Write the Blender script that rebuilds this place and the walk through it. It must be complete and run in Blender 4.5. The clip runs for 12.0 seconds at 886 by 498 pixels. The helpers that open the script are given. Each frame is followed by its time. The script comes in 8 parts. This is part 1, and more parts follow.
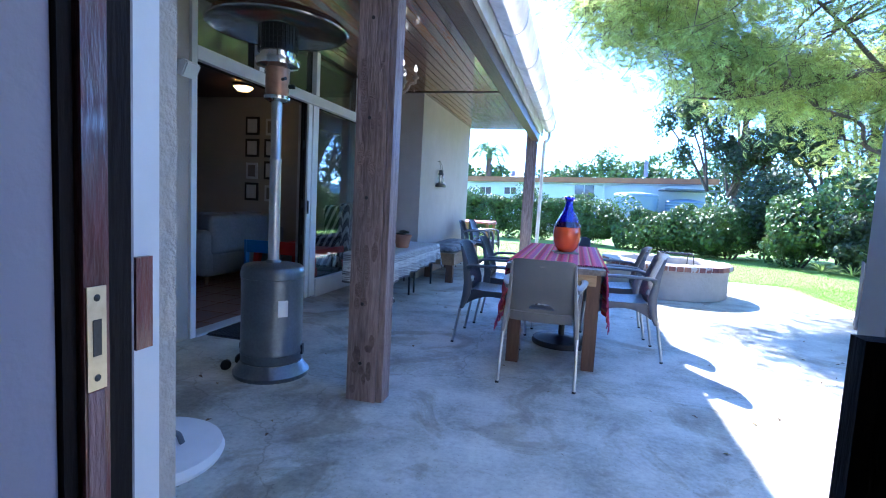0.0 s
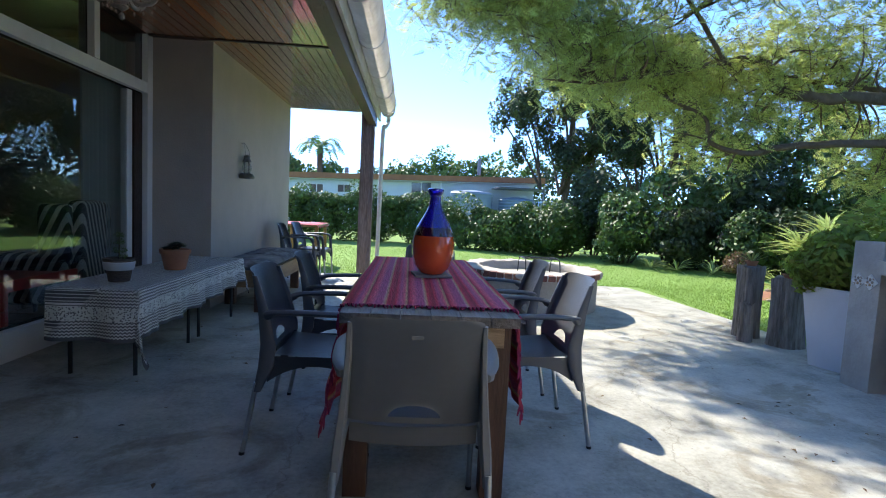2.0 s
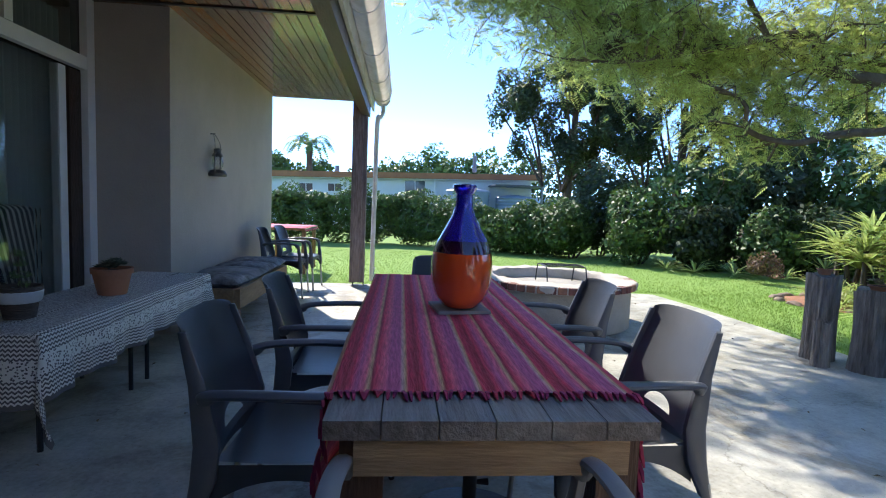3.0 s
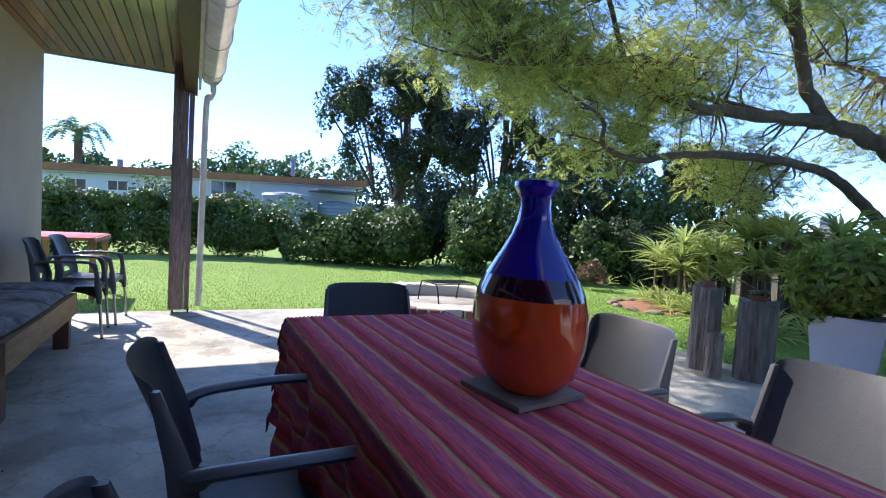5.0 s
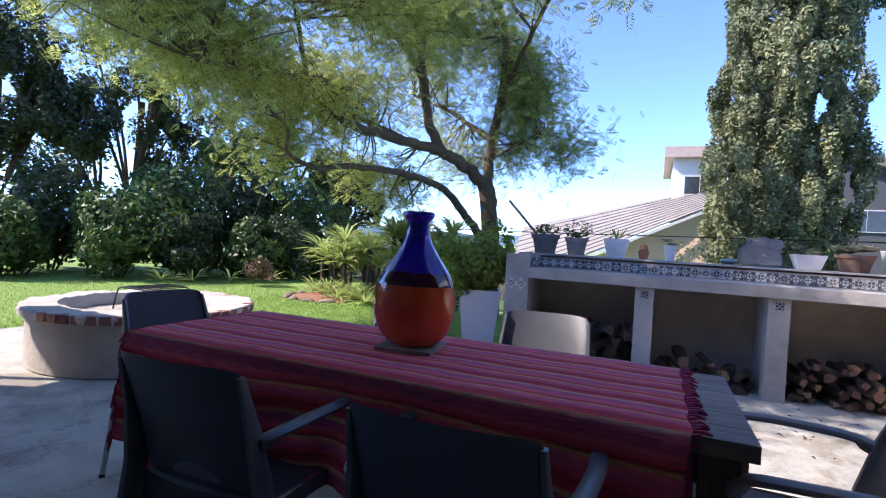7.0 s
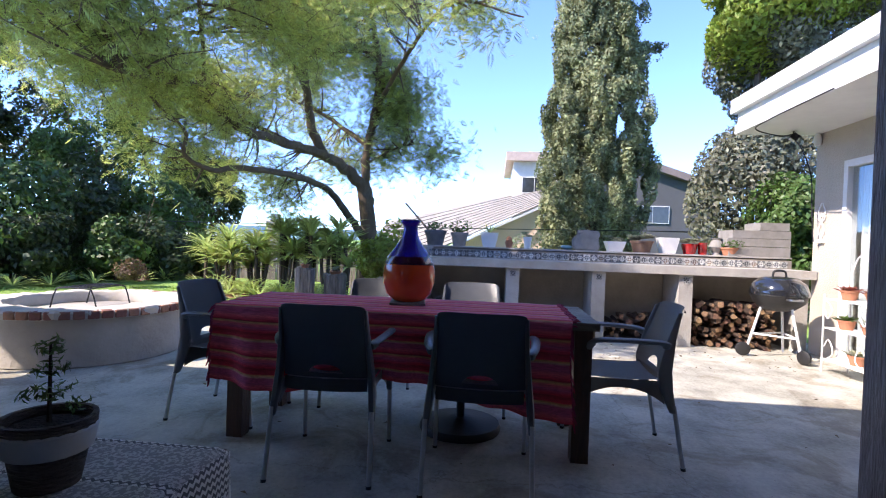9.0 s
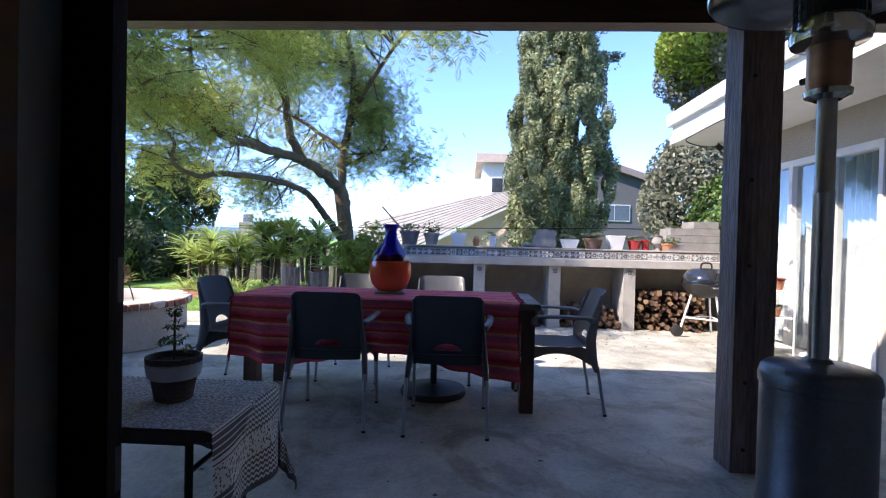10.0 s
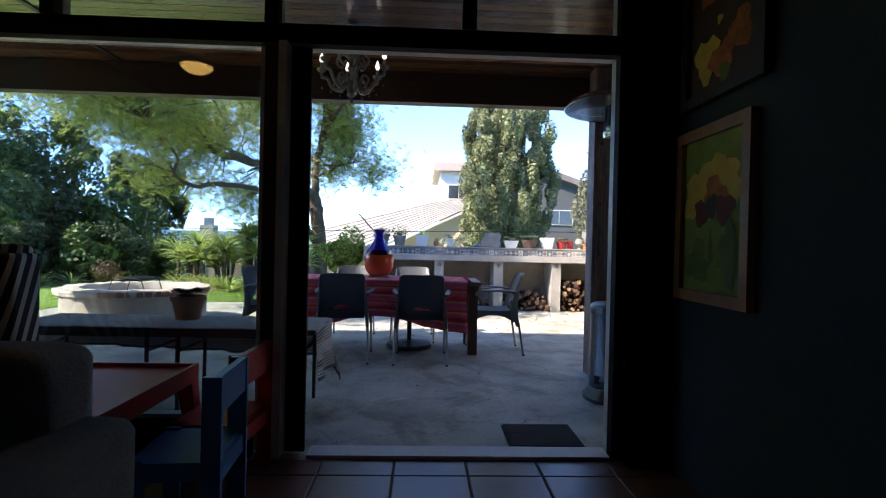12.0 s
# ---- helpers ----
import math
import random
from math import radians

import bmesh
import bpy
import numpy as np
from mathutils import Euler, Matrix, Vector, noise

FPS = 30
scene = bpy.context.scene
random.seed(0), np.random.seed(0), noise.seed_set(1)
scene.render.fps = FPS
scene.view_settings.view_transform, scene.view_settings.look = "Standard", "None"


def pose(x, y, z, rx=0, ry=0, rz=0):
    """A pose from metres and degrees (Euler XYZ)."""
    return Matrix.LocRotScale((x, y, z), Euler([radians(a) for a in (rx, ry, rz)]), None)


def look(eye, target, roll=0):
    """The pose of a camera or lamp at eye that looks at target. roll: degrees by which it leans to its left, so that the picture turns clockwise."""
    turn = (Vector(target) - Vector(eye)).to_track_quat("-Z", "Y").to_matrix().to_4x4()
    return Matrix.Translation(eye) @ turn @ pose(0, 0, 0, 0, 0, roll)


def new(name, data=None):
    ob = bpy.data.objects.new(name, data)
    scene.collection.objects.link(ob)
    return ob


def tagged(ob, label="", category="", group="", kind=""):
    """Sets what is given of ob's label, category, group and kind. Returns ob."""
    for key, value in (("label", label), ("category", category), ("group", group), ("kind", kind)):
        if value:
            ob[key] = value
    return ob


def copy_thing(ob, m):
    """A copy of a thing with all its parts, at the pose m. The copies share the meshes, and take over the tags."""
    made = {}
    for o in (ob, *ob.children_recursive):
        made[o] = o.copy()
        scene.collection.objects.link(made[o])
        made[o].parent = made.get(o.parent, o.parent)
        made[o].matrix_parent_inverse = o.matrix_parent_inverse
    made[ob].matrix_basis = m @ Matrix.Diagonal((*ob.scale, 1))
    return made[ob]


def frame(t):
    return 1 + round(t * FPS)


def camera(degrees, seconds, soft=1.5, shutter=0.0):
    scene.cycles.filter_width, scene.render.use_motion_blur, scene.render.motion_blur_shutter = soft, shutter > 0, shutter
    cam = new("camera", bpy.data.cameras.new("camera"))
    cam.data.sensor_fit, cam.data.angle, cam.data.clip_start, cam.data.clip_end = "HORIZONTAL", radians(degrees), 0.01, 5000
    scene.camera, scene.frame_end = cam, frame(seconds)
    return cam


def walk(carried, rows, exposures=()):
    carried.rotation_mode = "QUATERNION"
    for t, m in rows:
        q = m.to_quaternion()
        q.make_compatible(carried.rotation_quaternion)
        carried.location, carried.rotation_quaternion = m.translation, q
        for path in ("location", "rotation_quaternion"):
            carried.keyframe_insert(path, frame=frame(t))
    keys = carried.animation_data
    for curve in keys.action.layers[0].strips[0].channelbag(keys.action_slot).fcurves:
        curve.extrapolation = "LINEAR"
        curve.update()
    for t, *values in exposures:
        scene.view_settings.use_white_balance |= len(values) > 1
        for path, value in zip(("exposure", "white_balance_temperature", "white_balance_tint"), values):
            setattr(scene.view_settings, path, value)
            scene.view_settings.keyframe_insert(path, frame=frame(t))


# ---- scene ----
cam = camera(82.6, 12.0, soft=1.1)
PATH = [
    (0, (0.47, 0.727, 1.156), (-0.031, 2.654, 0.966), 3.1),
    (0.5, (0.321, 1.117, 1.169), (0.161, 3.104, 1.005), 3.2),
    (1, (0.3, 1.572, 1.126), (0.32, 3.566, 0.973), 2.6),
    (1.5, (0.31, 2.014, 1.119), (0.403, 4.005, 0.96), 2.9),
    (2, (0.256, 2.487, 1.14), (0.393, 4.476, 0.98), 2.9),
    (2.5, (0.237, 2.955, 1.156), (0.381, 4.943, 0.993), 2.7),
    (2.7, (0.201, 3.139, 1.159), (0.349, 5.127, 0.993), 2.5),
    (4.3, (-0.061, 4.231, 1.131), (0.399, 6.172, 0.993), 2.9),
    (4.5, (-0.123, 4.321, 1.125), (0.413, 6.243, 0.994), 3.0),
    (5, (-0.324, 4.438, 1.139), (0.563, 6.228, 1.038), 3.3),
    (5.5, (-0.547, 4.417, 1.137), (0.699, 5.98, 1.067), 3.3),
    (6, (-0.764, 4.399, 1.146), (0.761, 5.693, 1.103), 3.0),
    (6.5, (-1.002, 4.498, 1.144), (0.714, 5.525, 1.109), 3.1),
    (7, (-1.291, 4.598, 1.151), (0.55, 5.379, 1.116), 3.3),
    (7.5, (-1.606, 4.729, 1.135), (0.305, 5.316, 1.1), 3.0),
    (7.7, (-1.723, 4.816, 1.124), (0.213, 5.317, 1.09), 3.0),
    (9.5, (-2.98, 4.915, 1.13), (-0.985, 5.062, 1.1), 1.6),
    (10, (-3.326, 4.856, 1.138), (-1.328, 4.95, 1.106), 1.4),
    (10.5, (-3.702, 4.886, 1.124), (-1.704, 4.954, 1.09), 1.3),
    (11, (-4.154, 4.902, 1.115), (-2.154, 4.912, 1.089), 1.4),
    (11.5, (-4.62, 4.922, 1.113), (-2.62, 4.893, 1.092), 1.3),
    (12, (-5.005, 4.946, 1.101), (-3.007, 4.869, 1.085), 1.3),
]
walk(cam, [(t, look(eye, target, roll)) for t, eye, target, roll in PATH], exposures=((0, 3.6, 5400, 14), (0.4, 2.85, 5900, 13), (1.0, 2.25, 6450, 11), (2.0, 2.25, 6600, 9), (4.5, 2.15, 6650, 15), (5.5, 2.15, 6600, 18), (7.5, 2.2, 6600, 25), (9.5, 2.5, 6800, 20), (10.5, 2.42, 6700, 19), (12, 2.75, 7150, 15)))

# ---- sky, sun ----
SUN_DIR = Vector((-0.5, 1.0, 1.0)).normalized()
world = bpy.data.worlds.new("sky")
scene.world = world
world.use_nodes = True
wn, wl = world.node_tree.nodes, world.node_tree.links
sky = wn.new("ShaderNodeTexSky")
sky.sky_type, sky.sun_disc = "NISHITA", False
sky.sun_elevation = math.asin(SUN_DIR.z)
sky.sun_rotation = math.atan2(SUN_DIR.x, SUN_DIR.y)
sky.air_density, sky.dust_density, sky.ozone_density = 0.66, 0.0, 8.0
sky.altitude = 2500
wl.new(sky.outputs[0], wn["Background"].inputs[0])
wn["Background"].inputs[1].default_value = 0.15
sun = new("sun", bpy.data.lights.new("sun", "SUN"))
sun.data.energy, sun.data.angle, sun.data.color = 2.0, radians(0.55), (1.0, 0.94, 0.85)
sun.matrix_world = look(SUN_DIR * 50, (0, 0, 0))

# ---- materials ----
MATS = {}


def mat(name, col, col2=None, rough=0.7, metal=0.0, scale=8.0, bump=0.0, bscale=None, stretch=(1, 1, 1), big=0.12,
        coat=0.0, transl=0.0, trans=0.0, emit=0.0, rnd=0.0, island=0.0, spec=None, ior=None):
    """Two-scale noise colour, bump and optional per-object or per-leaf variation."""
    if name in MATS:
        return MATS[name]
    m = bpy.data.materials.new(name)
    m.use_nodes = True
    n, l = m.node_tree.nodes, m.node_tree.links
    b = n["Principled BSDF"]
    col2 = col2 or tuple(c * 0.7 for c in col)
    tc, mp = n.new("ShaderNodeTexCoord"), n.new("ShaderNodeMapping")
    mp.inputs["Scale"].default_value = stretch
    l.new(tc.outputs["Object"], mp.inputs[0])
    t1, t2 = n.new("ShaderNodeTexNoise"), n.new("ShaderNodeTexNoise")
    t1.inputs["Scale"].default_value, t1.inputs["Detail"].default_value, t1.inputs["Roughness"].default_value = scale, 6, 0.65
    t2.inputs["Scale"].default_value, t2.inputs["Detail"].default_value = scale * big, 4
    l.new(mp.outputs[0], t1.inputs[0]), l.new(mp.outputs[0], t2.inputs[0])
    add = n.new("ShaderNodeMath")
    add.operation = "MULTIPLY_ADD"
    l.new(t1.outputs[0], add.inputs[0])
    add.inputs[1].default_value = 0.5
    half = n.new("ShaderNodeMath")
    half.operation = "MULTIPLY"
    l.new(t2.outputs[0], half.inputs[0])
    half.inputs[1].default_value = 0.5
    l.new(half.outputs[0], add.inputs[2])
    ramp = n.new("ShaderNodeValToRGB")
    ramp.color_ramp.elements[0].position, ramp.color_ramp.elements[1].position = 0.36, 0.64
    ramp.color_ramp.elements[0].color, ramp.color_ramp.elements[1].color = (*col2, 1), (*col, 1)
    l.new(add.outputs[0], ramp.inputs[0])
    out = ramp.outputs[0]
    if rnd or island:
        src = n.new("ShaderNodeNewGeometry").outputs["Random Per Island"] if island else n.new("ShaderNodeObjectInfo").outputs["Random"]
        amt = island or rnd
        mr = n.new("ShaderNodeMapRange")
        mr.inputs[3].default_value, mr.inputs[4].default_value = 1 - amt, 1 + amt
        l.new(src, mr.inputs[0])
        hs = n.new("ShaderNodeHueSaturation")
        l.new(mr.outputs[0], hs.inputs["Value"])
        mh = n.new("ShaderNodeMapRange")
        mh.inputs[3].default_value, mh.inputs[4].default_value = 0.5 - amt * 0.05, 0.5 + amt * 0.05
        l.new(src, mh.inputs[0])
        l.new(mh.outputs[0], hs.inputs["Hue"])
        l.new(out, hs.inputs["Color"])
        out = hs.outputs[0]
    l.new(out, b.inputs["Base Color"])
    b.inputs["Roughness"].default_value, b.inputs["Metallic"].default_value = rough, metal
    b.inputs["Coat Weight"].default_value, b.inputs["Transmission Weight"].default_value = coat, trans
    b.inputs["Coat Roughness"].default_value = 0.08
    if spec is not None:
        b.inputs["Specular IOR Level"].default_value = spec
    if ior:
        b.inputs["IOR"].default_value = ior
    if emit:
        b.inputs["Emission Strength"].default_value = emit
        b.inputs["Emission Color"].default_value = (*col, 1)
    if bump:
        bp, tb = n.new("ShaderNodeBump"), n.new("ShaderNodeTexNoise")
        tb.inputs["Scale"].default_value, tb.inputs["Detail"].default_value = bscale or scale * 3, 8
        l.new(mp.outputs[0], tb.inputs[0])
        bp.inputs["Strength"].default_value, bp.inputs["Distance"].default_value = bump, 0.02
        l.new(tb.outputs[0], bp.inputs["Height"])
        l.new(bp.outputs[0], b.inputs["Normal"])
    if transl:
        tr, mx = n.new("ShaderNodeBsdfTranslucent"), n.new("ShaderNodeMixShader")
        l.new(out, tr.inputs[0])
        mx.inputs[0].default_value = transl
        l.new(b.outputs[0], mx.inputs[1]), l.new(tr.outputs[0], mx.inputs[2])
        l.new(mx.outputs[0], n["Material Output"].inputs[0])
    MATS[name] = m
    return m


def glass_mat(name, tint=(0.9, 0.95, 0.95), clear=0.93):
    m = bpy.data.materials.new(name)
    m.use_nodes = True
    n, l = m.node_tree.nodes, m.node_tree.links
    n.remove(n["Principled BSDF"])
    g, t, mx, fr = (n.new("ShaderNodeBsdfGlossy"), n.new("ShaderNodeBsdfTransparent"), n.new("ShaderNodeMixShader"), n.new("ShaderNodeLayerWeight"))
    g.inputs["Roughness"].default_value = 0.01
    t.inputs[0].default_value = (*[c * clear for c in tint], 1)
    fr.inputs[0].default_value = 0.5
    gl = maths(n, l, "MINIMUM", maths(n, l, "ADD", maths(n, l, "MULTIPLY", maths(n, l, "POWER", fr.outputs["Facing"], 4.0), 0.8), 0.10), 0.9)
    l.new(gl, mx.inputs[0]), l.new(t.outputs[0], mx.inputs[1]), l.new(g.outputs[0], mx.inputs[2])
    l.new(mx.outputs[0], n["Material Output"].inputs[0])
    return m


def pattern_mat(name, build, rough=0.85):
    """A material whose colour comes from build(nodes, links, object_coordinates) -> colour socket, height socket or None."""
    m = bpy.data.materials.new(name)
    m.use_nodes = True
    n, l = m.node_tree.nodes, m.node_tree.links
    tc = n.new("ShaderNodeTexCoord")
    colour, height = build(n, l, tc.outputs["Object"])
    b = n["Principled BSDF"]
    l.new(colour, b.inputs["Base Color"])
    b.inputs["Roughness"].default_value = rough
    if height is not None:
        bp = n.new("ShaderNodeBump")
        bp.inputs["Strength"].default_value, bp.inputs["Distance"].default_value = 0.5, 0.01
        l.new(height, bp.inputs["Height"])
        l.new(bp.outputs[0], b.inputs["Normal"])
    MATS[name] = m
    return m


def ramp_node(n, stops, interp="LINEAR"):
    r = n.new("ShaderNodeValToRGB")
    r.color_ramp.interpolation = interp
    e = r.color_ramp.elements
    e[0].position, e[0].color = stops[0][0], (*stops[0][1], 1)
    e[1].position, e[1].color = stops[-1][0], (*stops[-1][1], 1)
    for p, c in stops[1:-1]:
        x = e.new(p)
        x.color = (*c, 1)
    return r


def maths(n, l, op, a, b=None):
    q = n.new("ShaderNodeMath")
    q.operation = op
    for k, v in enumerate((a, b)):
        if v is None:
            continue
        if isinstance(v, (int, float)):
            q.inputs[k].default_value = v
        else:
            l.new(v, q.inputs[k])
    return q.outputs[0]


def concrete_floor(n, l, co):
    big, mid, fine, vor = (n.new("ShaderNodeTexNoise"), n.new("ShaderNodeTexNoise"), n.new("ShaderNodeTexNoise"), n.new("ShaderNodeTexNoise"))
    for t, s, d in ((big, 0.55, 5), (mid, 2.6, 8), (fine, 38, 6), (vor, 1.3, 10)):
        t.inputs["Scale"].default_value, t.inputs["Detail"].default_value = s, d
        t.inputs["Roughness"].default_value = 0.62
        l.new(co, t.inputs[0])
    vor.inputs["Distortion"].default_value = 1.6
    r1 = ramp_node(n, [(0.38, (0.22, 0.215, 0.18)), (0.5, (0.43, 0.42, 0.36)), (0.62, (0.62, 0.61, 0.53))])
    s = maths(n, l, "ADD", maths(n, l, "MULTIPLY", big.outputs[0], 0.35), maths(n, l, "ADD", maths(n, l, "MULTIPLY", mid.outputs[0], 0.45), maths(n, l, "MULTIPLY", fine.outputs[0], 0.2)))
    l.new(s, r1.inputs[0])
    r2 = ramp_node(n, [(0.52, (1, 1, 1)), (0.60, (0.62, 0.56, 0.48)), (0.7, (0.55, 0.5, 0.43))])
    l.new(vor.outputs[0], r2.inputs[0])
    mx = n.new("ShaderNodeMixRGB")
    mx.blend_type = "MULTIPLY"
    mx.inputs[0].default_value = 0.75
    l.new(r1.outputs[0], mx.inputs[1]), l.new(r2.outputs[0], mx.inputs[2])
    crack = n.new("ShaderNodeTexVoronoi")
    crack.feature = "DISTANCE_TO_EDGE"
    crack.inputs["Scale"].default_value = 0.42
    warp = n.new("ShaderNodeVectorMath")
    warp.operation = "ADD"
    l.new(co, warp.inputs[0])
    sc = n.new("ShaderNodeVectorMath")
    sc.operation = "SCALE"
    sc.inputs["Scale"].default_value = 0.5
    l.new(mid.outputs["Color"], sc.inputs[0])
    l.new(sc.outputs[0], warp.inputs[1])
    l.new(warp.outputs[0], crack.inputs["Vector"])
    cr = ramp_node(n, [(0.0, (0.45, 0.42, 0.38)), (0.0035, (1, 1, 1))])
    l.new(crack.outputs[0], cr.inputs[0])
    m2 = n.new("ShaderNodeMixRGB")
    m2.blend_type = "MULTIPLY"
    m2.inputs[0].default_value = 0.6
    l.new(mx.outputs[0], m2.inputs[1]), l.new(cr.outputs[0], m2.inputs[2])
    spot = n.new("ShaderNodeTexNoise")
    spot.inputs["Scale"].default_value, spot.inputs["Detail"].default_value = 75, 2
    l.new(co, spot.inputs[0])
    sp = ramp_node(n, [(0.66, (1, 1, 1)), (0.72, (0.45, 0.42, 0.38))])
    l.new(spot.outputs[0], sp.inputs[0])
    m3 = n.new("ShaderNodeMixRGB")
    m3.blend_type = "MULTIPLY"
    m3.inputs[0].default_value = 0.7
    l.new(m2.outputs[0], m3.inputs[1]), l.new(sp.outputs[0], m3.inputs[2])
    return m3.outputs[0], s


def plaster(name, a, b, bump=0.25):
    return mat(name, a, b, rough=0.9, scale=3.0, bump=bump, bscale=60, big=0.3)


M_FLOOR = pattern_mat("patio_concrete", concrete_floor, rough=0.62)
M_PLASTER = plaster("taupe_plaster", (0.47, 0.42, 0.36), (0.40, 0.355, 0.305))
M_PLASTER_S = plaster("beige_plaster", (0.50, 0.45, 0.38), (0.42, 0.38, 0.32), 0.5)
M_CONC = mat("smooth_concrete", (0.46, 0.44, 0.40), (0.30, 0.28, 0.25), rough=0.8, scale=4, bump=0.3, bscale=30, big=0.3)
# darker brown-grey concrete for the counter's back wall and ledge
M_CONC_DARK = mat("dark_concrete", (0.34, 0.30, 0.25), (0.2, 0.175, 0.15), rough=0.9, scale=3, bump=0.3, bscale=30, big=0.3)
M_WHITE = mat("white_paint", (0.78, 0.78, 0.77), (0.68, 0.68, 0.67), rough=0.45, scale=6, bump=0.05)
M_GUTTER = mat("gutter_white", (0.72, 0.70, 0.66), (0.5, 0.47, 0.42), rough=0.5, scale=9, bump=0.1, big=0.3)
M_CREAM = mat("cream_board", (0.45, 0.40, 0.30), (0.28, 0.23, 0.16), rough=0.7, scale=5, stretch=(6, 1, 6), bump=0.2)
M_DARKWOOD = mat("dark_stained_wood", (0.055, 0.028, 0.018), (0.022, 0.012, 0.009), rough=0.38, scale=6, stretch=(8, 8, 1), bump=0.3)
M_DARKWOOD_Y = mat("dark_stained_wood_long", (0.10, 0.042, 0.026), (0.035, 0.016, 0.012), rough=0.4, scale=5, stretch=(8, 1, 8), bump=0.3)
M_SLEEPER = mat("sleeper_wood", (0.36, 0.27, 0.25), (0.085, 0.052, 0.046), rough=0.48, scale=7, stretch=(9, 9, 1), bump=0.7, bscale=14, rnd=0.15)
M_CEIL = mat("varnished_boards", (0.34, 0.14, 0.07), (0.18, 0.07, 0.036), rough=0.2, coat=0.8, scale=5, stretch=(9, 0.8, 9), bump=0.25, bscale=9, island=0.35)
M_PINE = mat("worn_pine", (0.36, 0.23, 0.12), (0.17, 0.10, 0.05), rough=0.7, scale=5, stretch=(8, 1, 8), bump=0.4)
M_TABLEWOOD = mat("table_wood", (0.16, 0.075, 0.04), (0.06, 0.028, 0.018), rough=0.45, scale=6, stretch=(8, 8, 1), bump=0.3)
M_TABLETOP = mat("table_top_wood", (0.32, 0.27, 0.23), (0.12, 0.09, 0.07), rough=0.6, scale=5, stretch=(8, 1, 8), bump=0.4)
M_CHAIR = mat("charcoal_plastic", (0.085, 0.095, 0.112), (0.07, 0.08, 0.095), rough=0.34, spec=0.85, scale=30, bump=0.12, bscale=400)
M_CHAIR_B = mat("taupe_plastic", (0.29, 0.275, 0.26), (0.265, 0.25, 0.235), rough=0.45, scale=30, bump=0.12, bscale=400)
M_ALU = mat("brushed_aluminium", (0.55, 0.56, 0.57), (0.42, 0.43, 0.44), rough=0.32, metal=1.0, scale=20)
M_BLACK = mat("black_metal", (0.02, 0.02, 0.021), (0.012, 0.012, 0.012), rough=0.45, scale=20, bump=0.1)
M_HEATER = mat("hammered_grey_metal", (0.16, 0.18, 0.20), (0.11, 0.125, 0.14), rough=0.34, metal=0.7, scale=60, bump=0.12, bscale=160)
M_CHROME = mat("polished_steel", (0.72, 0.72, 0.7), (0.55, 0.55, 0.53), rough=0.16, metal=1.0, scale=6)
M_COPPER = mat("burnt_burner_metal", (0.42, 0.24, 0.16), (0.22, 0.12, 0.09), rough=0.4, metal=0.85, scale=16)
M_TERRA = mat("terracotta", (0.46, 0.20, 0.11), (0.36, 0.15, 0.08), rough=0.8, scale=12, bump=0.15)
M_SOIL = mat("soil", (0.05, 0.033, 0.022), (0.02, 0.014, 0.01), rough=1, scale=40, bump=1.0)
M_POTW = mat("white_planter_plastic", (0.70, 0.71, 0.73), (0.62, 0.63, 0.65), rough=0.38, scale=5)
M_BARK = mat("bark", (0.13, 0.095, 0.065), (0.05, 0.035, 0.025), rough=0.95, scale=9, stretch=(3, 3, 1), bump=1.0, bscale=14)
M_BARK_L = mat("jacaranda_bark", (0.16, 0.115, 0.075), (0.075, 0.05, 0.032), rough=0.95, scale=6, stretch=(2, 2, 1), bump=0.8, bscale=16)
M_STUMP = mat("weathered_log", (0.34, 0.30, 0.255), (0.10, 0.085, 0.07), rough=0.95, scale=8, stretch=(6, 6, 0.7), bump=1.0, bscale=10)
M_LAWN = mat("lawn_grass", (0.23, 0.36, 0.075), (0.18, 0.30, 0.058), rough=0.95, scale=9, bump=0.35, bscale=160, big=0.03)
M_BLADE = mat("grass_blades", (0.25, 0.38, 0.085), (0.20, 0.33, 0.07), rough=0.8, transl=0.45, scale=3, island=0.08)
M_REDCER = mat("red_glaze", (0.45, 0.02, 0.02), rough=0.2, coat=0.5)
M_GREYPOT = mat("grey_clay", (0.32, 0.30, 0.28), (0.2, 0.19, 0.17), rough=0.9, scale=8, bump=0.2)
M_GALV = mat("galvanised_steel", (0.22, 0.24, 0.26), (0.13, 0.14, 0.16), rough=0.5, metal=0.7, scale=12)
M_CLEAR = glass_mat("window_glass")
M_DARKWALL = plaster("dark_blue_grey_paint", (0.050, 0.072, 0.080), (0.040, 0.060, 0.066), 0.1)
# interior paint with the room's dimness put into its dark colour
M_INWALL = plaster("interior_paint_dimmed", (0.13, 0.13, 0.135), (0.11, 0.11, 0.115), 0.1)


def leafmat(name, a, b, transl=0.35, rough=0.5, island=0.35, scale=1.2):
    return mat(name, a, b, rough=rough, transl=transl, island=island, scale=scale, big=0.3)


M_JAC = leafmat("jacaranda_leaves", (0.50, 0.53, 0.16), (0.26, 0.34, 0.10), 0.62)
M_HEDGE = leafmat("hedge_leaves", (0.12, 0.20, 0.045), (0.05, 0.10, 0.025), 0.3)
M_DARKLEAF = leafmat("dark_tree_leaves", (0.075, 0.11, 0.038), (0.032, 0.055, 0.022), 0.25)
M_CYP = leafmat("cypress_foliage", (0.36, 0.38, 0.20), (0.11, 0.135, 0.06), 0.15, 0.8)
M_BUSH = leafmat("bright_bush_leaves", (0.36, 0.43, 0.075), (0.19, 0.27, 0.045), 0.5)
M_YUCCA = leafmat("strap_leaves", (0.58, 0.64, 0.24), (0.30, 0.39, 0.12), 0.5)
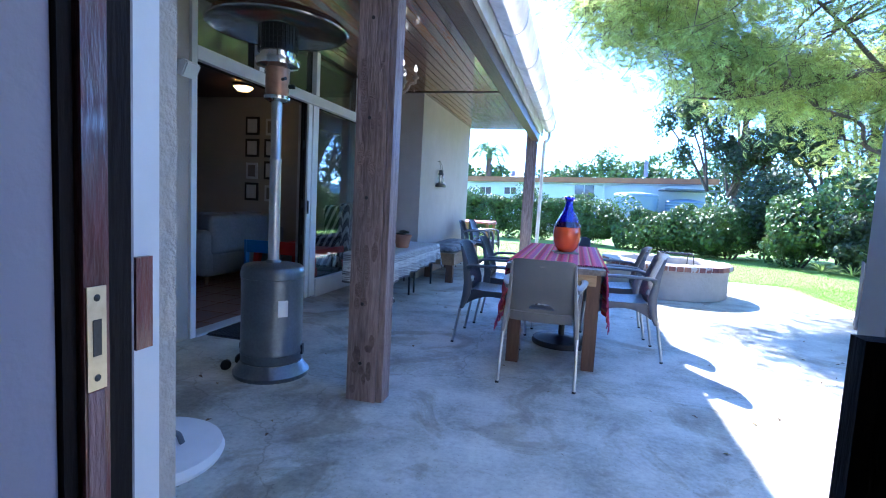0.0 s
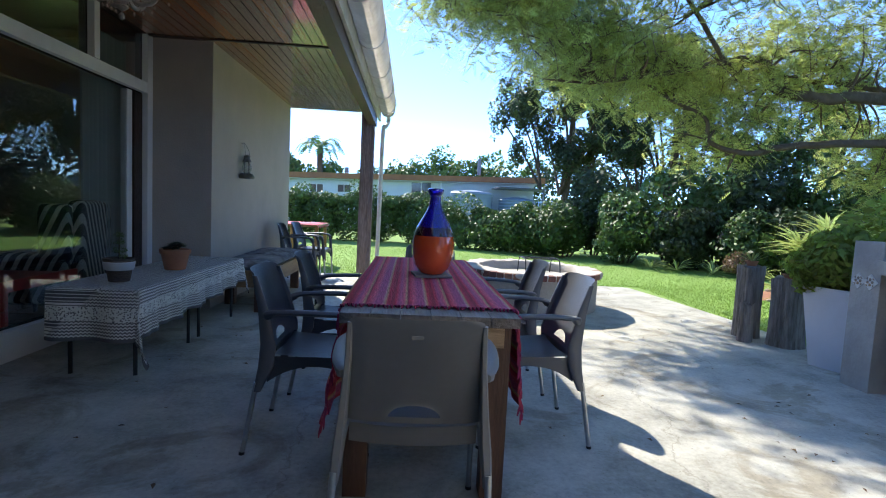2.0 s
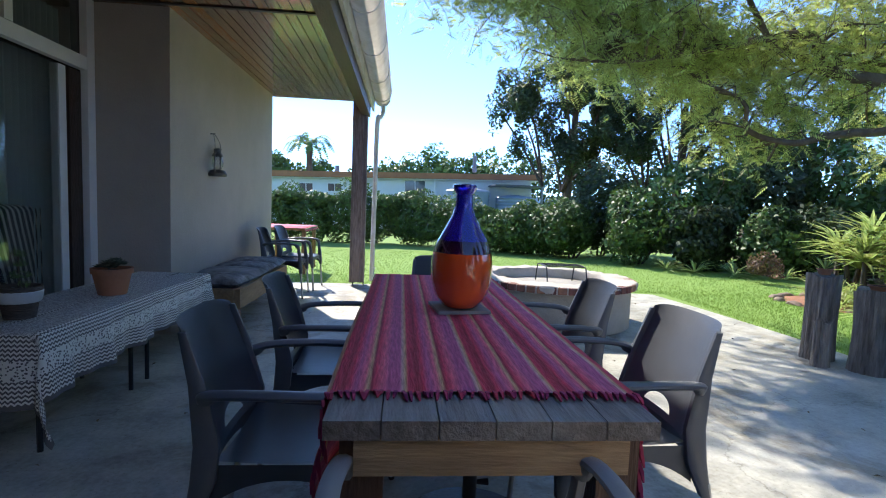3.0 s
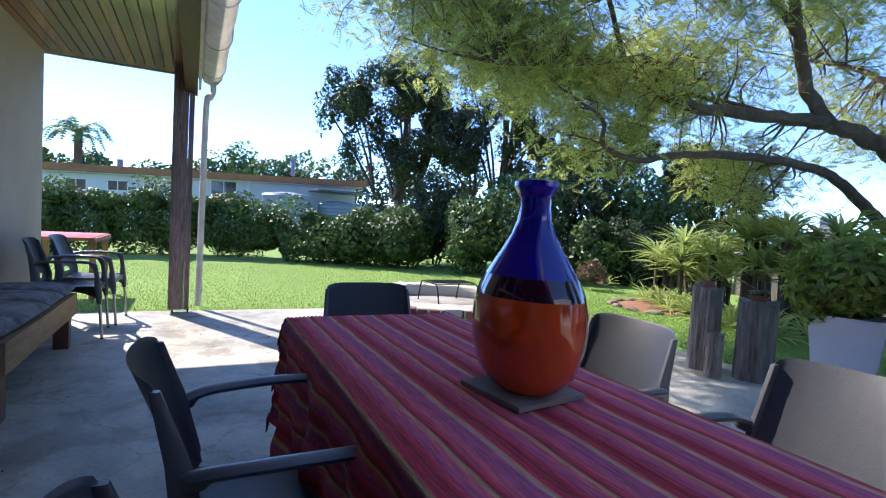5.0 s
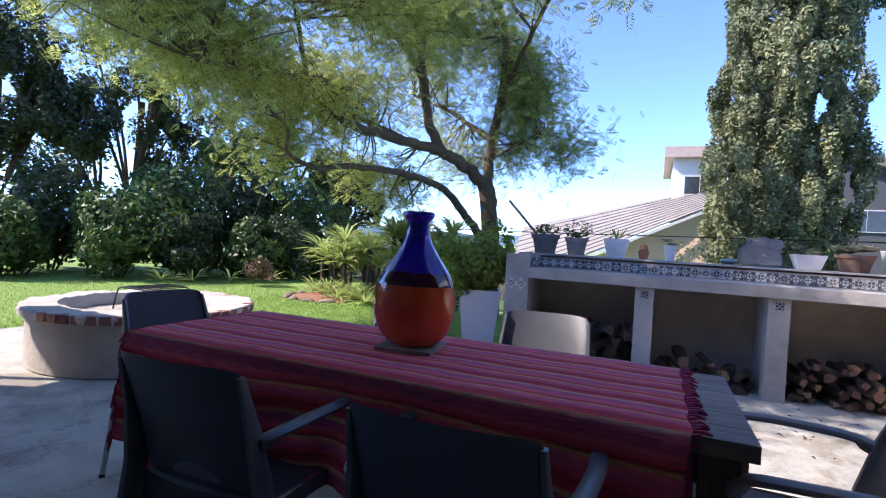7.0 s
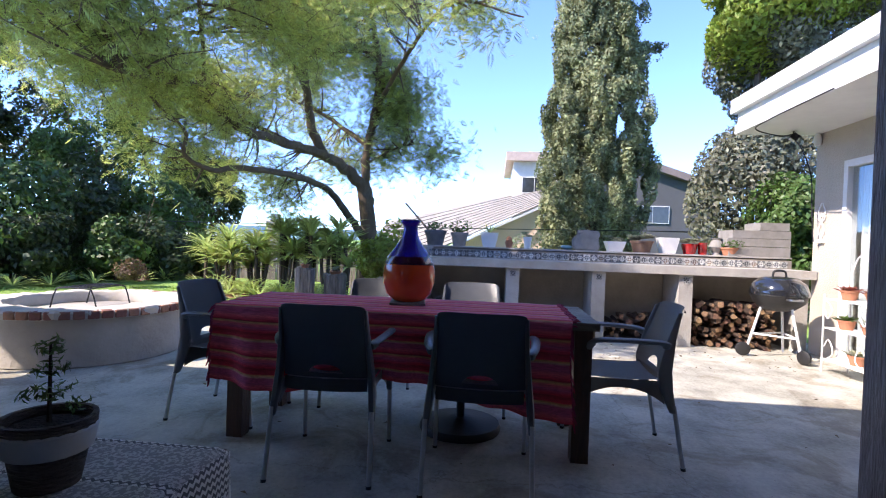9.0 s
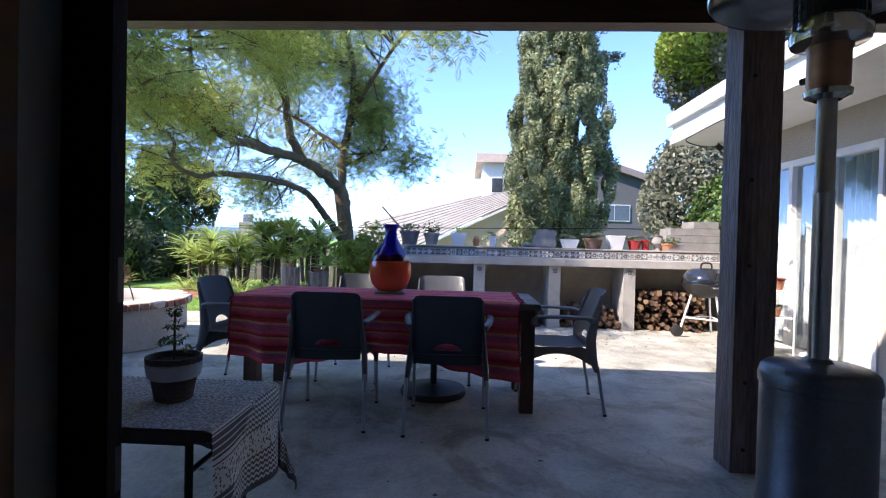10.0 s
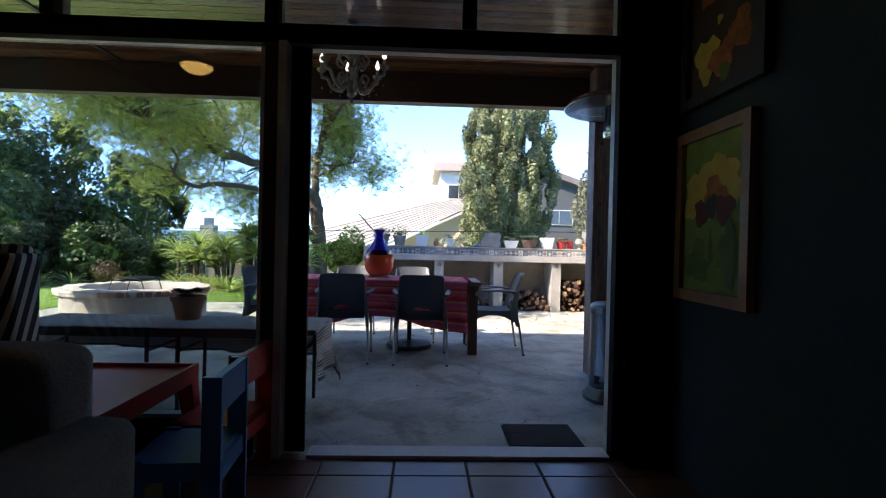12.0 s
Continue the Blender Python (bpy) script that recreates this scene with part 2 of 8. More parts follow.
M_CREEP = leafmat("creeper_leaves", (0.25, 0.245, 0.16), (0.08, 0.095, 0.06), 0.3, island=0.5)
M_SUCC = leafmat("succulent_leaves", (0.42, 0.40, 0.30), (0.24, 0.27, 0.17), 0.15)


# ---- mesh helpers ----
def part(name, bm, material, parent=None, label="", smooth=False, bevel=0.0, kind=""):
    if bevel:
        bmesh.ops.bevel(bm, geom=[e for e in bm.edges if len(e.link_faces) == 2 and e.calc_face_angle(0) > 0.5], offset=bevel, segments=2, affect="EDGES", clamp_overlap=True)
    me = bpy.data.meshes.new(name)
    bm.normal_update()
    bm.to_mesh(me)
    bm.free()
    me.materials.append(material)
    if smooth:
        me.polygons.foreach_set("use_smooth", [True] * len(me.polygons))
        me.set_sharp_from_angle(angle=radians(40))
    ob = new(name, me)
    if parent is not None:
        ob.parent = parent
    return tagged(ob, label, kind=kind)


def thing(name, label, category, group="", at=(0, 0, 0), rz=0):
    ob = new(name)
    ob.matrix_world = pose(*at, 0, 0, rz)
    return tagged(ob, label, category, group)


def single(name, bm, material, label, category, group="", at=(0, 0, 0), rz=0, smooth=False, bevel=0.0, kind=""):
    ob = part(name, bm, material, None, label, smooth, bevel, kind)
    ob.matrix_world = pose(*at, 0, 0, rz)
    return tagged(ob, label, category, group)


def box(bm, x0, y0, z0, x1, y1, z1, m=None):
    vs = [bm.verts.new((x, y, z)) for z in (z0, z1) for x, y in ((x0, y0), (x1, y0), (x1, y1), (x0, y1))]
    for f in ((3, 2, 1, 0), (4, 5, 6, 7), (0, 1, 5, 4), (1, 2, 6, 5), (2, 3, 7, 6), (3, 0, 4, 7)):
        bm.faces.new([vs[k] for k in f])
    if m is not None:
        bmesh.ops.transform(bm, matrix=m, verts=vs)
    return bm


def B(*a, m=None):
    return box(bmesh.new(), *a, m=m)


def tube(bm, pts, r, seg=8, cap=True):
    """A swept round bar; r is one radius or one for each point."""
    pts = [Vector(p) for p in pts]
    rs = r if isinstance(r, (list, tuple)) else [r] * len(pts)
    rings, up = [], None
    for k, p in enumerate(pts):
        d = (pts[min(k + 1, len(pts) - 1)] - pts[max(k - 1, 0)]).normalized()
        if up is None:
            up = d.orthogonal().normalized()
        else:
            up = (up - d * up.dot(d))
            up = up.normalized() if up.length > 1e-6 else d.orthogonal().normalized()
        side = d.cross(up)
        rings.append([bm.verts.new(p + rs[k] * (math.cos(a) * up + math.sin(a) * side)) for a in (2 * math.pi * q / seg for q in range(seg))])
    for a, b in zip(rings, rings[1:]):
        for q in range(seg):
            bm.faces.new((a[q], a[(q + 1) % seg], b[(q + 1) % seg], b[q]))
    if cap:
        bm.faces.new(rings[0][::-1])
        bm.faces.new(rings[-1])
    return bm


def lathe(bm, prof, seg=24, c=(0, 0, 0), closed=False):
    """Turned shape: prof is (radius, height) from below to above."""
    rings = []
    for r, z in prof:
        if r < 1e-5:
            rings.append([bm.verts.new((c[0], c[1], c[2] + z))])
        else:
            rings.append([bm.verts.new((c[0] + r * math.cos(2 * math.pi * q / seg), c[1] + r * math.sin(2 * math.pi * q / seg), c[2] + z)) for q in range(seg)])
    for a, b in zip(rings, rings[1:]):
        for q in range(seg):
            p = (q + 1) % seg
            if len(a) == 1 and len(b) > 1:
                bm.faces.new((a[0], b[p], b[q]))
            elif len(b) == 1 and len(a) > 1:
                bm.faces.new((a[q], a[p], b[0]))
            elif len(a) > 1:
                bm.faces.new((a[q], a[p], b[p], b[q]))
    return bm


def L(prof, seg=24, c=(0, 0, 0)):
    return lathe(bmesh.new(), prof, seg, c)


def T(pts, r, seg=8):
    return tube(bmesh.new(), pts, r, seg)


def bez(pts, n=10):
    """A smooth curve through the points (Catmull-Rom)."""
    p = [Vector(q) for q in pts]
    p = [2 * p[0] - p[1]] + p + [2 * p[-1] - p[-2]]
    out = []
    for i in range(1, len(p) - 2):
        for k in range(n):
            t = k / n
            out.append(0.5 * ((2 * p[i]) + (p[i + 1] - p[i - 1]) * t + (2 * p[i - 1] - 5 * p[i] + 4 * p[i + 1] - p[i + 2]) * t * t + (3 * p[i] - p[i - 1] - 3 * p[i + 1] + p[i + 2]) * t ** 3))
    return out + [p[-2]]


def array_mesh(name, verts, faces, material):
    """A mesh from numpy arrays: verts (n, 3), faces (m, k)."""
    me = bpy.data.meshes.new(name)
    me.vertices.add(len(verts))
    me.vertices.foreach_set("co", np.asarray(verts, dtype=np.float32).ravel())
    k = faces.shape[1]
    me.loops.add(faces.size)
    me.loops.foreach_set("vertex_index", faces.astype(np.int32).ravel())
    me.polygons.add(len(faces))
    me.polygons.foreach_set("loop_start", np.arange(0, faces.size, k, dtype=np.int32))
    me.update(calc_edges=True)
    me.materials.append(material)
    return me


def sheet(bm, f, nu, nv):
    """A surface grid of f(u, v), both from 0 to 1."""
    g = [[bm.verts.new(f(i / nu, j / nv)) for j in range(nv + 1)] for i in range(nu + 1)]
    for i in range(nu):
        for j in range(nv):
            bm.faces.new((g[i][j], g[i + 1][j], g[i + 1][j + 1], g[i][j + 1]))
    return bm


def thicken(bm, t):
    bmesh.ops.solidify(bm, geom=bm.faces[:], thickness=t)
    return bm


RNG = np.random.default_rng(7)


def leaves(centres, normals, size, aspect=0.5, fold=0.25):
    """One pointed four-cornered leaf at each centre. Returns verts, faces."""
    n = len(centres)
    nr = normals / np.maximum(np.linalg.norm(normals, axis=1, keepdims=True), 1e-6)
    rv = RNG.normal(size=(n, 3))
    a = np.cross(nr, rv)
    a /= np.maximum(np.linalg.norm(a, axis=1, keepdims=True), 1e-6)
    b = np.cross(nr, a)
    s = size * RNG.uniform(0.6, 1.35, (n, 1))
    v = np.stack([centres - a * s * 0.5, centres + b * s * aspect * 0.5 + nr * s * fold * 0.3, centres + a * s * 0.5 - nr * s * fold * 0.4, centres - b * s * aspect * 0.5 + nr * s * fold * 0.3], 1)
    return v.reshape(-1, 3), np.arange(4 * n).reshape(n, 4)


def blob_points(n, centre, radii, lumps=9, depth=0.35, seed=0, flat=0.0):
    """Points in the outer shell of a lumpy ellipsoid, with outward normals."""
    r = np.random.default_rng(seed)
    d = r.normal(size=(n, 3))
    d /= np.linalg.norm(d, axis=1, keepdims=True)
    dirs = r.normal(size=(lumps, 3))
    dirs /= np.linalg.norm(dirs, axis=1, keepdims=True)
    amp = r.uniform(0.1, 0.45, lumps)
    bump_ = sum(a * np.maximum(0, d @ q) ** 6 for a, q in zip(amp, dirs))
    holes = sum(0.3 * np.maximum(0, d @ -q) ** 10 for q in dirs)
    rad = (0.78 + bump_ - holes) * (1 - depth * r.random(n) ** 1.6)
    p = d * rad[:, None] * np.array(radii)
    if flat:
        p[:, 2] = np.maximum(p[:, 2], -flat)
    return p + np.array(centre), d + r.normal(scale=0.55, size=(n, 3))


def foliage(specs, size, name, material, parent, aspect=0.5, label=""):
    """A crown: one mesh of many leaves from a list of (count, centre, radii, seed)."""
    V, F, off = [], [], 0
    for n, c, r, seed in specs:
        p, d = blob_points(n, c, r, seed=seed)
        v, f = leaves(p, d, size, aspect)
        V.append(v), F.append(f + off)
        off += len(v)
    me = array_mesh(name, np.concatenate(V), np.concatenate(F), material)
    ob = new(name, me)
    ob.parent = parent
    return tagged(ob, label)


# ---- ground and shell ----
def structure(name, bm, material, label="", bevel=0.0, smooth=False):
    return part(name, bm, material, None, label, smooth, bevel, kind="structure")


def terrain(x, y):
    """The garden is level, then falls away behind the braai and the fence."""
    d = max(0.0, (x - 4.6) / 40) * 3.0 if y < 9 else max(0.0, (x - 12.5) / 40) * 3.0
    return -0.03 - min(d, 6.0)


bm = bmesh.new()
xs = [-3000, -400, -80, -30, -12, -6, 0, 4, 4.5, 6, 8, 12, 13, 20, 40, 80, 400, 3000]
ys = [-3000, -400, -60, -20, -5, 0, 4, 8, 9, 12, 16, 22, 40, 80, 400, 3000]
grid = [[bm.verts.new((x, y, terrain(x, y))) for y in ys] for x in xs]
for i in range(len(xs) - 1):
    for j in range(len(ys) - 1):
        bm.faces.new((grid[i][j], grid[i + 1][j], grid[i + 1][j + 1], grid[i][j + 1]))
structure("ground", bm, M_LAWN, "level green mown lawn of the back garden")

bm = bmesh.new()
edge = [(-3.9, 10.75), (-0.4, 10.72), (3.0, 10.6), (3.87, 10.45), (4.0, 9.4), (4.1, 8.1), (4.12, 6.9), (4.3, 6.2), (5.2, 6.0), (5.2, 0.9), (-2.45, 0.9), (-2.45, 10.0), (-3.9, 10.0)]
top = [bm.verts.new((x, y, 0)) for x, y in edge]
low = [bm.verts.new((x, y, -0.25)) for x, y in edge]
bm.faces.new(top[::-1])
for k in range(len(edge)):
    bm.faces.new((top[k], top[(k + 1) % len(edge)], low[(k + 1) % len(edge)], low[k]))
bmesh.ops.recalc_face_normals(bm, faces=bm.faces[:])
structure("pavement", bm, M_FLOOR, "grey screeded concrete patio, stained and patchy")

# west wing: wall south of the door, the bay beyond the window, and above the opening
XW = -2.33
structure("wall_west_south", B(XW - 0.2, 0.9, 0, XW, 3.89, 2.66), M_PLASTER, "taupe plaster wall beside the sliding door")
bm = bmesh.new()
box(bm, -8.0, 7.72, 0, -1.74, 7.92, 3.0), box(bm, -1.94, 7.92, 0, -1.74, 10.95, 2.66)
structure("wall_bay", bm, M_PLASTER, "taupe plaster wall bay with a lantern on it")
structure("wall_bay_end", B(-8.0, 10.75, 0, -1.945, 10.95, 2.66), M_PLASTER, "taupe plaster end wall")
structure("roof_west", B(-8.4, 0.7, 2.74, -0.30, 11.05, 2.86), M_CREAM, "flat roof over the patio")

# boarded ceiling: each board proud of a thin dark backing
bm = bmesh.new()
x = XW + 0.02
while x < -0.46:
    box(bm, x, 1.25, 2.655, x + 0.084, 10.95, 2.675)
    x += 0.092
structure("ceiling", bm, M_CEIL, "varnished red-brown tongue and groove boards with a glossy finish", bevel=0.006)
structure("ceiling_backing", B(-8.0, 1.25, 2.685, -0.32, 10.95, 2.73), M_DARKWOOD)
structure("ceiling_joint", B(XW, 7.62, 2.645, -0.47, 7.66, 2.656), M_BLACK)

# edge beam, fascia
beam = single("beam", B(-0.45, 1.4, 2.38, -0.33, 10.72, 2.65), M_DARKWOOD_Y, "long dark-stained timber edge beam under the patio roof", "beam", bevel=0.006)
single("fascia_board", B(-0.325, 1.3, 2.52, -0.295, 11.06, 2.88), M_GUTTER, "weathered white timber fascia board along the patio roof", "fascia")
single("fascia_board", B(-2.4, 11.065, 2.66, -0.295, 11.09, 2.88), M_CREAM, "worn timber fascia board at the end of the patio roof", "fascia")

g = thing("gutter", "white metal gutter with brackets and a stained outer face", "gutter")
bm = bmesh.new()
prof = [(-0.292, 2.83), (-0.292, 2.68), (-0.27, 2.64), (-0.20, 2.61), (-0.12, 2.63), (-0.075, 2.69), (-0.06, 2.80), (-0.045, 2.82)]
sheet(bm, lambda u, v: Vector((prof[round(v * 7)][0], 1.3 + u * 9.85, prof[round(v * 7)][1])), 1, 7)
bmesh.ops.solidify(bm, geom=bm.faces[:], thickness=0.004)
part("channel", bm, M_GUTTER, g, smooth=True)
for y0 in (11.14, 1.31):
    bm = bmesh.new()
    f = bm.faces.new([bm.verts.new((px, y0, pz)) for px, pz in prof])
    bmesh.ops.solidify(bm, geom=[f], thickness=0.006)
    part("end_cap", bm, M_GUTTER, g)
for k in range(9):
    y0 = 1.9 + k * 1.1
    part("bracket", T(bez([(-0.290, y0, 2.665), (-0.27, y0, 2.630), (-0.20, y0, 2.598), (-0.11, y0, 2.622), (-0.060, y0, 2.70), (-0.052, y0, 2.83)], 4), 0.006, 6), M_GUTTER, g)
dp = thing("downpipe", "white round downpipe at the corner post, slightly bent at its top", "downpipe")
part("pipe", T(bez([(-0.17, 11.05, 2.62), (-0.17, 11.03, 2.52), (-0.20, 10.90, 2.42), (-0.24, 10.86, 2.30), (-0.25, 10.86, 1.2), (-0.26, 10.86, 0.03)], 6), 0.034, 12), M_GUTTER, dp, smooth=True)
for z in (2.40, 1.25, 0.2):
    part("pipe_clip", L([(0.036, 0), (0.042, 0.004), (0.042, 0.03), (0.036, 0.034)], 12, (-0.25 if z < 2 else -0.21, 10.86 if z < 2 else 10.885, z)), M_GUTTER, dp)

# ---- posts ----
p = thing("post", "dark-stained post built from bolted sleepers, cracked and holed", "post", at=(-0.615, 3.40, 0))
rs = random.Random(4)
for x0, y0, x1, y1 in ((-0.11, -0.10, 0.062, 0.0), (-0.108, 0.004, 0.058, 0.10), (0.068, -0.085, 0.100, 0.030)):
    part("sleeper", B(x0, y0, 0, x1, y1, 2.655), M_SLEEPER, p, bevel=0.010)
part("packing", B(0.0585, 0.032, 0.3, 0.069, 0.08, 2.5), M_BLACK, p)
M_KNOT = mat("dark_bark_scar", (0.25, 0.175, 0.16), (0.09, 0.058, 0.05), rough=0.6, scale=40, bump=0.8)
z = 0.10
while z < 2.0:
    for xx in (-0.065, -0.018, 0.026):
        if rs.random() < 0.45:
            hh, ww = rs.uniform(0.022, 0.062), rs.uniform(0.012, 0.026)
            bm = bmesh.new()
            c_ = bm.verts.new((xx + rs.uniform(-0.012, 0.012), -0.1035, z + rs.uniform(-0.04, 0.04)))
            rg = [bm.verts.new((c_.co.x + ww * math.cos(q * 0.524) * rs.uniform(0.75, 1.1), -0.1002, c_.co.z + hh * math.sin(q * 0.524) * rs.uniform(0.8, 1.1))) for q in range(12)]
            for q in range(12):
                bm.faces.new((c_, rg[q], rg[(q + 1) % 12]))
            part("bark_scar", bm, M_KNOT, p, smooth=True)
    z += 0.088
for z in (0.12, 0.46, 1.05, 1.48, 2.0, 2.45):
    for xx, yy, rx in ((-0.03, -0.1055, 90), (-0.111, 0.04, 0)):
        bm = L([(0, 0), (0.010, 0), (0.010, 0.005), (0, 0.005)], 10)
        bmesh.ops.transform(bm, matrix=pose(xx, yy + 0.005 * (rx > 0), z + (0.1 if rx else 0), 90, 0, 0 if rx else -90), verts=bm.verts[:])
        part("bolt", bm, M_BLACK, p)
p = thing("post", "tall dark-stained square post on a steel foot at the lawn's edge", "post", at=(-0.51, 10.62, 0))
part("shaft", B(-0.045, -0.1, 0.05, 0.10, 0.09, 2.655), M_SLEEPER, p, bevel=0.006)
part("shaft", B(0.105, -0.09, 0.05, 0.155, 0.09, 2.37), M_SLEEPER, p, bevel=0.006)
for x0 in (-0.01, 0.14):
    part("foot", B(x0, -0.02, 0, x0 + 0.016, 0.02, 0.05), M_BLACK, p)

# ---- sliding doors and window of the west wing ----
M_INDARK = mat("dark_brown_frame", (0.018, 0.012, 0.010), (0.009, 0.006, 0.005), rough=0.75, spec=0.15, scale=6, stretch=(8, 8, 1), bump=0.2)
d = thing("window_1", "tall sliding door and window, white outside and dark brown inside", "window")
d["kind"] = "structure"


def frame_bar(y0, z0, y1, z1, xo=0.0, name="window_frame"):
    part(name, B(XW - 0.035 + xo, y0, z0, XW + 0.02 + xo, y1, z1), M_WHITE, d, bevel=0.003)
    part(name, B(XW - 0.10 + xo, y0, z0, XW - 0.037 + xo, y1, z1), M_INDARK, d, "dark brown inner frame", bevel=0.003)


frame_bar(3.895, 0, 3.95, 2.655)
frame_bar(7.62, 0, 7.715, 2.655)
frame_bar(3.955, 2.10, 7.615, 2.20)
part("mullion", B(XW - 0.06, 5.54, 0.02, XW - 0.036, 5.64, 2.095), M_INDARK, d, "near-black mullion", bevel=0.003)
part("mullion", B(XW - 0.15, 5.643, 0.02, XW - 0.01, 5.682, 2.095), M_WHITE, d, "white strip of the frame", bevel=0.002)
part("mullion", B(XW - 0.075, 5.685, 0.02, XW - 0.045, 5.77, 2.095), M_DARKWOOD, d, "dark brown stile", bevel=0.003)
part("mullion", B(XW - 0.044, 5.685, 0.02, XW + 0.005, 5.80, 2.095), M_WHITE, d, "white outer stile", bevel=0.003)
frame_bar(5.805, 0.0, 7.615, 0.20)
for y0 in (4.70, 5.70, 6.80):
    frame_bar(y0, 2.205, y0 + 0.07, 2.652)
part("window_frame", B(XW - 0.09, 7.36, 0.205, XW - 0.03, 7.44, 2.085), M_WHITE, d, bevel=0.003)
part("window_frame", B(XW - 0.1, 7.46, 0.205, XW - 0.02, 7.60, 2.085), M_DARKWOOD, d, "dark brown side frame", bevel=0.003)
for y0, y1, z0, z1 in ((5.805, 7.36, 0.2, 2.085), (3.95, 4.70, 2.2, 2.655), (4.77, 5.70, 2.2, 2.655), (5.77, 6.80, 2.2, 2.655), (6.87, 7.62, 2.2, 2.655)):
    part("pane", B(XW - 0.045, y0, z0, XW - 0.039, y1, z1), M_CLEAR, d, "clear glass pane").visible_shadow = False
leaf_ = part("sliding_leaf", B(XW - 0.034, 5.545, 0.022, XW - 0.012, 5.64, 2.09), M_INDARK, d, "dark brown sliding leaf pushed open")
part("stile", B(XW - 0.010, 5.575, 0.022, XW + 0.012, 5.64, 2.09), M_WHITE, leaf_, "white outer stile")
part("handle", B(XW + 0.0125, 5.58, 0.94, XW + 0.024, 5.60, 1.08), M_BLACK, leaf_, "small black pull")
for z in (0.62, 1.00, 1.62):
    part("hinge_plate", B(XW - 0.034, 5.543, z, XW - 0.014, 5.5445, z + 0.09), M_BLACK, leaf_)
structure("door_sill", B(XW - 0.10, 3.955, 0, XW + 0.03, 5.52, 0.018), M_WHITE, "white metal door sill")

# ---- interior of the west wing ----
XI = XW - 0.10
structure("floor", B(-8.0, 0.9, -0.2, XI - 0.002, 7.72, -0.004), mat("tile_grout", (0.16, 0.12, 0.10), rough=0.9))
structure("wall_inside_south", B(-8.0, 3.5, 0, XI - 0.1, 3.68, 2.66), M_DARKWALL, "dark blue-grey wall with paintings")
# west wall's lighter colour stands in for daylight from windows not built
structure("wall_inside_west", B(-8.2, 3.5, 0, -8.0, 8.0, 2.9), plaster("interior_paint_daylit", (0.50, 0.50, 0.50), (0.44, 0.44, 0.44), 0.1))
structure("wall_inside_corner", B(XI - 0.1, 3.685, 0, XI + 0.0, 3.89, 2.66), M_DARKWALL)
structure("ceiling_inside", B(-8.0, 3.5, 2.60, XI, 7.72, 2.68), mat("inside_ceiling", (0.10, 0.05, 0.035), (0.06, 0.03, 0.02), rough=0.4, scale=4, stretch=(9, 1, 9)), "dark boarded ceiling indoors")

# ---- south wing, from whose door the walk starts ----
YS = 1.271


def wall_south(x0, x1, z0=0.0, z1=2.50):
    bmw = B(x0, YS - 0.27, z0, x1, YS, z1)
    return structure("wall_south", bmw, M_PLASTER_S, "beige rough-plastered wall of the house")


DX0, DX1 = -0.03, 0.728
wall_south(XW, DX0)
wall_south(DX1 + 0.05, 1.20)
wall_south(1.20, 3.08, 2.12)
wall_south(3.08, 3.44)
wall_south(DX0, DX1 + 0.05, 2.12)
structure("wall_south_end", B(3.44, -4, 0, 3.58, YS, 2.5), M_PLASTER_S, "beige plaster side wall")
bm = bmesh.new()
box(bm, XW, -4, 2.50, 3.62, 2.16, 2.60), box(bm, XW, -4, 2.604, 3.60, 2.14, 2.74)
box(bm, -0.25, -4, 2.744, 3.66, 2.20, 2.90)
structure("roof_south", bm, mat("eave_white", (0.80, 0.80, 0.79), (0.66, 0.66, 0.65), rough=0.6, scale=3, bump=0.1), "stepped white eave of the flat roof", bevel=0.008)
structure("room_south_floor", B(XW, -4, -0.2, 3.44, YS - 0.272, 0.0), mat("room_floor", (0.25, 0.2, 0.16), rough=0.5), "room floor")
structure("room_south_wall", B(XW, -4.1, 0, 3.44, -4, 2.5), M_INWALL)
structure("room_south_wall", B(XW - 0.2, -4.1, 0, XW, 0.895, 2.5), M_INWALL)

# ---- the braai counter ----
XB = 3.50
b = thing("braai_counter", "long concrete outdoor counter with open bays below, patched and darker behind", "outdoor counter")
part("end_wall", B(XB, 5.72, 0, XB + 0.72, 5.95, 1.06), M_CONC, b, bevel=0.012)
for y0 in (4.60, 3.59, 2.60):
    part("pier", B(XB, y0, 0, XB + 0.56, y0 + 0.155, 0.835), M_CONC, b, bevel=0.008)
part("end_wall", B(XB + 0.1, 1.28, 0, XB + 0.72, 1.42, 0.835), M_CONC, b)
part("back_wall", B(XB + 0.57, 1.28, 0, XB + 0.72, 5.715, 1.055), M_CONC_DARK, b, "darker concrete back wall")
part("slab", B(XB - 0.045, 1.28, 0.84, XB + 0.565, 5.718, 0.935), M_CONC, b, bevel=0.012)
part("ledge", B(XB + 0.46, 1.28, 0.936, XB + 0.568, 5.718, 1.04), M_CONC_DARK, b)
part("shelf", B(XB + 0.455, 1.28, 1.057, XB + 0.80, 5.95, 1.075), M_CONC, b, bevel=0.004)

M_TILE_A = mat("tile_glaze_pale", (0.62, 0.61, 0.56), (0.40, 0.41, 0.40), rough=0.25, scale=30, rnd=0.3, coat=0.3)
M_TILE_B = mat("tile_glaze_blue", (0.15, 0.16, 0.172), (0.07, 0.075, 0.082), rough=0.25, scale=30, rnd=0.5, coat=0.3)
M_TILE_C = mat("tile_glaze_rust", (0.30, 0.18, 0.10), (0.12, 0.13, 0.15), rough=0.25, scale=30, rnd=0.5, coat=0.3)


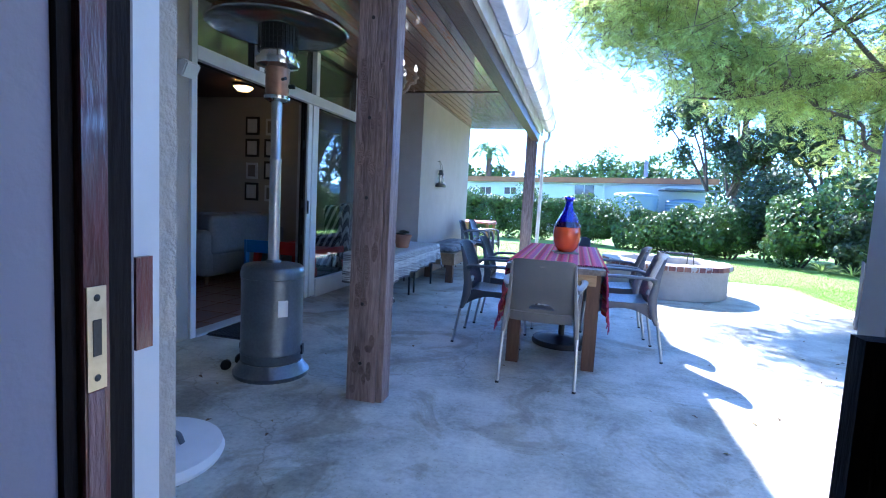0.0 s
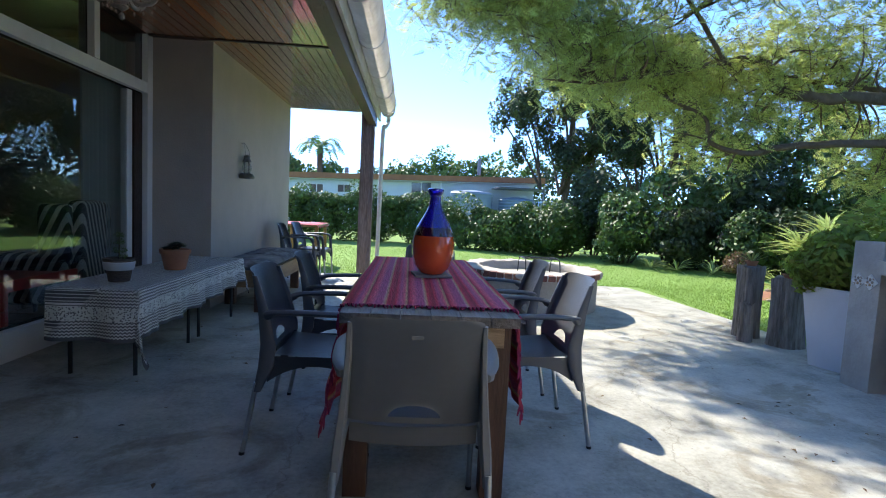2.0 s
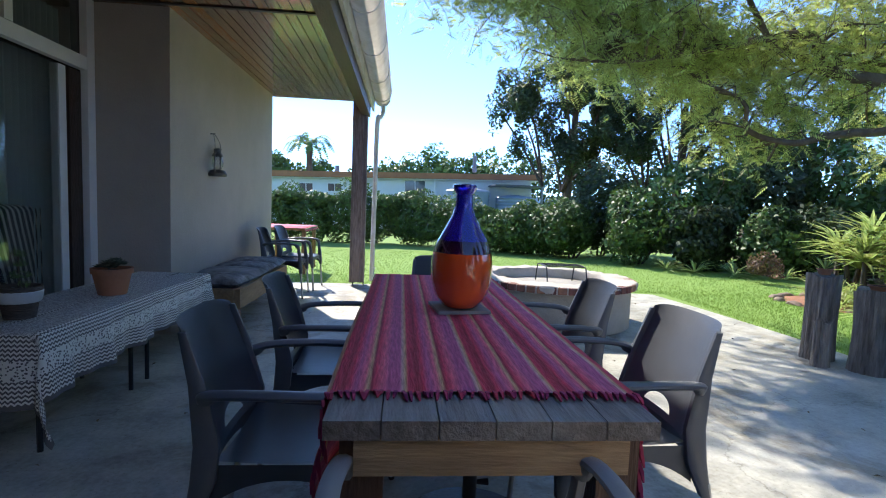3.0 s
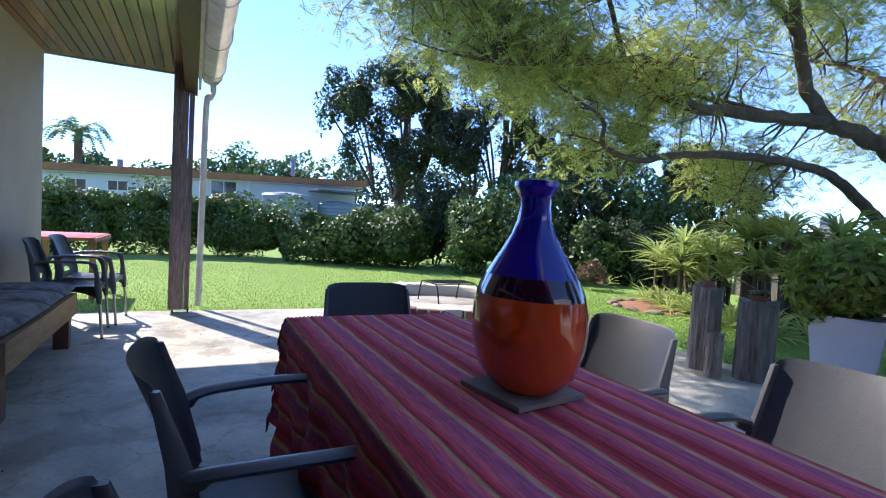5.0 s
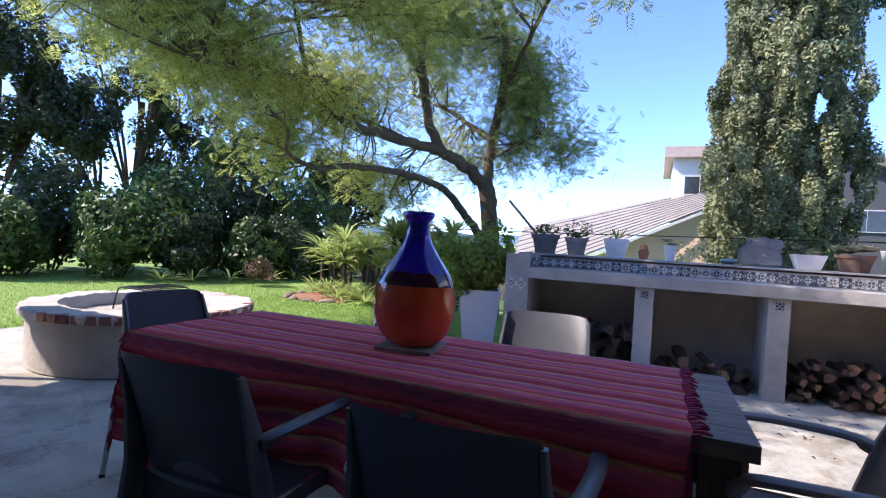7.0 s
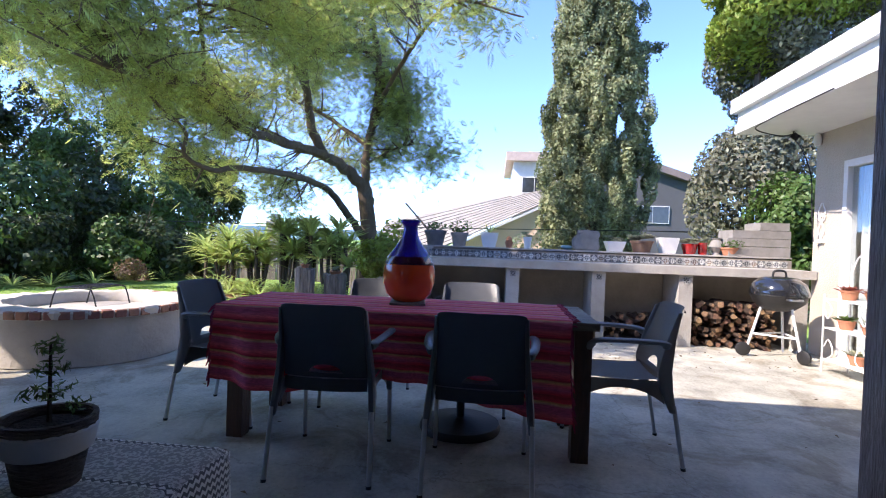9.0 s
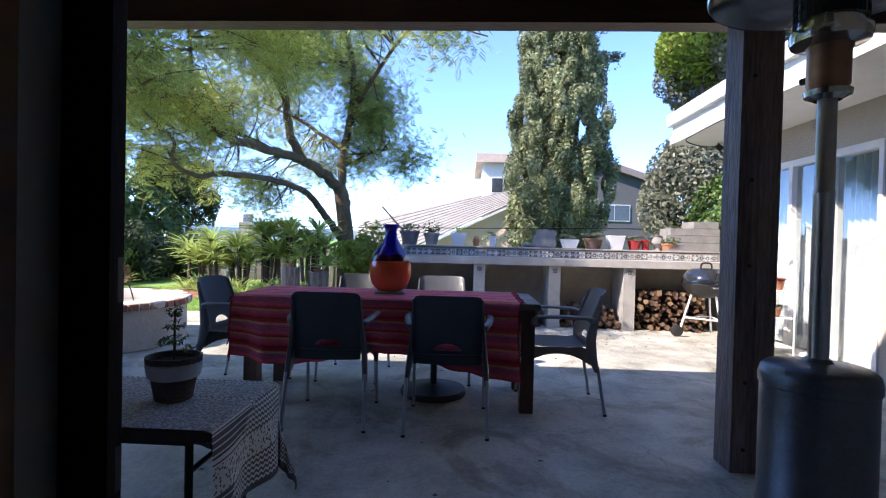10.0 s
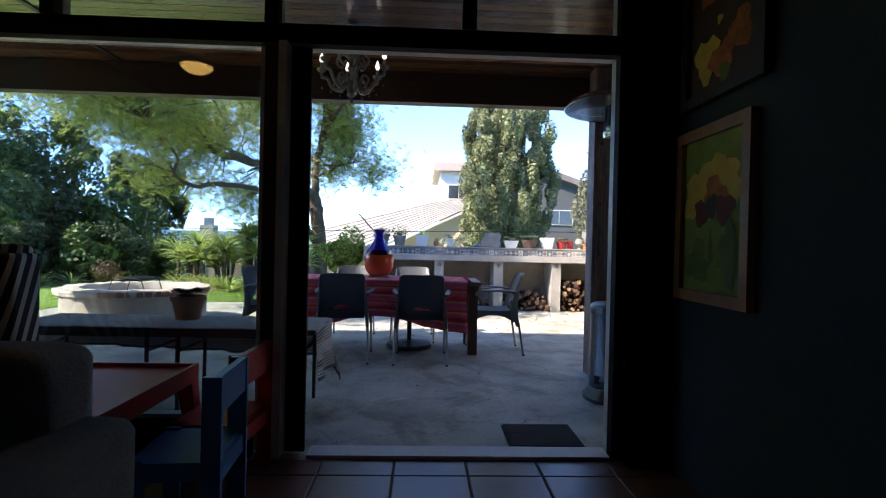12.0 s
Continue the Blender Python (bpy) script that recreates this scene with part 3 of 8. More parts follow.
def tile_bm(s=0.082, diamond=False):
    bm = bmesh.new()
    h = s / 2
    box(bm, -0.006, -h, -h, 0, h, h)
    if diamond:
        bmesh.ops.rotate(bm, verts=bm.verts[:], matrix=Matrix.Rotation(radians(45), 3, "X"))
    return bm


def motif_bm(s=0.082, r=1.0):
    """A four-lobed flower with corner darts, 1 mm proud."""
    bm = bmesh.new()
    for q in range(4):
        a = q * math.pi / 2 + math.pi / 4
        c = Vector((-0.0075, math.cos(a) * s * 0.22, math.sin(a) * s * 0.22))
        ring = [bm.verts.new(c + Vector((0, math.cos(t) * s * 0.15 * r, math.sin(t) * s * 0.15 * r))) for t in (2 * math.pi * k / 6 for k in range(6))]
        bm.faces.new(ring[::-1])
        c2 = Vector((-0.0075, math.cos(a - math.pi / 4) * s * 0.47, math.sin(a - math.pi / 4) * s * 0.47))
        t2 = Vector((0, -math.sin(a - math.pi / 4), math.cos(a - math.pi / 4)))
        bm.faces.new([bm.verts.new(w) for w in (c2 + t2 * s * 0.16, c2 - t2 * s * 0.16, c2 * 0.62 + Vector((-0.0075 * 0.38, 0, 0)))])
    return bm


tile_meshes = []
for m1, m2 in ((M_TILE_A, M_TILE_B), (M_TILE_B, M_TILE_A), (M_TILE_A, M_TILE_C), (M_TILE_B, M_TILE_A)):
    bm = tile_bm()
    n0 = len(bm.faces)
    bm2 = motif_bm()
    me2 = bpy.data.meshes.new("tmp")
    bm2.to_mesh(me2), bm2.free()
    bm.from_mesh(me2)
    for k, f in enumerate(bm.faces):
        f.material_index = 0 if k < n0 else 1
    me = bpy.data.meshes.new("tile")
    bm.to_mesh(me), bm.free()
    me.materials.append(m1), me.materials.append(m2)
    tile_meshes.append(me)
ledge_tiles = thing("tile_border", "band of small patterned glazed tiles on the counter's back ledge", "tiles")
rs = random.Random(11)
y = 5.66
while y > 1.34:
    t = new("tile", rs.choice(tile_meshes))
    t.parent, t.location = ledge_tiles, (XB + 0.4585, y, 0.984)
    y -= 0.0875
for k in range(5):
    t = new("tile", rs.choice(tile_meshes))
    t.parent, t.matrix_basis = ledge_tiles, pose(XB + 0.10 + 0.08 * k, 5.712, 0.99, 0, 0, 90)
for y0 in (5.885, 5.79, 4.677, 3.667, 2.677):
    t = new("accent_tile", tile_meshes[2 if y0 > 5 else 0])
    t.matrix_world = pose(XB - 0.001, y0, 0.775, 45 if y0 < 5.7 or y0 > 5 else 0)
    tagged(t, "small diamond-set patterned tile on a concrete pier", "tile", "accent tiles on the counter")

# firewood: split and round pieces stacked in the bays
M_LOG = mat("firewood_bark", (0.14, 0.085, 0.055), (0.045, 0.03, 0.022), rough=0.95, scale=20, bump=0.9, rnd=0.35)
M_LOGEND = mat("firewood_cut_end", (0.36, 0.20, 0.115), (0.13, 0.07, 0.045), rough=0.95, scale=34, bump=0.6, rnd=0.45)
M_LOGDARK = mat("dark_split_wood", (0.10, 0.065, 0.045), (0.04, 0.026, 0.02), rough=0.95, scale=20, bump=0.6, rnd=0.3)
log_meshes, dark_logs = [], []
for k in range(10):
    rl = random.Random(50 + k)
    bm = bmesh.new()
    seg, ln = rl.choice((3, 4, 5, 7, 8)), rl.uniform(0.26, 0.44)
    wob = [rl.uniform(0.62, 1.2) for q in range(seg)]
    rings = []
    for i in range(4):
        ox, oz = rl.uniform(-0.12, 0.12), rl.uniform(-0.12, 0.12)
        rings.append([bm.verts.new((ln * (i / 3 - 0.5), wob[q] * math.cos(2 * math.pi * q / seg) + ox, wob[q] * math.sin(2 * math.pi * q / seg) + oz)) for q in range(seg)])
    for a, c in zip(rings, rings[1:]):
        for q in range(seg):
            bm.faces.new((a[q], a[(q + 1) % seg], c[(q + 1) % seg], c[q]))
    e1, e2 = bm.faces.new(rings[0][::-1]), bm.faces.new(rings[-1])
    e1.material_index = e2.material_index = 1
    bmesh.ops.recalc_face_normals(bm, faces=bm.faces[:])
    me = bpy.data.meshes.new("log")
    bm.to_mesh(me), bm.free()
    me.materials.append(M_LOG), me.materials.append(M_LOGEND)
    log_meshes.append(me)
    md = me.copy()
    md.materials[1] = M_LOGDARK
    dark_logs.append(md)


def k_dark(r_):
    return r_.random() < 0.6


def log_pile(y0, y1, height, r, seed, label, messy=0.0):
    rl = random.Random(seed)
    z, row = r * 0.9, 0
    while z < height:
        y = y0 + r + (row % 2) * r
        while y < y1 - r:
            if z < r * 1.5 or rl.random() > 0.04 + messy * z / max(height, 0.01):
                o = new("firewood_log", rl.choice(dark_logs if seed > 3 or (seed == 3 and k_dark(rl)) else log_meshes))
                rr = r * rl.uniform(0.62, 1.22)
                o.matrix_world = pose(XB + 0.26 + rl.uniform(-0.08, 0.08), y + rl.uniform(-0.014, 0.014), z + rl.uniform(-0.008, 0.008) * (row > 0), rl.uniform(0, 360), rl.uniform(-6, 6) - 2 * messy, rl.uniform(-11, 11) * (1 + 2.4 * messy)) @ Matrix.Diagonal((1, rr, rr, 1))
                tagged(o, label, "firewood", "firewood stacked in the counter's bays")
            y += r * 1.95
        z += r * 1.62
        row += 1


log_pile(1.62, 2.59, 0.50, 0.036, 1, "cut round of dry firewood in a neat high stack")
log_pile(2.76, 3.57, 0.30, 0.040, 2, "split log in a loose low heap of firewood", 0.5)
log_pile(3.76, 4.58, 0.26, 0.055, 3, "thick dark log lying in a low heap", 0.6)
log_pile(4.77, 5.35, 0.42, 0.054, 4, "thick dark split log in a rough heap", 0.4)
log_pile(5.37, 5.70, 0.46, 0.056, 5, "heavy dark split log in a rough heap", 0.1)

# concrete block stove at the counter's end
b = thing("block_stack", "stack of weathered concrete blocks at the end of the counter", "concrete blocks")
for k, (z0, y0, y1) in enumerate(((1.076, 1.30, 2.02), (1.20, 1.30, 2.04), (1.30, 1.30, 1.98), (1.40, 1.32, 1.66))):
    part("block", B(XB + 0.46, y0, z0, XB + 0.86, y1, z0 + (0.118 if k < 1 else 0.096)), M_GREYPOT, b, bevel=0.008)


# ---- pots and ornaments on the shelf ----
def rosette(bm, c, n, r, w=0.02, up=0.6, seed=0):
    """Pointed fleshy leaves in a spiral."""
    rl = random.Random(seed)
    c = Vector(c)
    for k in range(n):
        a, f = k * 2.4, k / n
        out = Vector((math.cos(a), math.sin(a), up * (1.4 - f * 1.2) + rl.uniform(-0.1, 0.1))).normalized()
        side = Vector((-math.sin(a), math.cos(a), 0))
        ln = r * (0.45 + 0.6 * f)
        mid = c + out * ln * 0.55
        q = [bm.verts.new(p_) for p_ in (c + side * w * 0.3, c - side * w * 0.3, mid - side * w * 0.5, c + out * ln, mid + side * w * 0.5, mid + Vector((0, 0, -w * 0.35)))]
        bm.faces.new((q[0], q[1], q[2], q[4])), bm.faces.new((q[4], q[2], q[3])), bm.faces.new((q[0], q[4], q[5])), bm.faces.new((q[4], q[3], q[5])), bm.faces.new((q[1], q[5], q[2])), bm.faces.new((q[2], q[5], q[3]))
    return bm


def pot(name, label, at, r, h, material, plant=None, square=False, group="", rim=True, mouth=None, cat="plant pot"):
    t = thing(name, label, cat, group, at)
    m_ = mouth or r
    if square:
        bm = bmesh.new()
        a, c = r * 0.68, m_
        lo = [bm.verts.new((sx * a, sy * a, 0)) for sx, sy in ((-1, -1), (1, -1), (1, 1), (-1, 1))]
        hi = [bm.verts.new((sx * c, sy * c, h)) for sx, sy in ((-1, -1), (1, -1), (1, 1), (-1, 1))]
        hi2 = [bm.verts.new((sx * c * 0.9, sy * c * 0.9, h)) for sx, sy in ((-1, -1), (1, -1), (1, 1), (-1, 1))]
        lo2 = [bm.verts.new((sx * c * 0.86, sy * c * 0.86, h * 0.86)) for sx, sy in ((-1, -1), (1, -1), (1, 1), (-1, 1))]
        bm.faces.new(lo[::-1])
        for k in range(4):
            j = (k + 1) % 4
            bm.faces.new((lo[k], lo[j], hi[j], hi[k])), bm.faces.new((hi[k], hi[j], hi2[j], hi2[k])), bm.faces.new((hi2[k], hi2[j], lo2[j], lo2[k]))
        bm.faces.new(lo2)
        part("body", bm, material, t, bevel=min(0.01, r * 0.06))
        part("soil", B(-m_ * 0.84, -m_ * 0.84, h * 0.865, m_ * 0.84, m_ * 0.84, h * 0.9), M_SOIL, t)
    else:
        pr = [(0, 0), (r * 0.68, 0), (m_ * (0.98 if not rim else 0.92), h * 0.8)]
        pr += [(m_, h * 0.81), (m_ * 1.02, h)] if rim else [(m_, h)]
        pr += [(m_ * 0.9, h), (m_ * 0.87, h * 0.88)]
        part("body", L(pr, 20), material, t, smooth=True)
        part("soil", L([(m_ * 0.88, h * 0.86), (m_ * 0.5, h * 0.90), (0, h * 0.91)], 14), M_SOIL, t)
    return t


SZ, SX = 1.076, XB + 0.62
def shelf_plant(t, kind, r, h, seed, material=None):
    if kind == "rosettes":
        rl = random.Random(seed)
        bm = bmesh.new()
        for k in range(7):
            a = k * 2.4
            rosette(bm, (math.cos(a) * r * 0.75 * (k / 7) ** 0.5, math.sin(a) * r * 0.75 * (k / 7) ** 0.5, h + rl.uniform(0.0, 0.05)), 16, r * 0.55, r * 0.28, seed=k)
        part("rosette", bm, material or M_SUCC, t, smooth=False)
    elif kind == "spikes":
        bm = bmesh.new()
        rosette(bm, (0, 0, h * 0.9), 15, r * 2.3, 0.016, up=1.3, seed=seed)
        part("leaves", bm, material or M_YUCCA, t)
    elif kind == "bush":
        foliage([(260, (0, 0, h + r * 0.35), (r * 1.25, r * 1.25, r * 0.75), seed)], 0.035, "leaves", material or M_HEDGE, t)


t = pot("galvanised_bucket", "dull galvanised bucket with a small plant", (SX - 0.03, 5.70, SZ), 0.15, 0.20, M_GALV, cat="bucket")
shelf_plant(t, "bush", 0.12, 0.2, 3)
part("stick", T([(0.0, 0.05, 0.15), (0.0, 0.42, 0.55)], 0.014, 6), M_PINE, t, "bare grey stick")
t = pot("plant_pot", "grey plastic pot with a leafy green plant", (SX, 5.38, SZ), 0.12, 0.18, M_GREYPOT)
shelf_plant(t, "bush", 0.13, 0.18, 5)
t = pot("plant_pot", "square white plastic pot with an aloe", (SX, 4.98, SZ), 0.12, 0.19, M_WHITE, square=True)
shelf_plant(t, "spikes", 0.12, 0.19, 6)
t = pot("plant_pot", "tiny brown clay pot with a cactus", (SX, 4.72, SZ), 0.055, 0.08, M_TERRA)
part("cactus", L([(0.035, 0.06), (0.045, 0.10), (0.03, 0.14), (0, 0.155)], 10), M_TERRA, t)
t = pot("plant_pot", "small white tin with a drooping succulent", (SX - 0.03, 4.48, SZ), 0.055, 0.15, M_WHITE, rim=False)
shelf_plant(t, "rosettes", 0.09, 0.15, 8)
# flat stone fish ornament: an irregular thick slab
o = thing("stone_ornament", "rounded grey stone slab ornament standing upright", "garden ornament", at=(SX, 3.72, SZ))
bm = bmesh.new()
out = [(-0.17, 0), (0.15, 0), (0.18, 0.07), (0.17, 0.16), (0.10, 0.22), (0.13, 0.27), (0.06, 0.25), (0.0, 0.28), (-0.09, 0.25), (-0.14, 0.27), (-0.19, 0.21), (-0.15, 0.15), (-0.18, 0.08)]
f = bm.faces.new([bm.verts.new((0, y_, z_)) for y_, z_ in out])
r_ = bmesh.ops.extrude_face_region(bm, geom=[f])
bmesh.ops.translate(bm, vec=(0.07, 0, 0), verts=[v for v in r_["geom"] if isinstance(v, bmesh.types.BMVert)])
bmesh.ops.recalc_face_normals(bm, faces=bm.faces[:])
part("slab", bm, M_GREYPOT, o, bevel=0.02)
o = thing("glass_float", "small turquoise glazed bowl", "bowl", at=(SX - 0.02, 3.97, SZ))
part("bowl", L([(0, 0), (0.05, 0.005), (0.08, 0.03), (0.06, 0.055), (0, 0.06)], 16), mat("turquoise_glaze", (0.10, 0.20, 0.22), rough=0.3, coat=0.5), o, smooth=True)
t = pot("plant_pot", "square white plastic pot with pale succulent rosettes", (SX, 3.36, SZ), 0.12, 0.13, M_WHITE, square=True)
shelf_plant(t, "rosettes", 0.14, 0.14, 9)
t = pot("plant_pot", "brown clay bowl with two fat pale rosettes", (SX, 3.02, SZ), 0.145, 0.15, mat("brown_clay", (0.22, 0.13, 0.09), rough=0.8), )
shelf_plant(t, "rosettes", 0.20, 0.16, 10)
t = pot("plant_pot", "empty square white plastic pot", (SX, 2.70, SZ), 0.115, 0.20, M_WHITE, square=True)
t = pot("plant_pot", "red glazed pot with a white-dusted succulent", (SX, 2.43, SZ), 0.10, 0.13, M_REDCER, rim=False)
shelf_plant(t, "rosettes", 0.16, 0.14, 12)
o = thing("flower_bowl", "small red glazed jug with white specks", "jug", at=(SX - 0.03, 2.28, SZ))
part("jug", L([(0, 0), (0.05, 0), (0.055, 0.14), (0.06, 0.15)], 14), M_REDCER, o, smooth=True)
o = thing("clay_urn", "pale round clay urn with a short neck", "urn", at=(SX, 2.10, SZ))
part("urn", L([(0, 0), (0.05, 0), (0.035, 0.03), (0.085, 0.10), (0.07, 0.17), (0.045, 0.19), (0.06, 0.215), (0, 0.20)], 18), M_GREYPOT, o, smooth=True)
t = pot("plant_pot", "low terracotta pan with a small leafy plant", (SX, 1.82 + 0.30, SZ), 0.0, 0.0, M_TERRA) if False else pot("plant_pot", "low terracotta pan with a small leafy plant", (SX - 0.08, 1.97, SZ + 0.0), 0.11, 0.10, M_TERRA)
shelf_plant(t, "bush", 0.11, 0.1, 14)

# ---- kettle barbecue ----
k = thing("kettle_barbecue", "round black lidded kettle barbecue on three pale tubular legs with wheels", "barbecue", at=(3.12, 1.86, 0))
part("bowl", L([(0, 0.50), (0.14, 0.52), (0.24, 0.60), (0.275, 0.68), (0.27, 0.68), (0.0, 0.60)], 28), M_BLACK, k, smooth=True)
part("lid", L([(0.278, 0.682), (0.283, 0.70), (0.25, 0.80), (0.17, 0.865), (0, 0.885)], 28), mat("black_enamel", (0.02, 0.022, 0.026), (0.015, 0.016, 0.02), rough=0.12, coat=1.0), k, smooth=True)
part("lid_handle", T(bez([(0, -0.07, 0.87), (0, -0.05, 0.935), (0, 0.05, 0.935), (0, 0.07, 0.87)], 5), 0.012, 8), M_BLACK, k)
part("bowl_handle", T(bez([(-0.27, -0.06, 0.655), (-0.34, -0.05, 0.655), (-0.34, 0.05, 0.655), (-0.27, 0.06, 0.655)], 4), 0.011, 8), M_ALU, k)
for a in (200, 320, 80):
    ax, ay = math.cos(radians(a)), math.sin(radians(a))
    part("leg", T([(ax * 0.16, ay * 0.16, 0.55), (ax * 0.30, ay * 0.30, 0.03)], 0.014, 8), M_WHITE, k, "pale painted tube leg")
part("ash_shelf", T([(math.cos(radians(a)) * 0.245, math.sin(radians(a)) * 0.245, 0.25) for a in (200, 320, 80, 200)], 0.01, 6), M_WHITE, k)
for a in (200, 80):
    bm = L([(0, -0.02), (0.055, -0.02), (0.075, -0.01), (0.075, 0.01), (0.055, 0.02), (0, 0.02)], 16)
    bmesh.ops.transform(bm, matrix=pose(math.cos(radians(a)) * 0.32, math.sin(radians(a)) * 0.32, 0.075, 90, 0, a), verts=bm.verts[:])
    part("wheel", bm, M_BLACK, k, smooth=True)

# ---- white planter, stumps ----
t = pot("tall_planter", "tall tapering white square planter with a bushy lime-green shrub", (3.81, 6.31, 0), 0.215, 0.66, M_POTW, square=True, mouth=0.215)
t.rotation_euler[2] = radians(20)
foliage([(2000, (0, 0, 0.90), (0.37, 0.37, 0.31), 31), (800, (0.08, -0.12, 1.0), (0.3, 0.3, 0.24), 32), (700, (-0.2, 0.15, 0.78), (0.24, 0.24, 0.2), 33)], 0.085, "foliage", M_BUSH, t, 0.42)
for q in range(7):
    a = q * 0.9
    part("stem", T([(0, 0, 0.58), (math.cos(a) * 0.1, math.sin(a) * 0.1, 0.78), (math.cos(a) * 0.25, math.sin(a) * 0.25, 1.0)], [0.012, 0.009, 0.005], 5), M_BARK, t)


def stump(at, r, h, seed, label):
    rl = random.Random(seed)
    ph = [rl.uniform(0, 6.28) for q in range(6)]
    bm = bmesh.new()
    seg, nz = 40, 14
    rings = []
    for i in range(nz + 1):
        z = h * i / nz
        ring = []
        for q in range(seg):
            a = 2 * math.pi * q / seg
            rr = r * (1 + 0.07 * math.sin(2 * a + ph[0]) + 0.05 * math.sin(5 * a + ph[1] + z) + 0.035 * math.sin(13 * a + ph[2] + 2 * math.sin(z * 5)) + 0.03 * math.sin(21 * a + ph[3]) - 0.05 * math.sin(z / h * 3.1) + 0.12 * max(0, 0.15 - z / h))
            ring.append(bm.verts.new((rr * math.cos(a), rr * math.sin(a), z + (0.015 * math.sin(3 * a + ph[4]) if i == nz else 0))))
        rings.append(ring)
    for a, c in zip(rings, rings[1:]):
        for q in range(seg):
            bm.faces.new((a[q], a[(q + 1) % seg], c[(q + 1) % seg], c[q]))
    inner = [bm.verts.new((v.co.x * 0.8, v.co.y * 0.8, v.co.z - 0.02)) for v in rings[-1]]
    for q in range(seg):
        bm.faces.new((rings[-1][q], rings[-1][(q + 1) % seg], inner[(q + 1) % seg], inner[q]))
    bm.faces.new(inner)
    bm.faces.new(rings[0][::-1])
    return single("log_stump", bm, M_STUMP, label, "log stump", "log stumps by the lawn", at, smooth=True)


stump((3.88, 6.99, 0), 0.155, 0.645, 1, "thick weathered upright log with ridged grey bark")
stump((3.73, 7.35, 0), 0.13, 0.72, 2, "tall weathered upright log with a split side")
stump((3.56, 7.12, 0), 0.065, 0.37, 3, "short thin weathered log leaning against taller ones")
t = pot("plant_pot", "small pot with an aloe standing on a log", (3.73, 7.35, 0.72), 0.06, 0.05, M_TERRA)
shelf_plant(t, "spikes", 0.09, 0.05, 16)
shelf_plant(pot("plant_pot", "small pot with red-brown succulents on a log", (3.88, 6.99, 0.645), 0.08, 0.04, M_TERRA), "rosettes", 0.08, 0.04, 17)

# ---- round fire pit ----
PX, PY, PR, PH = 1.78, 8.70, 0.83, 0.47
f = thing("fire_pit", "round plastered fire pit with pale rim and bricks at its edge", "fire pit", at=(PX, PY, 0))
seg = 48
part("wall", L([(PR - 0.02, 0), (PR, 0.01), (PR, PH - 0.075), (PR - 0.2, PH - 0.075)], seg), mat("pit_plaster", (0.47, 0.43, 0.36), (0.33, 0.30, 0.25), rough=0.9, scale=3, bump=0.5, bscale=25, big=0.4), f, smooth=True)
part("floor", L([(0, PH - 0.10), (PR - 0.2, PH - 0.10)], seg), M_CONC, f, "pale ash-covered bed")
bmr = bmesh.new()
rl = random.Random(9)
prof = [(PR + 0.035, PH - 0.072), (PR + 0.045, PH - 0.02), (PR + 0.03, PH), (PR - 0.2, PH + 0.005), (PR - 0.22, PH - 0.02), (PR - 0.22, PH - 0.099)]
def rim_at(u, v):
    a = 2 * math.pi * u
    r_, z_ = prof[round(v * 5)]
    w = 0.012 * math.sin(9 * a) + 0.01 * math.sin(23 * a + 1) + 0.006 * math.sin(51 * a)
    return Vector(((r_ + w * (v < 0.5)) * math.cos(a), (r_ + w * (v < 0.5)) * math.sin(a), z_ + 0.4 * w))
sheet(bmr, rim_at, 96, 5)
part("rim", bmr, mat("pit_rim", (0.60, 0.56, 0.50), (0.42, 0.38, 0.33), rough=0.85, scale=6, bump=0.4), f, "pale crumbling cement rim", smooth=True)
M_BRICK = mat("red_brick", (0.34, 0.15, 0.10), (0.20, 0.10, 0.075), rough=0.9, scale=12, bump=0.4, rnd=0.35)
bm = B(-0.05, -0.04, -0.032, 0.05, 0.04, 0.032)
bmesh.ops.bevel(bm, geom=bm.edges[:], offset=0.005, segments=1, affect="EDGES")
brick_me = bpy.data.meshes.new("brick")
bm.to_mesh(brick_me), bm.free()
brick_me.materials.append(M_BRICK)
for k in range(30):
    a = radians(-175 + k * 6.3)
    o = new("brick", brick_me)
    o.parent = f
    o.matrix_basis = pose((PR + 0.002) * math.cos(a), (PR + 0.002) * math.sin(a), PH - 0.036, 0, 0, math.degrees(a))
bm = bmesh.new()
for k in range(13):
    box(bm, -0.11, 0.015 + k * 0.02 - 0.14, PH + 0.105, 0.30, 0.019 + k * 0.02 - 0.14, PH + 0.11)
gr = thing("braai_grid", "black iron grill grid on bent legs over the fire pit", "grill grid", at=(PX + 0.05, PY + 0.1, 0))
part("grid", bm, M_BLACK, gr)
part("frame", T([(-0.12, -0.15, PH + 0.1), (0.31, -0.15, PH + 0.1), (0.31, 0.15, PH + 0.1), (-0.12, 0.15, PH + 0.1), (-0.12, -0.15, PH + 0.1)], 0.006, 6), M_BLACK, gr)
for sx in (-0.12, 0.31):
    part("leg", T(bez([(sx, -0.24, PH - 0.10), (sx, -0.19, PH + 0.06), (sx, -0.13, PH + 0.1), (sx, 0.13, PH + 0.1), (sx, 0.19, PH + 0.06), (sx, 0.24, PH - 0.10)], 4), 0.007, 6), M_BLACK, gr)


# ---- dining table ----
TX0, TX1, TY0, TY1, TH = 0.01, 0.70, 4.36, 6.39, 0.735
M_APRON = mat("bare_pine_board", (0.55, 0.36, 0.19), (0.26, 0.15, 0.08), rough=0.7, scale=5, stretch=(1, 8, 8), bump=0.4)
t = thing("dining_table", "long dark wooden dining table with thick square legs", "dining table")
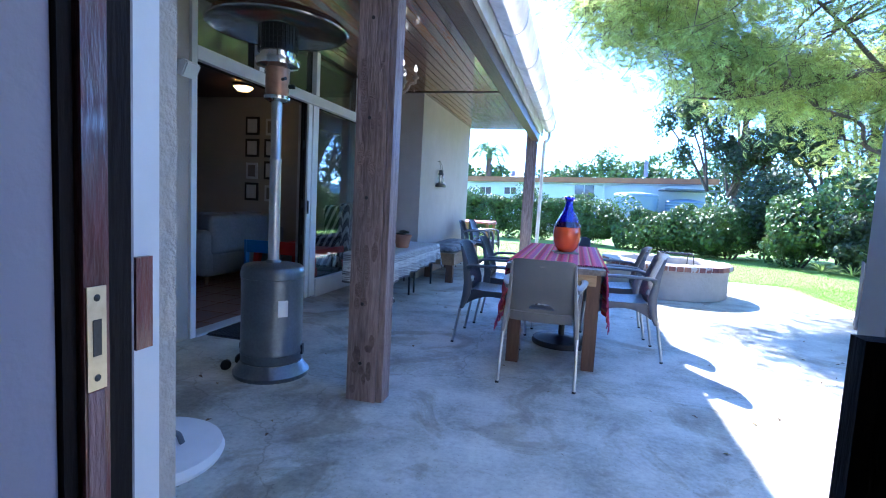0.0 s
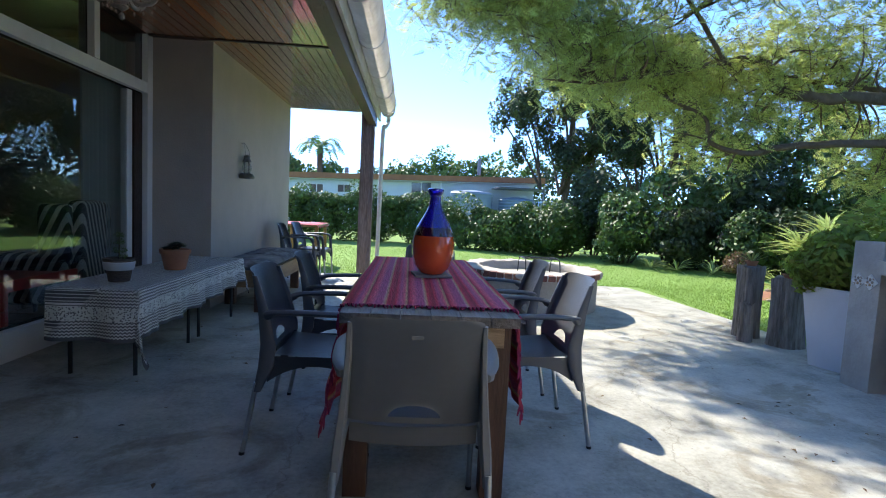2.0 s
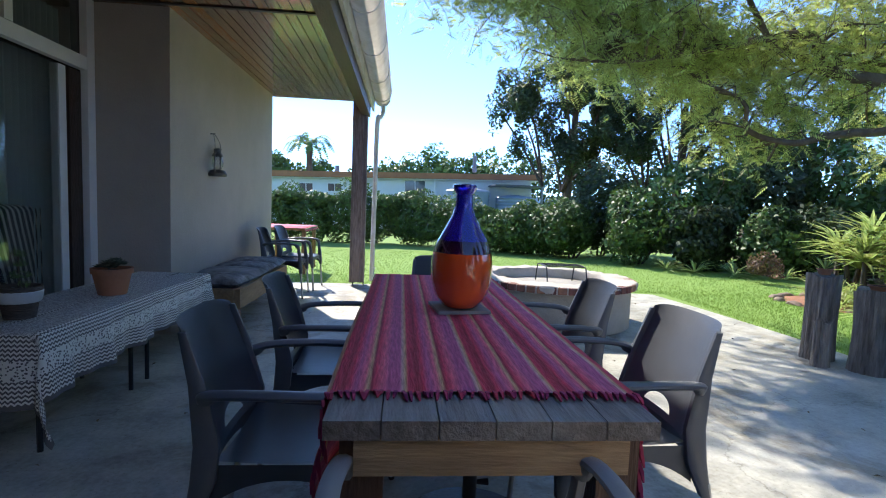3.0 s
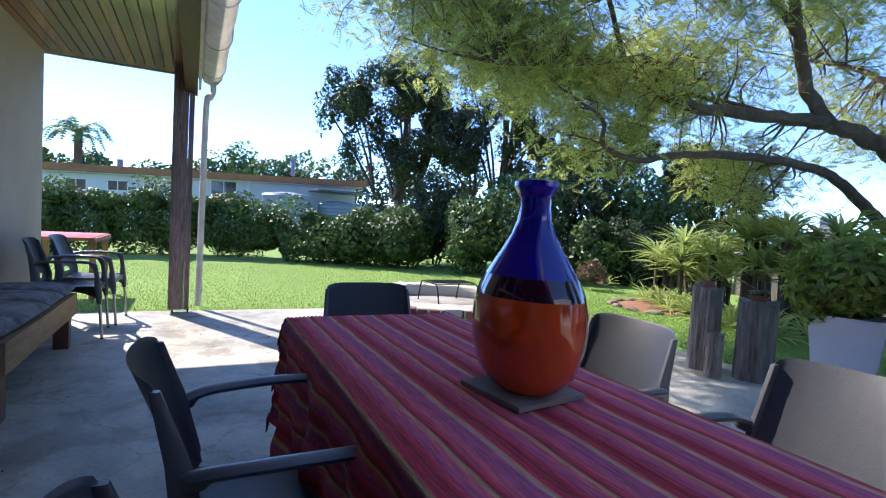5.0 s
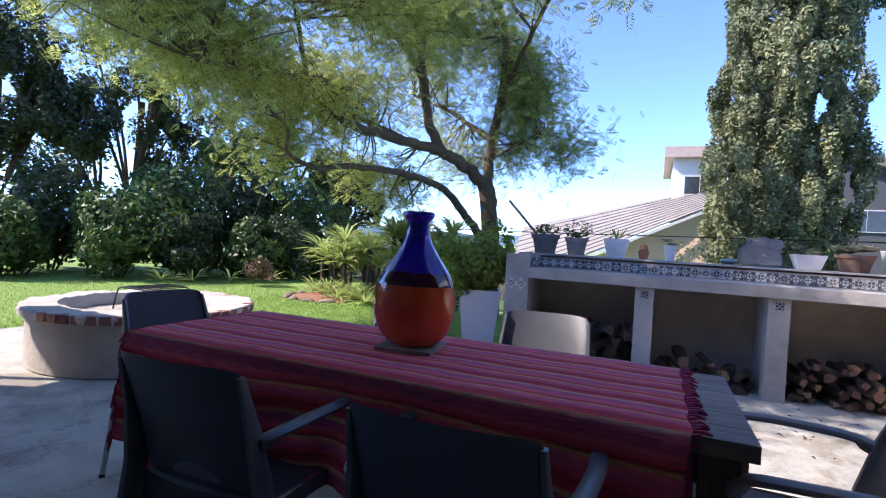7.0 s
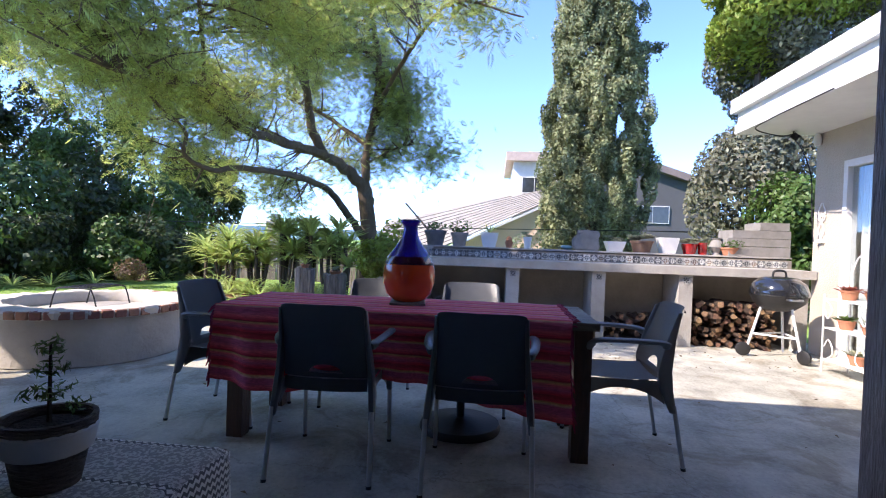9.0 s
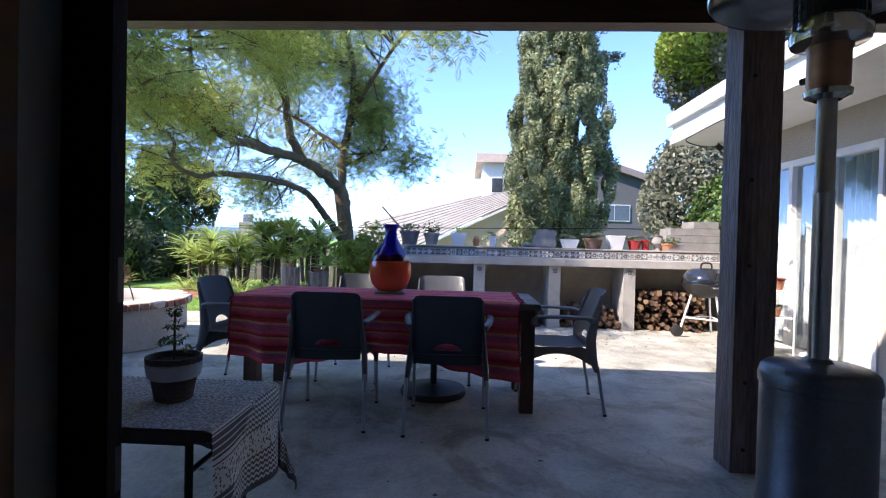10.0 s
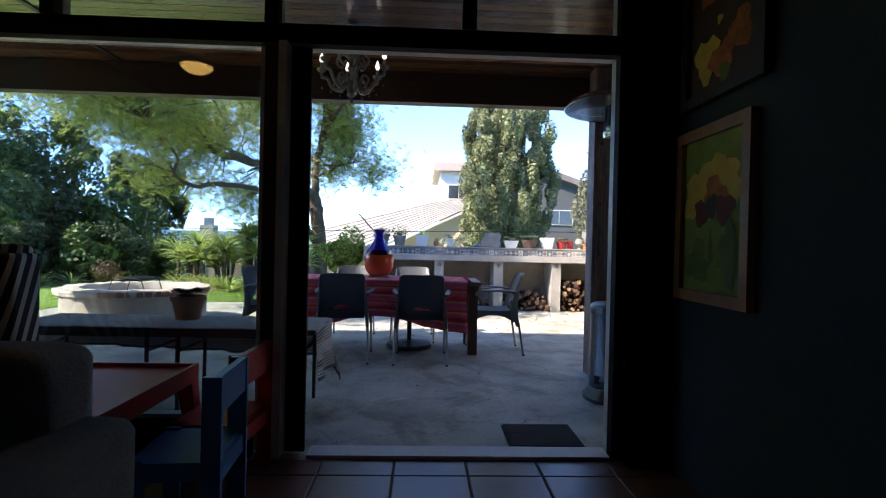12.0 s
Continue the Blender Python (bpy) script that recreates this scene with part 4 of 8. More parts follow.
for k in range(6):
    w = (TX1 - TX0) / 6
    part("plank", B(TX0 + k * w, TY0, TH - 0.04, TX0 + (k + 1) * w - 0.003, TY1, TH), M_TABLETOP, t, bevel=0.004)
part("apron", B(TX0 + 0.06, TY0 + 0.012, TH - 0.12, TX1 - 0.06, TY0 + 0.028, TH - 0.042), M_APRON, t, "bare pine end apron")
part("apron", B(TX0 + 0.06, TY1 - 0.08, TH - 0.13, TX1 - 0.06, TY1 - 0.05, TH - 0.042), M_TABLEWOOD, t)
for x0 in (TX0 + 0.05, TX1 - 0.08):
    part("apron", B(x0, TY0 + 0.085, TH - 0.13, x0 + 0.03, TY1 - 0.085, TH - 0.042), M_TABLEWOOD, t)
for x0 in (TX0 + 0.03, TX1 - 0.12):
    for y0 in (TY0 + 0.03, TY1 - 0.12):
        part("leg", B(x0, y0, 0, x0 + 0.09, y0 + 0.09, TH - 0.041), M_TABLEWOOD, t, bevel=0.005)


def stripes(n, l, co):
    sep = n.new("ShaderNodeSeparateXYZ")
    l.new(co, sep.inputs[0])
    uv = n.new("ShaderNodeAttribute")
    uv.attribute_name = "across"
    fr = maths(n, l, "FRACT", maths(n, l, "MULTIPLY", uv.outputs["Fac"], 8.6))
    pink, purple, mag, gold, dark, pale = (0.84, 0.15, 0.20), (0.60, 0.12, 0.22), (0.72, 0.055, 0.085), (0.68, 0.38, 0.17), (0.38, 0.032, 0.045), (0.70, 0.36, 0.29)
    r = ramp_node(n, [(0, mag), (0.10, pink), (0.20, purple), (0.34, purple), (0.38, pale), (0.42, gold), (0.46, mag), (0.60, dark), (0.66, mag), (0.76, purple), (0.86, pink), (0.92, gold), (0.96, dark), (1.0, mag)])
    l.new(fr, r.inputs[0])
    w = n.new("ShaderNodeTexNoise")
    w.inputs["Scale"].default_value, w.inputs["Detail"].default_value = 140, 3
    mp = n.new("ShaderNodeMapping")
    mp.inputs["Scale"].default_value = (1, 0.12, 1)
    l.new(co, mp.inputs[0]), l.new(mp.outputs[0], w.inputs[0])
    m = n.new("ShaderNodeMixRGB")
    m.blend_type = "MULTIPLY"
    m.inputs[0].default_value = 0.5
    l.new(r.outputs[0], m.inputs[1])
    rr = ramp_node(n, [(0.35, (0.5, 0.5, 0.5)), (0.65, (1.15, 1.15, 1.15))])
    l.new(w.outputs[0], rr.inputs[0]), l.new(rr.outputs[0], m.inputs[2])
    return m.outputs[0], w.outputs[0]


M_CLOTH = pattern_mat("striped_cloth", stripes, rough=0.95)
c = thing("tablecloth", "woven tablecloth striped pink, purple and red with frayed tasselled ends", "tablecloth")
CY0, CY1 = 4.50, 6.42
WD = TX1 - TX0
TOTAL = 0.40 + WD + 0.34


def cloth_point(u, v):
    """u along the table, v across: the west side hangs, then the top, then the east side hangs."""
    s = v * TOTAL
    y = CY0 + u * (CY1 - CY0)
    wav = 0.012 * math.sin(u * 31) + 0.01 * math.sin(u * 57 + 1)
    if s < 0.40:
        dz = 0.40 - s
        dz += 0.05 * math.sin(u * 9 + 0.5) * dz / 0.4 + (0.08 * (1 - u) ** 6) * dz / 0.4
        return Vector((TX0 - 0.012 - (0.02 + wav) * dz / 0.4 * 1.6 - 0.006 * math.sin(dz * 40 + u * 5), y + 0.01 * math.sin(dz * 9), TH + 0.007 - dz))
    if s < 0.40 + WD:
        return Vector((TX0 - 0.012 + (s - 0.40) / WD * (WD + 0.024), y + 0.004 * math.sin(s * 40), TH + 0.008 + 0.0012 * math.sin(u * 40 + s * 9)))
    dz = s - 0.40 - WD
    return Vector((TX1 + 0.012 + (0.02 + wav) * dz / 0.34 * 1.5, y, TH + 0.007 - dz * (1 + 0.1 * math.sin(u * 11)) - 0.10 * (1 - u) ** 8 * dz / 0.34))


bm = bmesh.new()
NU, NV = 90, 72
sheet(bm, cloth_point, NU, NV)
me = bpy.data.meshes.new("cloth")
bm.normal_update(), bm.to_mesh(me), bm.free()
att = me.attributes.new("across", "FLOAT", "POINT")
att.data.foreach_set("value", [j / NV for i in range(NU + 1) for j in range(NV + 1)])
me.materials.append(M_CLOTH)
me.polygons.foreach_set("use_smooth", [True] * len(me.polygons))
o = new("cloth", me)
o.parent = c
M_FRINGE = mat("cloth_fringe", (0.50, 0.05, 0.10), (0.28, 0.03, 0.09), rough=1, scale=30, island=0.3)
for u, sg in ((0, -1), (1, 1)):
    bm = bmesh.new()
    rl = random.Random(3 + u)
    for k in range(95):
        v = k / 94
        p0 = cloth_point(u, v)
        hang = v < 0.26 or v > 0.78
        d1 = Vector((rl.uniform(-0.012, 0.012), sg * (0.012 if hang else 0.035) + rl.uniform(-0.01, 0.01), -0.045 if hang else (-0.003 if u == 0 else -0.03)))
        tube(bm, [p0, p0 + d1 * 0.6 + Vector((0, 0, 0.004)), p0 + d1], [0.005, 0.006, 0.0025], 4)
    part("fringe", bm, M_FRINGE, c, "tangled pink and red fringe")

# vase
v = thing("vase", "big glass vase, orange-red below and cobalt blue above", "vase", at=(0.40, 5.42, 0.757))
v.scale = (0.78, 1.0, 1.0)
M_VR = mat("orange_red_glass", (0.90, 0.13, 0.02), (0.80, 0.085, 0.018), rough=0.06, scale=3, coat=1.0, trans=0.2)
M_VB = mat("cobalt_blue_glass", (0.03, 0.03, 0.85), (0.012, 0.012, 0.5), rough=0.04, scale=3, coat=1.0, trans=0.6, ior=1.45)
M_VM = mat("dark_glass_band", (0.07, 0.006, 0.012), (0.02, 0.004, 0.04), rough=0.07, scale=30, coat=1.0)
outer = [(0.0, 0.0), (0.075, 0.0), (0.10, 0.012), (0.135, 0.05), (0.156, 0.11), (0.160, 0.16), (0.157, 0.195), (0.150, 0.225), (0.145, 0.240), (0.128, 0.272), (0.105, 0.305), (0.08, 0.34), (0.060, 0.37), (0.048, 0.40), (0.043, 0.43), (0.043, 0.455), (0.056, 0.470), (0.062, 0.480), (0.060, 0.492), (0.050, 0.495)]
part("body", L(outer[:8], 40), M_VR, v, "glossy orange-red glass", smooth=True)
part("band", L(outer[7:10], 40), M_VM, v, "dark band where the colours meet", smooth=True)
part("neck", L(outer[9:] + [(0.037, 0.455), (0.037, 0.42), (0.05, 0.375), (0.095, 0.305), (0.13, 0.255)], 40), M_VB, v, "translucent cobalt blue glass", smooth=True)
o = single("trivet", B(-0.105, -0.105, 0, 0.105, 0.105, 0.012), M_GREYPOT, "grey square tile used as a trivet under the vase", "trivet", at=(0.395, 5.42, 0.7455), rz=8, bevel=0.003)

# umbrella base below the table
u = thing("parasol_stand", "heavy round black parasol stand under the dining table", "parasol stand", at=(0.42, 5.08, 0))
part("disc", L([(0, 0), (0.24, 0), (0.245, 0.02), (0.235, 0.045), (0.08, 0.065), (0.05, 0.075), (0, 0.075)], 32), M_BLACK, u, smooth=True)
part("tube", L([(0.025, 0.076), (0.025, 0.34), (0.018, 0.34), (0, 0.33)], 14), M_BLACK, u, smooth=True)
part("knob", T([(0.02, 0, 0.2), (0.065, 0, 0.2)], [0.008, 0.013], 8), M_BLACK, u)


# ---- stacking armchairs ----
def band(pts, wx, wy):
    """A moulded strip through the points, its half widths given along x and y."""
    bm = bmesh.new()
    rings = []
    for (x, y, z), a, b in zip(pts, wx, wy):
        rings.append([bm.verts.new((x + a * cx, y + b * cy, z)) for cx, cy in ((1, 0.6), (0.6, 1), (-0.6, 1), (-1, 0.6), (-1, -0.6), (-0.6, -1), (0.6, -1), (1, -0.6))])
    for r0, r1 in zip(rings, rings[1:]):
        for q in range(8):
            bm.faces.new((r0[q], r0[(q + 1) % 8], r1[(q + 1) % 8], r1[q]))
    bm.faces.new(rings[0]), bm.faces.new(rings[-1])
    bmesh.ops.recalc_face_normals(bm, faces=bm.faces[:])
    return bm


def make_chair(material, label, group, at, rz):
    """Faces +y. Moulded plastic seat, back and arms on aluminium legs."""
    c = thing("armchair", label, "armchair", group, at, rz)
    bm = bmesh.new()

    def seat(u, v):
        x = (u - 0.5) * 0.42
        y = -0.20 + v * 0.42
        return Vector((x * (1 - 0.06 * v), y, 0.435 + 0.018 * (2 * u - 1) ** 2 - 0.025 * max(0, v - 0.8) * 5 * (v > 0.8) - 0.012 * math.sin(math.pi * v)))
    sheet(bm, seat, 10, 10)
    thicken(bm, 0.022)
    part("seat", bm, material, c, smooth=True)
    # front apron of the seat
    bm = bmesh.new()
    sheet(bm, lambda u, v: Vector(((u - 0.5) * 0.44, 0.205 + 0.01 * math.sin(math.pi * u), 0.435 - v * (0.035 + 0.06 * abs(2 * u - 1) ** 2.5))), 12, 2)
    thicken(bm, 0.014)
    part("seat_front", bm, material, c, smooth=True)
    for sx in (-1, 1):
        bm = bmesh.new()
        sheet(bm, lambda u, v: Vector((sx * 0.217, -0.22 + u * 0.43, 0.445 - v * (0.045 + 0.075 * abs(2 * u - 1) ** 2.2))), 12, 2)
        thicken(bm, 0.014)
        part("seat_side", bm, material, c, smooth=True)

    # back: one solid curved panel with a half-moon opening low down
    def back(u, v):
        x = (u - 0.5) * (0.42 - 0.012 * v) * (1 - 0.05 * max(0, v - 0.93) / 0.07 * abs(2 * u - 1) ** 8)
        z = 0.465 + v * 0.360 - 0.014 * (abs(2 * u - 1) ** 7) * (v > 0.5)
        curve = 0.035 * (1 - (2 * u - 1) ** 2)
        return Vector((x, -0.215 - 0.085 * v - 0.03 * v * v - curve * (0.4 + 0.6 * v) + 0.02 + 0.016 * abs(2 * u - 1) ** 6, z))
    bm = bmesh.new()
    n_u, n_v = 40, 32
    g = [[bm.verts.new(back(i / n_u, j / n_v)) for j in range(n_v + 1)] for i in range(n_u + 1)]
    gone = {}
    for i in range(n_u):
        for j in range(n_v):
            uu, vv = (i + 0.5) / n_u, (j + 0.5) / n_v
            if vv > 0.0625 and ((uu - 0.5) / 0.19) ** 2 + ((vv - 0.0625) / 0.12) ** 2 < 1:
                gone.update({q: gone.get(q, 0) + 1 for q in ((i, j), (i + 1, j), (i + 1, j + 1), (i, j + 1))})
                continue
            bm.faces.new((g[i][j], g[i + 1][j], g[i + 1][j + 1], g[i][j + 1]))
    # the slot's edge follows a half ellipse
    for (i, j), k in gone.items():
        if k < 4 and j > 2:
            a = math.atan2((j / n_v - 0.0625) / 0.12, (i / n_u - 0.5) / 0.19)
            g[i][j].co = back(0.5 + 0.19 * math.cos(a), 0.0625 + 0.12 * math.sin(a))
    for v in [v for v in bm.verts if not v.link_faces]:
        bm.verts.remove(v)
    thicken(bm, 0.013)
    bmesh.ops.bevel(bm, geom=[e for e in bm.edges if e.calc_face_angle(0) > 1.0], offset=0.004, segments=2, affect="EDGES")
    part("backrest", bm, material, c, smooth=True)
    bm = bmesh.new()
    sheet(bm, lambda u, v: Vector(((u - 0.5) * 0.40, -0.205 - 0.028 * (1 - (2 * u - 1) ** 2), 0.405 + v * 0.06)), 12, 2)
    thicken(bm, 0.014)
    part("lower_rail", bm, material, c, smooth=True)
    for sx in (-1, 1):
        # rear upright: wide moulded sleeve, then a thin metal leg
        part("rear_sleeve", band([(sx * 0.197, -0.288, 0.80), (sx * 0.205, -0.246, 0.66), (sx * 0.219, -0.216, 0.50), (sx * 0.228, -0.222, 0.40), (sx * 0.236, -0.256, 0.29)], (0.008, 0.010, 0.014, 0.017, 0.014), (0.010, 0.022, 0.033, 0.032, 0.016)), material, c, smooth=True)
        part("rear_leg", T([(sx * 0.236, -0.260, 0.33), (sx * 0.243, -0.315, 0.012)], 0.0115, 10), M_ALU, c, "brushed aluminium tube", smooth=True)
        part("foot_cap", T([(sx * 0.243, -0.3155, 0.014), (sx * 0.2432, -0.317, 0.0)], 0.0125, 10), M_BLACK, c)
        part("front_sleeve", band([(sx * 0.247, 0.175, 0.635), (sx * 0.240, 0.195, 0.52), (sx * 0.235, 0.200, 0.42), (sx * 0.235, 0.208, 0.36), (sx * 0.236, 0.214, 0.30)], (0.013, 0.013, 0.016, 0.017, 0.014), (0.017, 0.018, 0.026, 0.024, 0.015)), material, c, smooth=True)
        part("front_leg", T([(sx * 0.236, 0.212, 0.34), (sx * 0.240, 0.235, 0.012)], 0.0115, 10), M_ALU, c, "brushed aluminium tube", smooth=True)
        part("foot_cap", T([(sx * 0.240, 0.235, 0.014), (sx * 0.240, 0.236, 0.0)], 0.0125, 10), M_BLACK, c)
        path = bez([(sx * 0.218, -0.235, 0.625), (sx * 0.245, -0.16, 0.650), (sx * 0.262, 0.02, 0.658), (sx * 0.255, 0.14, 0.645), (sx * 0.246, 0.185, 0.60)], 6)
        bm = tube(bmesh.new(), path, [0.014] + [0.022] * (len(path) - 2) + [0.018], 10)
        for vv in bm.verts:
            vv.co.z = 0.645 + (vv.co.z - 0.645) * 0.6 if vv.co.z > 0.62 else vv.co.z
        part("armrest", bm, material, c, smooth=True)
    return c


CG = "armchairs round the dining table"
dark = "charcoal plastic armchair on aluminium legs"
c1 = make_chair(M_CHAIR, dark + " pushed up to the table", CG, (-0.13, 4.955, 0), -90)
copy_thing(c1, pose(-0.10, 5.69, 0, 0, 0, -88))
copy_thing(c1, pose(0.86, 5.06, 0, 0, 0, 92))
copy_thing(c1, pose(0.83, 5.78, 0, 0, 0, 88))
c2 = copy_thing(c1, pose(0.425, 6.50, 0, 0, 0, 176))
c2["label"] = dark + " at the far table end"
c3 = make_chair(M_CHAIR_B, "taupe-grey plastic armchair on aluminium legs at the table's head", CG, (0.300, 4.225, 0), -1)
part("maker_label", B(-0.016, -0.378, 0.777, 0.016, -0.3765, 0.787), M_GREYPOT, c3, "tiny pale moulded label with unreadable bars")

# ---- second table and chairs at the end of the bay ----
t = thing("garden_table", "small wooden garden table with a red and pink cloth", "table", at=(-1.75, 12.0, 0))
part("tabletop", B(-0.35, -0.55, 0.70, 0.42, 0.55, 0.735), M_PINE, t, bevel=0.004)
for sx in (-0.3, 0.34):
    for sy in (-0.48, 0.44):
        part("leg", B(sx, sy, 0, sx + 0.06, sy + 0.06, 0.70), M_PINE, t)
bm = bmesh.new()
sheet(bm, lambda u, v: Vector((-2.12 + u * 0.80, 11.4 + v * 1.2, 0.742 + (0.012 * math.sin(v * 30)) * (abs(u - 0.5) > 0.44) - (0.05 if u > 0.97 else 0))), 24, 24)
single("table_runner", bm, mat("red_pink_cloth", (0.55, 0.05, 0.09), (0.6, 0.3, 0.33), rough=0.95, scale=9), "red and pink cloth lying on the garden table", "tablecloth")
c4 = copy_thing(c1, pose(-1.24, 9.70, 0, 0, 0, -88))
c5 = copy_thing(c1, pose(-1.18, 10.28, 0, 0, 0, -94))
for c_ in (c4, c5):
    c_["group"], c_["label"] = "armchairs by the garden table", dark + " near the lawn"


# ---- cloth-covered side table ----
def lace(n, l, co):
    """Bands of zigzag and small flowers above the hem, a fine scribbled print on the rest."""
    du, al = n.new("ShaderNodeAttribute"), n.new("ShaderNodeAttribute")
    du.attribute_name, al.attribute_name = "edge", "along"
    e, a = du.outputs["Fac"], al.outputs["Fac"]
    zig = maths(n, l, "MULTIPLY", maths(n, l, "PINGPONG", maths(n, l, "MULTIPLY", a, 90), 1.0), 0.010)
    rows = maths(n, l, "FRACT", maths(n, l, "MULTIPLY", maths(n, l, "ADD", e, zig), 52))
    stripe = maths(n, l, "GREATER_THAN", rows, 0.5)
    vor, fine = n.new("ShaderNodeTexVoronoi"), n.new("ShaderNodeTexNoise")
    vor.inputs["Scale"].default_value = 85
    fine.inputs["Scale"].default_value, fine.inputs["Detail"].default_value = 110, 3
    l.new(co, vor.inputs[0]), l.new(co, fine.inputs[0])
    flor = maths(n, l, "GREATER_THAN", vor.outputs[0], 0.38)
    scrib = maths(n, l, "MULTIPLY", maths(n, l, "GREATER_THAN", fine.outputs[0], 0.52), 0.45)
    scrib = maths(n, l, "ADD", scrib, 0.30)

    def mixed(f, x, y):
        m_ = n.new("ShaderNodeMixRGB")
        l.new(f, m_.inputs[0]), l.new(x, m_.inputs[1]), l.new(y, m_.inputs[2])
        return m_.outputs[0]
    v = mixed(maths(n, l, "GREATER_THAN", e, 0.12), stripe, flor)
    v = mixed(maths(n, l, "GREATER_THAN", e, 0.205), v, stripe)
    v = mixed(maths(n, l, "GREATER_THAN", e, 0.315), v, scrib)
    hem = maths(n, l, "GREATER_THAN", e, 0.02)
    mm = n.new("ShaderNodeMixRGB")
    mm.blend_type, mm.inputs[0].default_value = "MULTIPLY", 1.0
    l.new(v, mm.inputs[1]), l.new(hem, mm.inputs[2])
    r = ramp_node(n, [(0.0, (0.13, 0.125, 0.13)), (1.0, (0.76, 0.745, 0.70))])
    l.new(mm.outputs[0], r.inputs[0])
    return r.outputs[0], None


M_LACE = pattern_mat("printed_cloth", lace, rough=0.95)
SX0, SX1, SY0, SY1, SH = -1.88, -1.35, 5.60, 7.50, 0.555
t = thing("side_table", "long low folding table with black tubular legs", "side table")
part("tabletop", B(SX0, SY0, SH - 0.03, SX1, SY1, SH), M_DARKWOOD, t, bevel=0.004)
for y0 in (SY0 + 0.10, SY0 + 0.86, SY0 + 1.05, SY1 - 0.10):
    for x0 in (SX0 + 0.07, SX1 - 0.07):
        part("leg", T([(x0, y0, 0), (x0, y0, SH - 0.031)], 0.013, 8), M_BLACK, t)
    part("crossbar", T([(SX0 + 0.07, y0, 0.40), (SX1 - 0.07, y0, 0.40)], 0.009, 6), M_BLACK, t)
for x0 in (SX0 + 0.05, SX1 - 0.05):
    part("rail", B(x0 - 0.01, SY0 + 0.08, SH - 0.06, x0 + 0.01, SY1 - 0.08, SH - 0.031), M_BLACK, t)
c = thing("printed_tablecloth", "grey and cream block-printed cotton cloth with zigzag bands, hanging unevenly", "tablecloth")
verts, edge_d, along = [], [], []
NX, NY = 44, 90
EX, WX, SYD, NYD = 0.29, 0.0, 0.32, 0.12
for i in range(NX + 1):
    for j in range(NY + 1):
        a = -WX + (SX1 - SX0 + WX + EX) * i / NX
        b_ = -SYD + (SY1 - SY0 + SYD + NYD) * j / NY
        dx = max(0, a - (SX1 - SX0)) + max(0, -a)
        dy = max(0, -b_) + max(0, b_ - (SY1 - SY0))
        x = SX0 + min(max(a, -0.006), SX1 - SX0 + 0.006)
        y = SY0 + min(max(b_, -0.006), SY1 - SY0 + 0.006)
        fold = 0.018 * math.sin(b_ * 17) * dx / 0.2 + 0.01 * math.sin(b_ * 41 + 1) * dx / 0.2
        foldy = 0.015 * math.sin(a * 19) * dy / 0.2
        z = SH + 0.006 - dx * (1.0 - 0.13 * max(0, b_)) - dy
        if dx and dy:
            z = SH + 0.006 - max(dx, dy) - 0.55 * min(dx, dy)
            x += dy * 0.10 * (1 if a > 0 else -1) * (dx / EX)
            y -= dx * 0.10 * (1 if b_ < 0 else -1) * (dy / SYD)
        sgx, sgy = (1 if a > 0 else -1), (-1 if b_ < 0 else 1)
        verts.append((x + sgx * (fold + 0.05 * dx) * (dx > 0), y + sgy * (foldy + 0.05 * dy) * (dy > 0), z))
        e1 = min(a + WX, SX1 - SX0 + EX - a)
        e2 = min(b_ + SYD, SY1 - SY0 + NYD - b_)
        edge_d.append(min(e1 + 0.35 * (a < 0.28), e2 + 0.2 * (b_ > 1.2)))
        along.append(b_ if e1 < e2 else a)
idx = np.arange((NX + 1) * (NY + 1)).reshape(NX + 1, NY + 1)
F = np.stack([idx[:-1, :-1], idx[1:, :-1], idx[1:, 1:], idx[:-1, 1:]], -1).reshape(-1, 4)
me = array_mesh("cloth", np.array(verts), F, M_LACE)
for nm, vals in (("edge", edge_d), ("along", along)):
    me.attributes.new(nm, "FLOAT", "POINT").data.foreach_set("value", vals)
me.polygons.foreach_set("use_smooth", [True] * len(me.polygons))
o = new("cloth", me)
o.parent = c

M_BASKET = mat("woven_basket", (0.15, 0.12, 0.10), (0.06, 0.045, 0.035), rough=0.95, scale=30, stretch=(1, 1, 5), bump=1.0, bscale=40)
t = pot("terracotta_pot", "round terracotta pot with small grey-green rosettes", (-1.55, 6.52, SH + 0.010), 0.11, 0.155, M_TERRA)
shelf_plant(t, "rosettes", 0.10, 0.15, 21, leafmat("grey_rosettes", (0.10, 0.12, 0.075), (0.05, 0.065, 0.04), 0.1))
M_BONSAI = leafmat("small_conifer_leaves", (0.17, 0.25, 0.07), (0.08, 0.13, 0.04), 0.3)
t = pot("basket_pot", "woven basket pot with a white cloth band and small conifer", (-1.61, 5.87, SH + 0.010), 0.09, 0.15, M_BASKET)
part("cloth_band", L([(0.079, 0.075), (0.085, 0.08), (0.093, 0.125), (0.090, 0.13)], 22), mat("white_cloth", (0.62, 0.64, 0.66), rough=0.95), t, "white cloth band", smooth=True)
foliage([(90, (0, 0, 0.20), (0.055, 0.055, 0.02), 3), (70, (0.0, 0.0, 0.25), (0.042, 0.042, 0.018), 4), (60, (0.005, 0, 0.30), (0.03, 0.03, 0.022), 5), (30, (0.045, -0.03, 0.165), (0.03, 0.03, 0.02), 6)], 0.024, "foliage", M_BONSAI, t, 0.22)
part("trunk", T([(0, 0, 0.12), (0, 0, 0.31)], [0.006, 0.003], 6), M_BARK, t)
